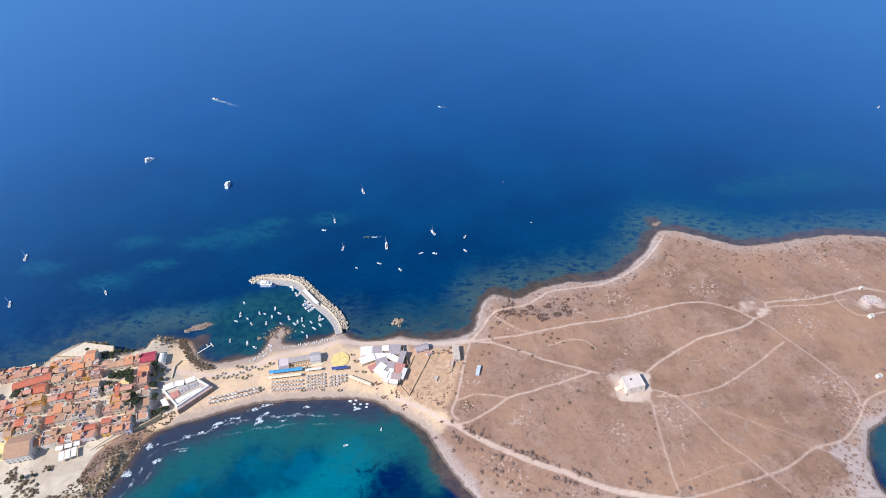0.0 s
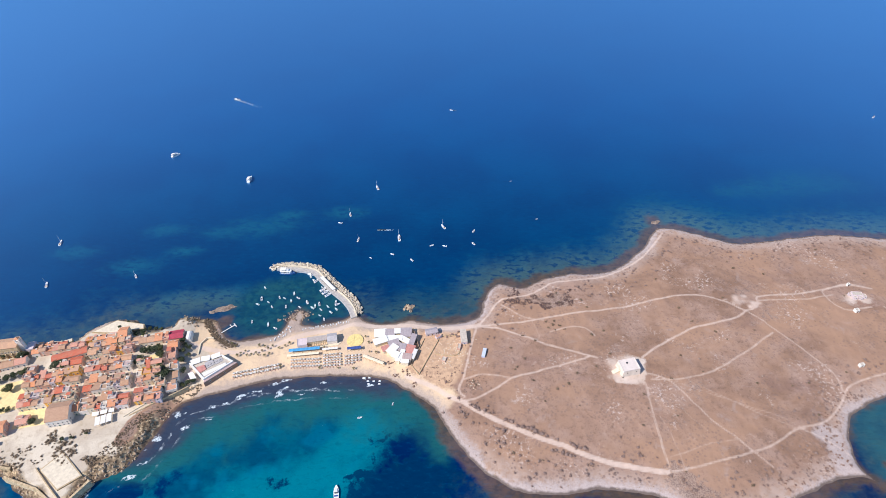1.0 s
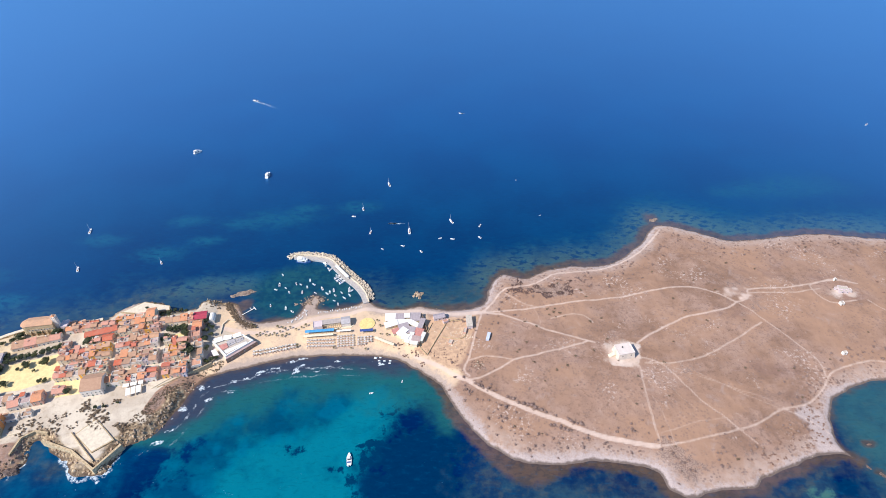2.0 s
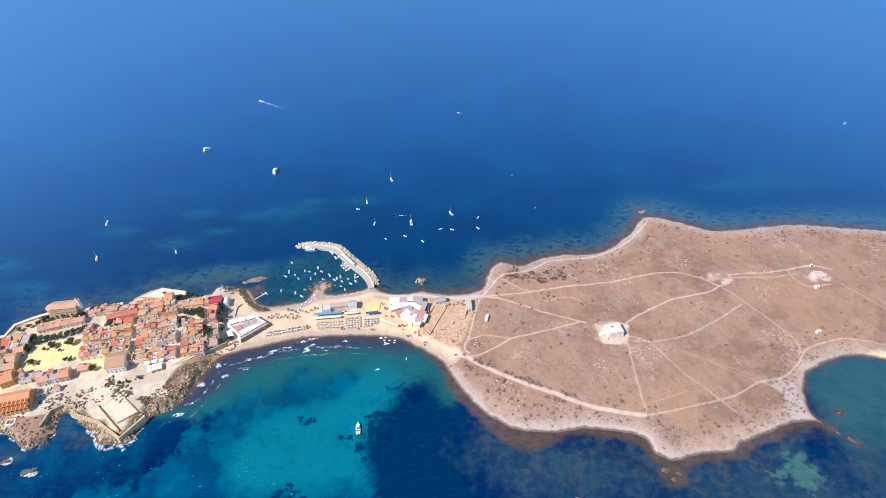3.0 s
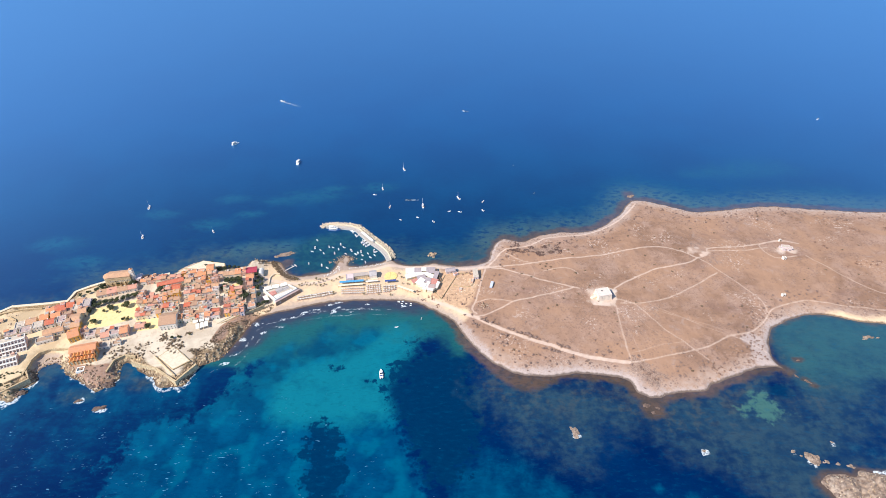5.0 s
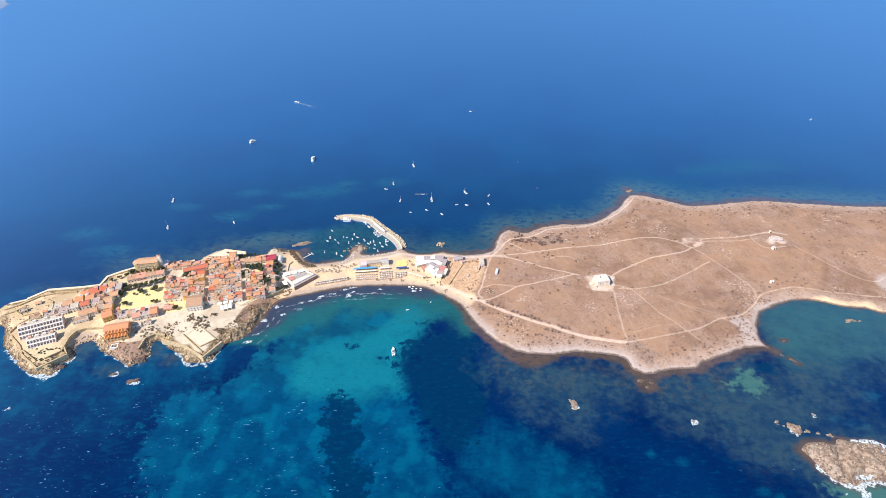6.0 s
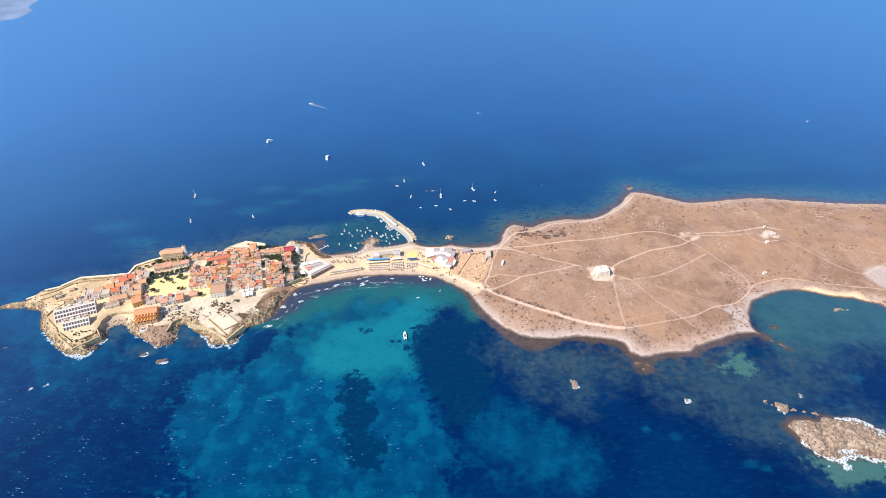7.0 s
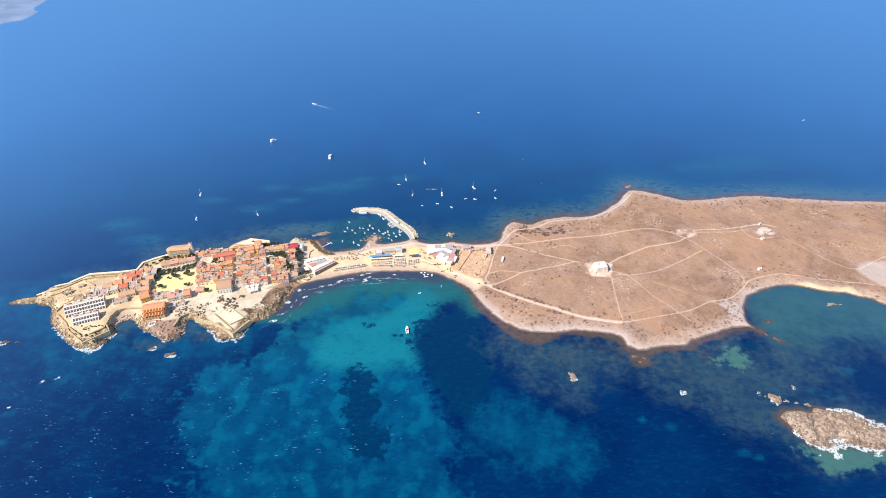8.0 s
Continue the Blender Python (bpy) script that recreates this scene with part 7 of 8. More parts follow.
harbour_spots = [(-153, 301), (-153, 289), (-147, 285), (-143, 280), (-155, 283), (-132, 280), (-128, 294), (-124, 289), (-129, 286), (-121, 279), (-109, 280), (-106, 282), (-99, 279), (-104, 276), (-104, 270), (-100, 266),
                 (-96, 273), (-93, 283), (-92, 276), (-155, 265), (-142, 262), (-136, 258), (-111, 278), (-139, 290), (-135, 289), (-116, 284), (-118, 313.2), (-114, 308), (-106.5, 300), (-103.5, 297), (-101, 294.5)]
fleet(motorboat(4.0, "small weathered open boat moored in the harbour", "harbour boats", HULL_PALE, False), [(x, y, hrng.choice([110, 125, 140, 150, 100]) + hrng.uniform(-12, 12), hrng.uniform(0.65, 1.1)) for x, y in harbour_spots[::2]])
fleet(motorboat(4.5, "small white cabin boat moored in the harbour", "harbour boats"), [(x, y, hrng.choice([110, 125, 140, 150, 100]) + hrng.uniform(-12, 12), hrng.uniform(0.65, 1.1)) for x, y in harbour_spots[1::2]])
dinghy = motorboat(3.0, "small boat drawn up on the harbour beach", "beached boats", None, False)
shore_spots = [(-114 + 33 * k / 18, 256.6 + 6.3 * (k / 18) ** 1.2, 100 + hrng.uniform(-25, 25)) for k in range(19)] + [(-122.6 - 1.2 * k + hrng.uniform(-1.5, 1.5), 257 - 1.6 * k, hrng.uniform(60, 160)) for k in range(6)] + [(-136 + 10.5 * k / 7 + hrng.uniform(-1, 1), 245.5 + 12 * (k / 7) ** 1.5 + hrng.uniform(-1, 1), hrng.uniform(60, 160)) for k in range(8)]
for k, (x, y, turn) in enumerate(shore_spots):
    m = afloat(x + hrng.uniform(-0.5, 0.5), y + hrng.uniform(-0.9, 0.9), turn, height(x, y) + 0.1, 6) @ Matrix.Diagonal((*[hrng.uniform(0.7, 1.15)] * 3, 1))
    if k == 0:
        dinghy.matrix_world = m
    else:
        copy_thing(dinghy, m)
pedalo = thing("pedal_boat", Matrix(), "flat white pedal boat floating at the beach edge", "pedal boat", "pedal boats")
for side in (-0.62, 0.62):
    bm = bmesh.new()
    solid(bm, [(side - 0.34, -1.6), (side + 0.34, -1.6), (side + 0.34, 1.3), (side - 0.34, 1.3)], -0.1, [0.3, 0.3, 0.38, 0.38])
    solid(bm, [(side - 0.34, 1.3), (side + 0.34, 1.3), (side + 0.12, 1.8), (side - 0.12, 1.8)], 0.0, [0.38, 0.38, 0.45, 0.45])
    part("float", bm, HULL, pedalo)
bm = bmesh.new()
box(bm, -0.95, 0.95, -1.2, 1.0, 0.3, 0.42)
part("deck", bm, WHITE, pedalo)
for side in (-0.45, 0.45):
    bm = bmesh.new()
    box(bm, side - 0.32, side + 0.32, -0.9, -0.2, 0.42, 0.62)
    box(bm, side - 0.32, side + 0.32, -1.05, -0.9, 0.42, 1.0)
    part("seat", bm, HULL_PALE, pedalo)
for k, (x, y) in enumerate([(-64, 211), (-62, 208.6), (-60.5, 211.4), (-58, 208.4), (-53, 208.4), (-54, 206.2), (-60.5, 206.2)]):
    m = afloat(x + (k % 2) * 0.8, y, 80 + 12 * (k % 2)) @ Matrix.Diagonal((0.75, 0.75, 0.75, 1))
    if k == 0:
        pedalo.matrix_world = m
    else:
        copy_thing(pedalo, m)


def wake(x, y, turn, length, wide):
    """A fading trail of foam behind a boat, broken into flecks."""
    wr = random.Random(int(length))
    bm = bmesh.new()
    for _ in range(90):
        s = wr.random() ** 1.6
        a, w = s * length, wide * (0.25 + 0.75 * s)
        cx, cy, r = -a, wr.uniform(-w, w), wr.uniform(0.35, 1.0) * (1.1 - s)
        n = 6
        bm.faces.new([bm.verts.new((cx + r * 2.2 * math.cos(i * math.tau / n) * wr.uniform(0.6, 1), cy + r * math.sin(i * math.tau / n) * wr.uniform(0.6, 1), 0.05)) for i in range(n)])
    ob = part("wake", bm, FOAM)
    ob.matrix_world = afloat(x, y, turn)
    return tagged(ob, "white foam wake trailing behind a moving boat", "wake", kind="stuff")


wake(-262, 627, 150, 46, 2.2)
wake(-66, 371, 178, 14, 1.0)
wake(2, 587, 160, 8, 0.6)


# ---- rocks in the sea ----
def reef(x, y, w, d, h, turn=0, label="low brown rock awash off the shore"):
    """A broken reef: a few craggy boulders of uneven size, grown together."""
    r = random.Random(int(abs(x) * 7 + abs(y)))
    root = thing("sea_rock", pose(x, y, 0, 0, 0, turn), label, "rock", "rocks in the sea")
    for k in range(3 + int(w * d / 8)):
        bm = bmesh.new()
        px, py = (0, 0) if k == 0 else (r.uniform(-0.42, 0.42) * w, r.uniform(-0.42, 0.42) * d)
        size = (0.34 if k == 0 else r.uniform(0.12, 0.26))
        off = Vector((r.uniform(0, 50), r.uniform(0, 50), r.uniform(0, 50)))
        made = bmesh.ops.create_icosphere(bm, subdivisions=2, radius=1)["verts"]
        for v in made:
            c = v.co.copy()
            g = 1 + 0.6 * noise.noise(c * 1.2 + off) + 0.35 * noise.noise(c * 2.9 + off)
            v.co = Vector((px + c.x * w * size * g, py + c.y * d * size * g, c.z * h * g * (1 if k == 0 else r.uniform(0.5, 1.0))))
        part("crag", bm, ROCK if y > 260 and x > -60 and x < 0 else ISLE if y > 150 or (x > 0 and y < 90) else WET, root)
    return root


for x, y, w, d, h, turn in ROCKS:
    reef(x, y, w, d, h, turn)
for x, y, w, d, h, turn in ((-129, 266, 3, 4, 1.2, 0), (-124, 270, 5, 4, 1.5, 30), (-118, 273.5, 5, 4, 1.6, 0), (-113, 271, 3, 4, 1.2, 0), (-134, 266, 4, 3, 0.8, 0), (183, 372, 9, 5, 0.5, 20), (127, 99, 7, 4, 0.35, 10), (135, 96.5, 5, 3, 0.3, -20), (131, 92, 4, 3, 0.2, 0), (256, 119.5, 6, 3, 0.3, -40), (250, 124.5, 4, 2, 0.3, -40), (258, 140, 4, 2, 0.2, 0), (237, 52, 5, 3, 0.5, -20), (244, 50.5, 4, 3, 0.5, 10), (251, 49, 5, 3, 0.6, 0), (222, 57, 3, 2, 0.3, 0), (-352, 114, 9, 6, 2.0, 30), (-288, 122, 12, 7, 2.4, 20), (-298, 119.5, 9, 6, 1.8, -10)):
    reef(x, y, w, d, h, turn)

# ---- distant mainland ----
mx, my = np.arange(-2600, -960, 14.0), np.arange(880, 2600, 14.0)
MX, MY = np.meshgrid(mx, my)
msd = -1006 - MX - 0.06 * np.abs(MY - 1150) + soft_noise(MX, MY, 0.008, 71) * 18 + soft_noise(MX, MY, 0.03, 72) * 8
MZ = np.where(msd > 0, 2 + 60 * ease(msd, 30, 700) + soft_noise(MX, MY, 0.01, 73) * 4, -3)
# distance haze is painted in: the land's own colour is turned blue
me, used = sheet("mainland", mx, my, MZ, msd > -30, plain("hazed_mainland", (0.20, 0.30, 0.50), 0.95, 0.3, 0.02, 0, 0))
tagged(new("mainland", me), "mainland shore across the water, coloured blue for haze", "backdrop", kind="structure")


# ---- plants ----
def leaf_crown(seed, lobes, leaves, size):
    """A crown of many small folded leaf clumps spread over uneven lobes."""
    r = random.Random(seed)
    bm = bmesh.new()
    blobs = [(Vector((r.uniform(-1, 1), r.uniform(-1, 1), r.uniform(-0.2, 0.7))) * 0.62, r.uniform(0.38, 0.62)) for _ in range(lobes)]
    for _ in range(leaves):
        c, rad = r.choice(blobs)
        d = Vector((r.gauss(0, 1), r.gauss(0, 1), r.gauss(0, 1))).normalized()
        p = c + d * rad * r.uniform(0.72, 1.05)
        a = d.cross(Vector((r.gauss(0, 1), r.gauss(0, 1), r.gauss(0, 1)))).normalized() * size * r.uniform(0.6, 1.3)
        b = (d.cross(a).normalized() * 0.8 + d * r.uniform(-0.5, 0.5)) * size * r.uniform(0.5, 1.1)
        q = [bm.verts.new(p + v) for v in (-a, b * 0.5 + d * size * 0.3, a, -b * 0.5)]
        bm.faces.new((q[0], q[3], q[1])), bm.faces.new((q[1], q[3], q[2]))
    return bm


def tree(seed, leaf, label):
    root = thing("tree", Matrix(), label, "tree", "village trees")
    r = random.Random(seed)
    bm = bmesh.new()
    bmesh.ops.create_cone(bm, cap_ends=True, segments=7, radius1=0.28, radius2=0.16, depth=2.6, matrix=pose(0, 0, 1.0))
    for k in range(4):
        a = k * 1.6 + r.random()
        bmesh.ops.create_cone(bm, cap_ends=True, segments=5, radius1=0.13, radius2=0.05, depth=2.2, matrix=pose(0.6 * math.cos(a), 0.6 * math.sin(a), 2.9, 35 * math.sin(a + math.pi), 35 * math.cos(a), 0))
    part("trunk", bm, BARK, root)
    bm = leaf_crown(seed, 11, 900, 0.19)
    bm.transform(pose(0, 0, 3.6) @ Matrix.Diagonal((2.6, 2.6, 2.0, 1)))
    part("crown", bm, leaf, root)
    return root


def palm(seed):
    root = thing("palm_tree", Matrix(), "short date palm on the sandy isthmus", "palm tree", "isthmus palms")
    r = random.Random(seed)
    bm = bmesh.new()
    bmesh.ops.create_cone(bm, cap_ends=True, segments=7, radius1=0.24, radius2=0.17, depth=3.6, matrix=pose(0, 0, 1.5))
    part("trunk", bm, BARK, root)
    bm = bmesh.new()
    for k in range(17):
        a, lift = k * 2.4, r.uniform(0.2, 1.0)
        dx, dy = math.cos(a), math.sin(a)
        prev = None
        for i in range(5):
            s = i / 4
            out, z, w = 1.9 * s, 3.3 + lift * s * 1.6 - 1.9 * s * s, 0.26 * (1 - s) + 0.04
            pair = [bm.verts.new((dx * out - dy * w, dy * out + dx * w, z - 0.08)), bm.verts.new((dx * out, dy * out, z)), bm.verts.new((dx * out + dy * w, dy * out - dx * w, z - 0.08))]
            if prev:
                bm.faces.new((prev[0], pair[0], pair[1], prev[1])), bm.faces.new((prev[1], pair[1], pair[2], prev[2]))
            prev = pair
    part("crown", bm, PALM, root)
    return root


trng = random.Random(3)
kinds = [tree(1, PINE, "dark green broad-crowned tree in the village"), tree(2, LEAF, "leafy green tree in the village square"), tree(3, PINE, "dense dark pine among the houses")]
tree_spots = [(-333, 203, 1.0), (-329, 205.4, 1.0), (-325, 207, 1.05), (-320.5, 208.4, 1.0), (-316, 210, 1.05), (-311.5, 212, 1.0), (-307, 214, 1.05), (-303, 216, 1.0), (-300, 218, 1.0), (-335, 197, 1.1), (-305, 203, 1.25), (-316, 199, 0.9), (-324, 183, 1.0), (-327, 185, 0.7), (-322, 197, 0.6),
              (-300, 186.5, 0.8), (-297, 187.5, 0.7), (-275.5, 177.6, 1.0), (-282, 221, 1.2), (-277, 222, 1.1), (-223, 233, 1.2), (-218, 234, 1.2), (-213, 236, 1.1), (-211, 230, 1.1), (-224, 227, 1.0), (-208, 222, 0.9), (-205, 216.5, 1.3), (-201, 214, 1.2), (-206, 212, 1.1),
              (-199, 243, 0.9), (-193, 238, 0.7), (-192, 231, 0.75), (-195, 226, 0.9), (-353, 217, 0.8), (-347, 221, 0.8), (-341, 224, 0.9), (-336, 229, 0.9), (-314, 227.5, 0.7), (-309, 233, 0.8), (-304, 236, 1.0), (-298, 238, 0.9), (-334, 196, 0.6), (-310, 196, 0.5), (-247, 263, 0.5), (-240, 260.5, 0.6), (-252, 258, 0.5),
              (-233, 256, 0.7), (-229, 257, 0.7), (-225, 257.5, 0.7), (-221, 257, 0.6), (-250, 165, 0.6), (-245, 166, 0.5), (-237, 169, 0.4)]
tree_spots += [(-215, 235.5, 1.1), (-220, 234.5, 1.0), (-209.5, 229, 1.1), (-225, 224, 0.9), (-202, 211.5, 1.3), (-196.5, 234, 0.85), (-194, 226, 0.85), (-191, 217.5, 0.9), (-197.5, 216, 0.9), (-205, 208.5, 0.9), (-185, 208, 0.9), (-188, 206, 0.8), (-182, 210, 0.8), (-196, 239, 0.8),
               (-337, 205, 1.0), (-336, 209, 0.9), (-337, 226, 1.3), (-333, 224, 1.0), (-324, 232, 1.0), (-311, 231, 1.3), (-320, 235, 1.0), (-280, 224, 1.4), (-318, 201, 1.0), (-304, 203, 1.2), (-236.5, 250.5, 0.75), (-232, 252, 0.8), (-230, 249.5, 0.6)]
done = set()
for k, (x, y, s) in enumerate(tree_spots):
    src = k % 3
    m = pose(x, y, height(x, y), 0, 0, trng.uniform(0, 360)) @ Matrix.Diagonal((s * 0.95, s * 0.9, s * 0.8, 1))
    if src in done:
        ob = copy_thing(kinds[src], m)
        ob.matrix_world = m
    else:
        kinds[src].matrix_world = m
        done.add(src)
date = palm(5)
palm_spots = [(-157, 231), (-155, 233), (-152, 235), (-150, 231), (-147, 232), (-144, 233), (-142, 231), (-140, 235), (-137, 230), (-134, 232), (-133, 239), (-139, 239), (-143, 240), (-136, 237), (-124, 239), (-121, 241), (-128, 237), (-95, 236.4), (-83, 219), (-72, 218), (-96, 219), (-124, 221), (-63, 240), (-62, 232), (-57, 231), (-66, 246), (-161, 240), (-164, 243)]
for k, (x, y) in enumerate(palm_spots):
    s = trng.uniform(0.5, 0.8)
    m = pose(x, y, height(x, y), 0, 0, trng.uniform(0, 360)) @ Matrix.Diagonal((s, s, s, 1))
    if k:
        copy_thing(date, m).matrix_world = m
    else:
        date.matrix_world = m


def scatter(name, places, leaf, label, low, high):
    """Small bushes of leafy clumps, joined into one."""
    r = random.Random(len(places))
    forms = []
    for k in range(6):
        b = leaf_crown(50 + k, 6, 70, 0.24)
        for v in bmesh.ops.create_icosphere(b, subdivisions=1, radius=0.6)["verts"]:
            v.co *= 1 + 0.5 * noise.noise(v.co * 1.6 + Vector((k * 4.1, 0, 0)))
            v.co.z = v.co.z * 0.75 + 0.12
        forms.append(([v.co.copy() for v in b.verts], [[v.index for v in f.verts] for f in b.faces] if b.verts.index_update() is None else []))
        b.free()
    verts, faces = [], []
    for x, y in places:
        cs, fs = r.choice(forms)
        s, a = r.uniform(low, high), r.uniform(0, math.tau)
        ca, sa, z, o = math.cos(a) * s, math.sin(a) * s, height(x, y), len(verts)
        verts += [(x + c.x * ca - c.y * sa, y + c.x * sa + c.y * ca, z + (c.z + 0.45) * s * 0.62) for c in cs]
        faces += [[i + o for i in f] for f in fs]
    me = bpy.data.meshes.new(name)
    me.from_pydata(verts, [], faces)
    ob = piece(name, me, leaf)
    return tagged(ob, label, "bushes", kind="stuff")


prng = random.Random(14)


def sprinkle(n, x0, x1, y0, y1, want):
    out = []
    while len(out) < n:
        x, y = prng.uniform(x0, x1), prng.uniform(y0, y1)
        i, j = int(np.clip((x - gx[0]) / CELL, 0, len(gx) - 1)), int(np.clip((y - gy[0]) / CELL, 0, len(gy) - 1))
        if INLAND[j, i] > 1.5 and path_field[j, i] < 0.35 and want(x, y, INLAND[j, i], scrub_field[j, i]):
            out.append((x, y))
    return out


scatter("coastal_scrub", sprinkle(620, -10, 560, 100, 370, lambda x, y, d, s: prng.random() < 0.9 * math.exp(-((d - 17) / 10) ** 2)), MAUVE, "low mauve-brown coastal scrub behind the shore", 0.6, 1.6)
scatter("plain_scrub", sprinkle(170, 0, 560, 100, 370, lambda x, y, d, s: prng.random() < 0.05 + 1.3 * max(0, s - 0.25)), SCRUB, "sparse dry scrub on the plain", 0.4, 1.1)
scatter("dark_bushes", sprinkle(80, 10, 460, 110, 350, lambda x, y, d, s: d > 12), HEATH, "scattered dark olive bushes on the dry plain", 0.5, 1.4)
LONE = [(101, 270), (69, 250), (73, 248), (80, 247.5), (72, 252.5), (77, 251.5), (68, 256), (99, 242), (108, 245.5), (108, 224), (174.5, 252.5), (188, 242), (157.5, 221.5), (145, 203), (123, 191), (40, 213), (57, 238), (49, 243), (168.6, 266), (39, 232)]
scatter("lone_bushes", [(x + prng.uniform(-0.9, 0.9), y + prng.uniform(-0.6, 0.6)) for x, y in LONE for _ in range(3)], HEATH, "small dark bushes standing alone on the dry plain", 0.6, 1.1)
scatter("loop_scrub", [(12 + prng.gauss(0, 4.6), 203.5 + prng.gauss(0, 3.4)) for _ in range(120)], RUINED, "small mauve-brown scrub inside the path loop", 0.18, 0.5)
scatter("waste_scrub", [(px + prng.gauss(0, 2.4), py + prng.gauss(0, 2.0)) for px, py in ((-21, 212), (-12, 209), (-6, 206), (-24, 216), (0, 215), (-16, 216)) for _ in range(14)], RUINED, "dry dark scrub on the edge of the waste ground", 0.2, 0.6)
scatter("track_bushes", [(1 + 78 * k / 40 + prng.uniform(-1, 1), 188 - 40 * (k / 40) ** 0.85 + prng.choice([-4.2, 4.0, 4.6]) + prng.uniform(-0.8, 0.8)) for k in range(41)], MAUVE, "round mauve-brown bushes along the dirt track", 1.2, 2.3)
scatter("ruin_scrub", [p for p in sprinkle(420, 36, 92, 266, 294, lambda x, y, d, s: s > 0.42 and float(soft_noise(np.array(x), np.array(y), 0.22, 62)) > -0.05)], RUINED, "mauve-brown scrub over old ruins by the shore", 0.35, 1.0)
scatter("grove_scrub", [(px + prng.gauss(0, 4), py + prng.gauss(0, 3)) for px, py in ((390, 303), (423, 305), (383, 253), (365, 248), (345, 277), (425, 294)) for _ in range(6)], BRUSH, "dark low bushes in loose groups on the plain", 0.8, 1.5)
scatter("beach_scrub", [(px + prng.gauss(0, 1.6), py + prng.gauss(0, 1.0)) for px, py in ((-45, 221.5), (-34, 212.5), (-41, 212), (-29, 204), (-37, 216)) for _ in range(6)], BRUSH, "dry brown bushes at the top of the beach", 0.5, 1.0)
scatter("cape_scrub", sprinkle(110, 186, 262, 122, 190, lambda x, y, d, s: 5 < d < 17), BRUSH, "mauve-brown scrub on the low sandy cape", 0.4, 1.0)
scatter("bay_scrub", [p for p in sprinkle(560, -224, -176, 140, 208, lambda x, y, d, s: 3 < d < (19 if y < 184 else 11) and prng.random() < 0.55 + float(soft_noise(np.array(x), np.array(y), 0.2, 61)) * 0.6)], HEATH, "dark brown scrub on the slope above the bay", 0.3, 0.85)
scatter("cove_scrub", [p for p in sprinkle(90, -332, -268, 118, 166, lambda x, y, d, s: 4 < d < 15 and y < 165)], HEATH, "olive scrub on the cove rocks", 0.6, 1.3)
gate_line = spline([(-190, 267), (-184, 259), (-180, 252), (-173, 246), (-167, 242.5), (-162, 242)], 1.0)
scatter("gate_scrub", [(x + prng.gauss(0, 1.3), y + prng.gauss(0, 1.3)) for x, y in gate_line for _ in range(8)] + sprinkle(40, -206, -186, 258, 270, lambda x, y, d, s: d > 2), HEATH, "dark scrub by the harbour cove", 0.5, 1.1)
scatter("platform_scrub", [p for p in sprinkle(50, -262, -236, 148, 172, lambda x, y, d, s: abs((x + 252) * 0.77 + (y - 160) * 0.64) < 3.2 or prng.random() < 0.06)] + [(px + prng.gauss(0, 1.6), py + prng.gauss(0, 1.3)) for px, py in ((-240, 155), (-247, 163), (-249, 159), (-229, 152), (-224, 151), (-238, 170.5), (-242, 158), (-227, 149)) for _ in range(9)], HEATH, "dark scrub beside the bastion platform", 0.6, 1.5)
scatter("promenade_scrub", [p for p in sprinkle(70, -302, -256, 146, 168, lambda x, y, d, s: abs((y - 152) - (x + 290) * 0.34) < 2.2 or abs((y - 147) - (x + 280) * 0.2) < 1.6)], HEATH, "olive scrub along the promenade banks", 0.5, 1.1)
spit = bmesh.new()
for k in range(70):
    a, r_ = prng.uniform(0, math.tau), prng.random() ** 0.5
    x, y = -120 + 9 * r_ * math.cos(a) + (2 if k % 2 else -3), 270 + 6.5 * r_ * math.sin(a)
    if abs(x + 119) < 1.6 and y < 272:
        continue
    size = prng.uniform(0.4, 1.0)
    b2 = bmesh.new()
    b2.from_mesh(BOULDERS[k % 5])
    b2.transform(pose(x, y, max(height(x, y), -0.2) + 0.2, *(prng.uniform(0, 360) for _ in range(3))) @ Matrix.Diagonal((size, size, size, 1)))
    tmp = bpy.data.meshes.new("tmp")
    b2.to_mesh(tmp), b2.free()
    spit.from_mesh(tmp)
    bpy.data.meshes.remove(tmp)
tagged(part("spit_boulders", spit, ROCK), "brown boulders piled on the harbour spit", "boulders", kind="stuff")


def stones(name, places, label, low, high, material):
    """Loose stones, joined into one."""
    bm = bmesh.new()
    for k, (x, y, z) in enumerate(places):
        size = prng.uniform(low, high)
        b2 = bmesh.new()
        b2.from_mesh(BOULDERS[k % 5])
        b2.transform(pose(x, y, z, *(prng.uniform(0, 360) for _ in range(3))) @ Matrix.Diagonal((size, size, size * 0.8, 1)))
        tmp = bpy.data.meshes.new("tmp")
        b2.to_mesh(tmp), b2.free()
        bm.from_mesh(tmp)
        bpy.data.meshes.remove(tmp)
    return tagged(part(name, bm, material), label, "stones", kind="stuff")


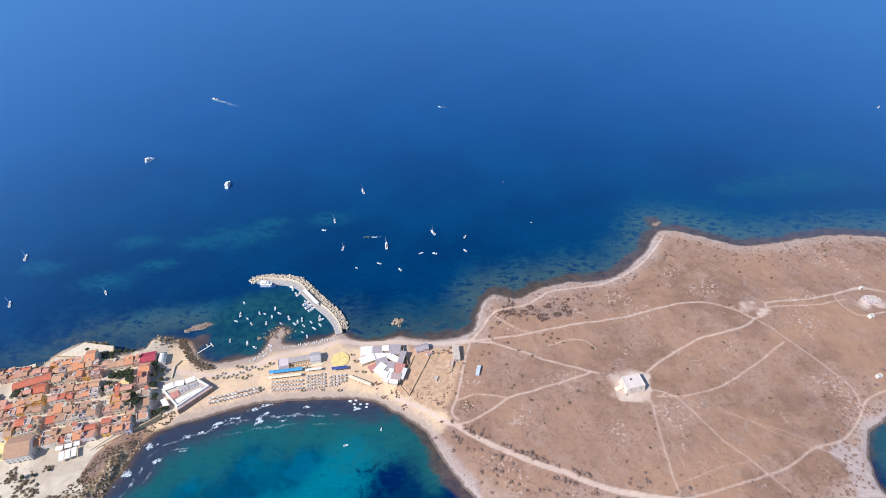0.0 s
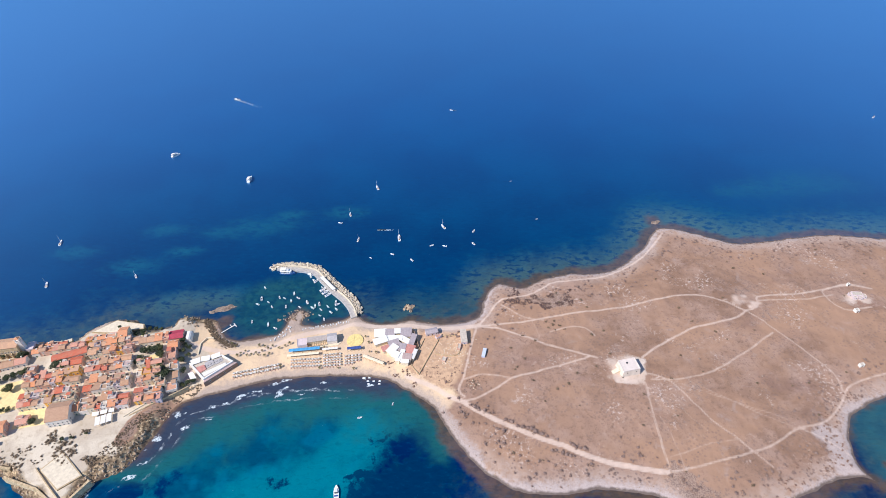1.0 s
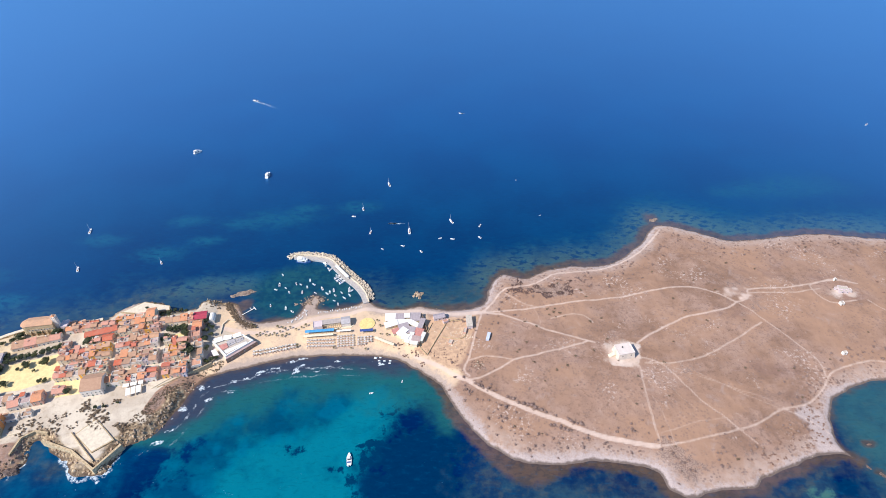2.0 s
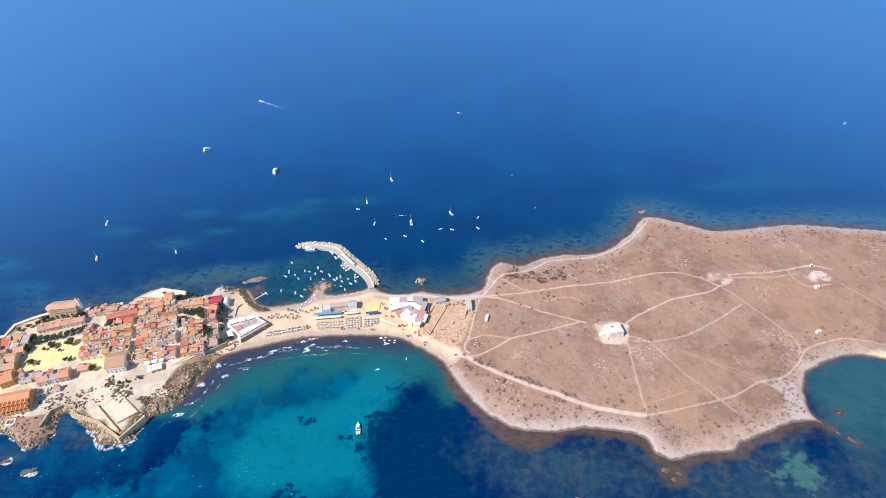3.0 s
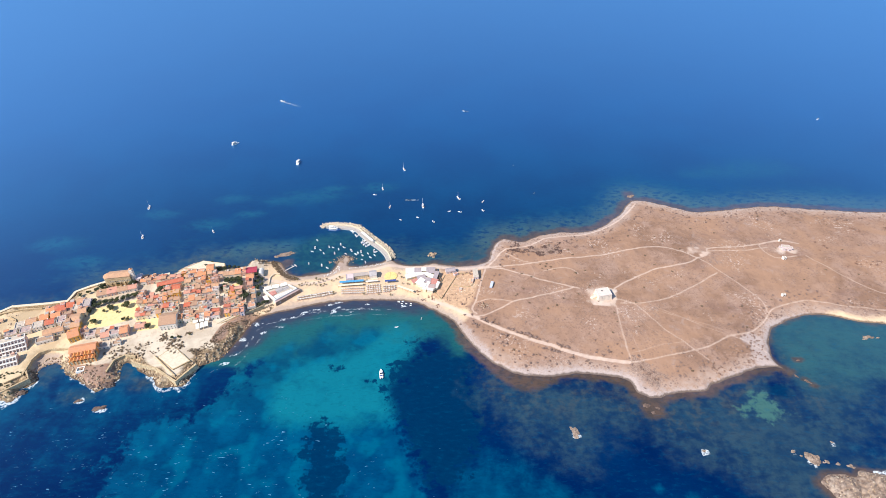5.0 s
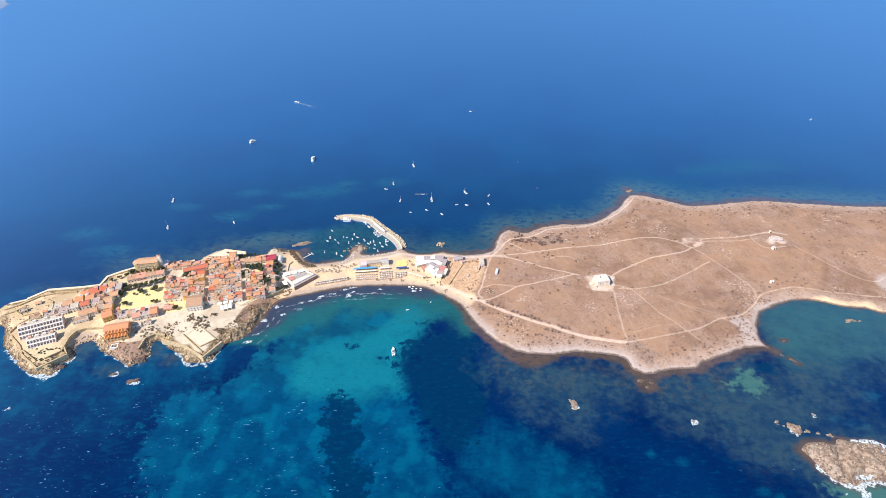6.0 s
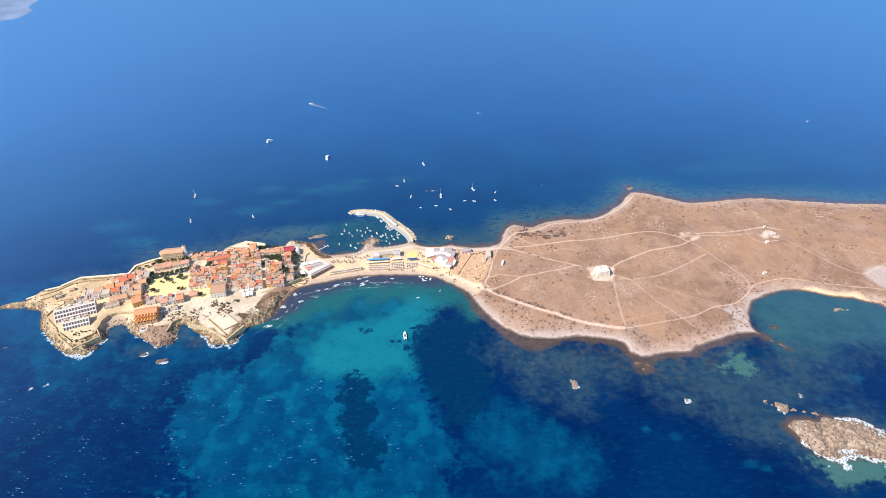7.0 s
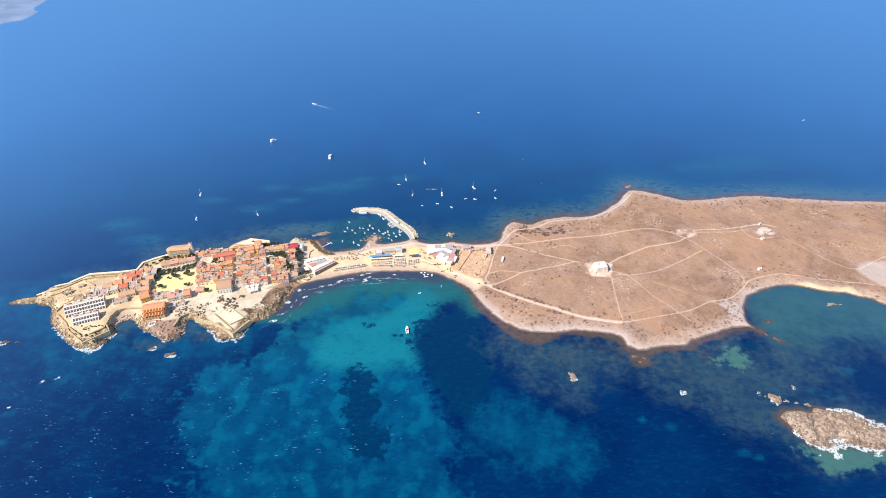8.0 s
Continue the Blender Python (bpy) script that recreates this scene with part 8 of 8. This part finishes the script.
crags = []
while len(crags) < 900:
    i, j = prng.randrange(len(ix)), prng.randrange(len(iy))
    if ISD[j, i] > 1.2:
        crags.append((ix[i], iy[j], IZ[j, i] - 0.1))
stones("islet_pale_stones", crags[:70], "pale weathered stones on top of the islet", 0.3, 0.9, ARMOUR)
stones("islet_stones", crags[70:480], "tan broken stones strewn over the islet", 0.25, 0.8, ROCK)
stones("islet_crags", crags[480:], "dark craggy stones of the islet", 0.4, 1.1, ISLE)
foot = []
while len(foot) < 330:
    i, j = prng.randrange(len(ix)), prng.randrange(len(iy))
    if 0.3 < ISD[j, i] < 4.5 and iy[j] < 46 - 0.16 * (ix[i] - 218):
        foot.append((ix[i], iy[j], IZ[j, i] - 0.15))
stones("islet_wet_stones", foot, "dark wet stones round the islet's foot", 0.5, 1.3, WET)
stones("rubble", [(x, y, height(x, y)) for x, y in [(prng.gauss(-4, 9), prng.gauss(234, 8)) for _ in range(120)] + [(px + prng.gauss(0, 2.2), py + prng.gauss(0, 2)) for px, py in ((-8, 221.5), (-7, 224.5), (1.6, 233.7), (2.5, 230), (12, 202)) for _ in range(34)]], "pale rubble strewn over the waste ground", 0.15, 0.55, ARMOUR)
rough_shore = []
while len(rough_shore) < 700:
    x, y = prng.uniform(-440, -200), prng.uniform(102, 200)
    d = inland_at(x, y)
    if 0.4 < d < 7:
        rough_shore.append((x, y, height(x, y)))
stones("shore_boulders", rough_shore, "tan boulders along the foot of the ramparts", 0.3, 1.3, ROCK)
stones("north_boulders", [(x, y, height(x, y)) for x, y in ((prng.uniform(-460, -190), prng.uniform(180, 275)) for _ in range(9000)) if 0.3 < inland_at(x, y) < 4][:420], "tan boulders below the northern sea wall", 0.25, 0.9, ROCK)
edge_ = [(x, y, height(x, y)) for x, y in ((prng.uniform(-20, 420), prng.uniform(104, 366)) for _ in range(16000)) if 0.5 < inland_at(x, y) < 4.5][:700]
stones("shore_stones", edge_, "grey-brown stones along the low eastern shore", 0.12, 0.4, ROCK)
scatter("bastion_scrub", [p for p in sprinkle(60, -388, -352, 110, 132, lambda x, y, d, s: d > 5)], PINE, "dark scrub inside the bastion point", 0.6, 1.3)
scatter("ward_scrub", [p for p in sprinkle(70, -446, -392, 160, 204, lambda x, y, d, s: d > 5)], SCRUB, "dry scrub in the western ward", 0.4, 1.0)
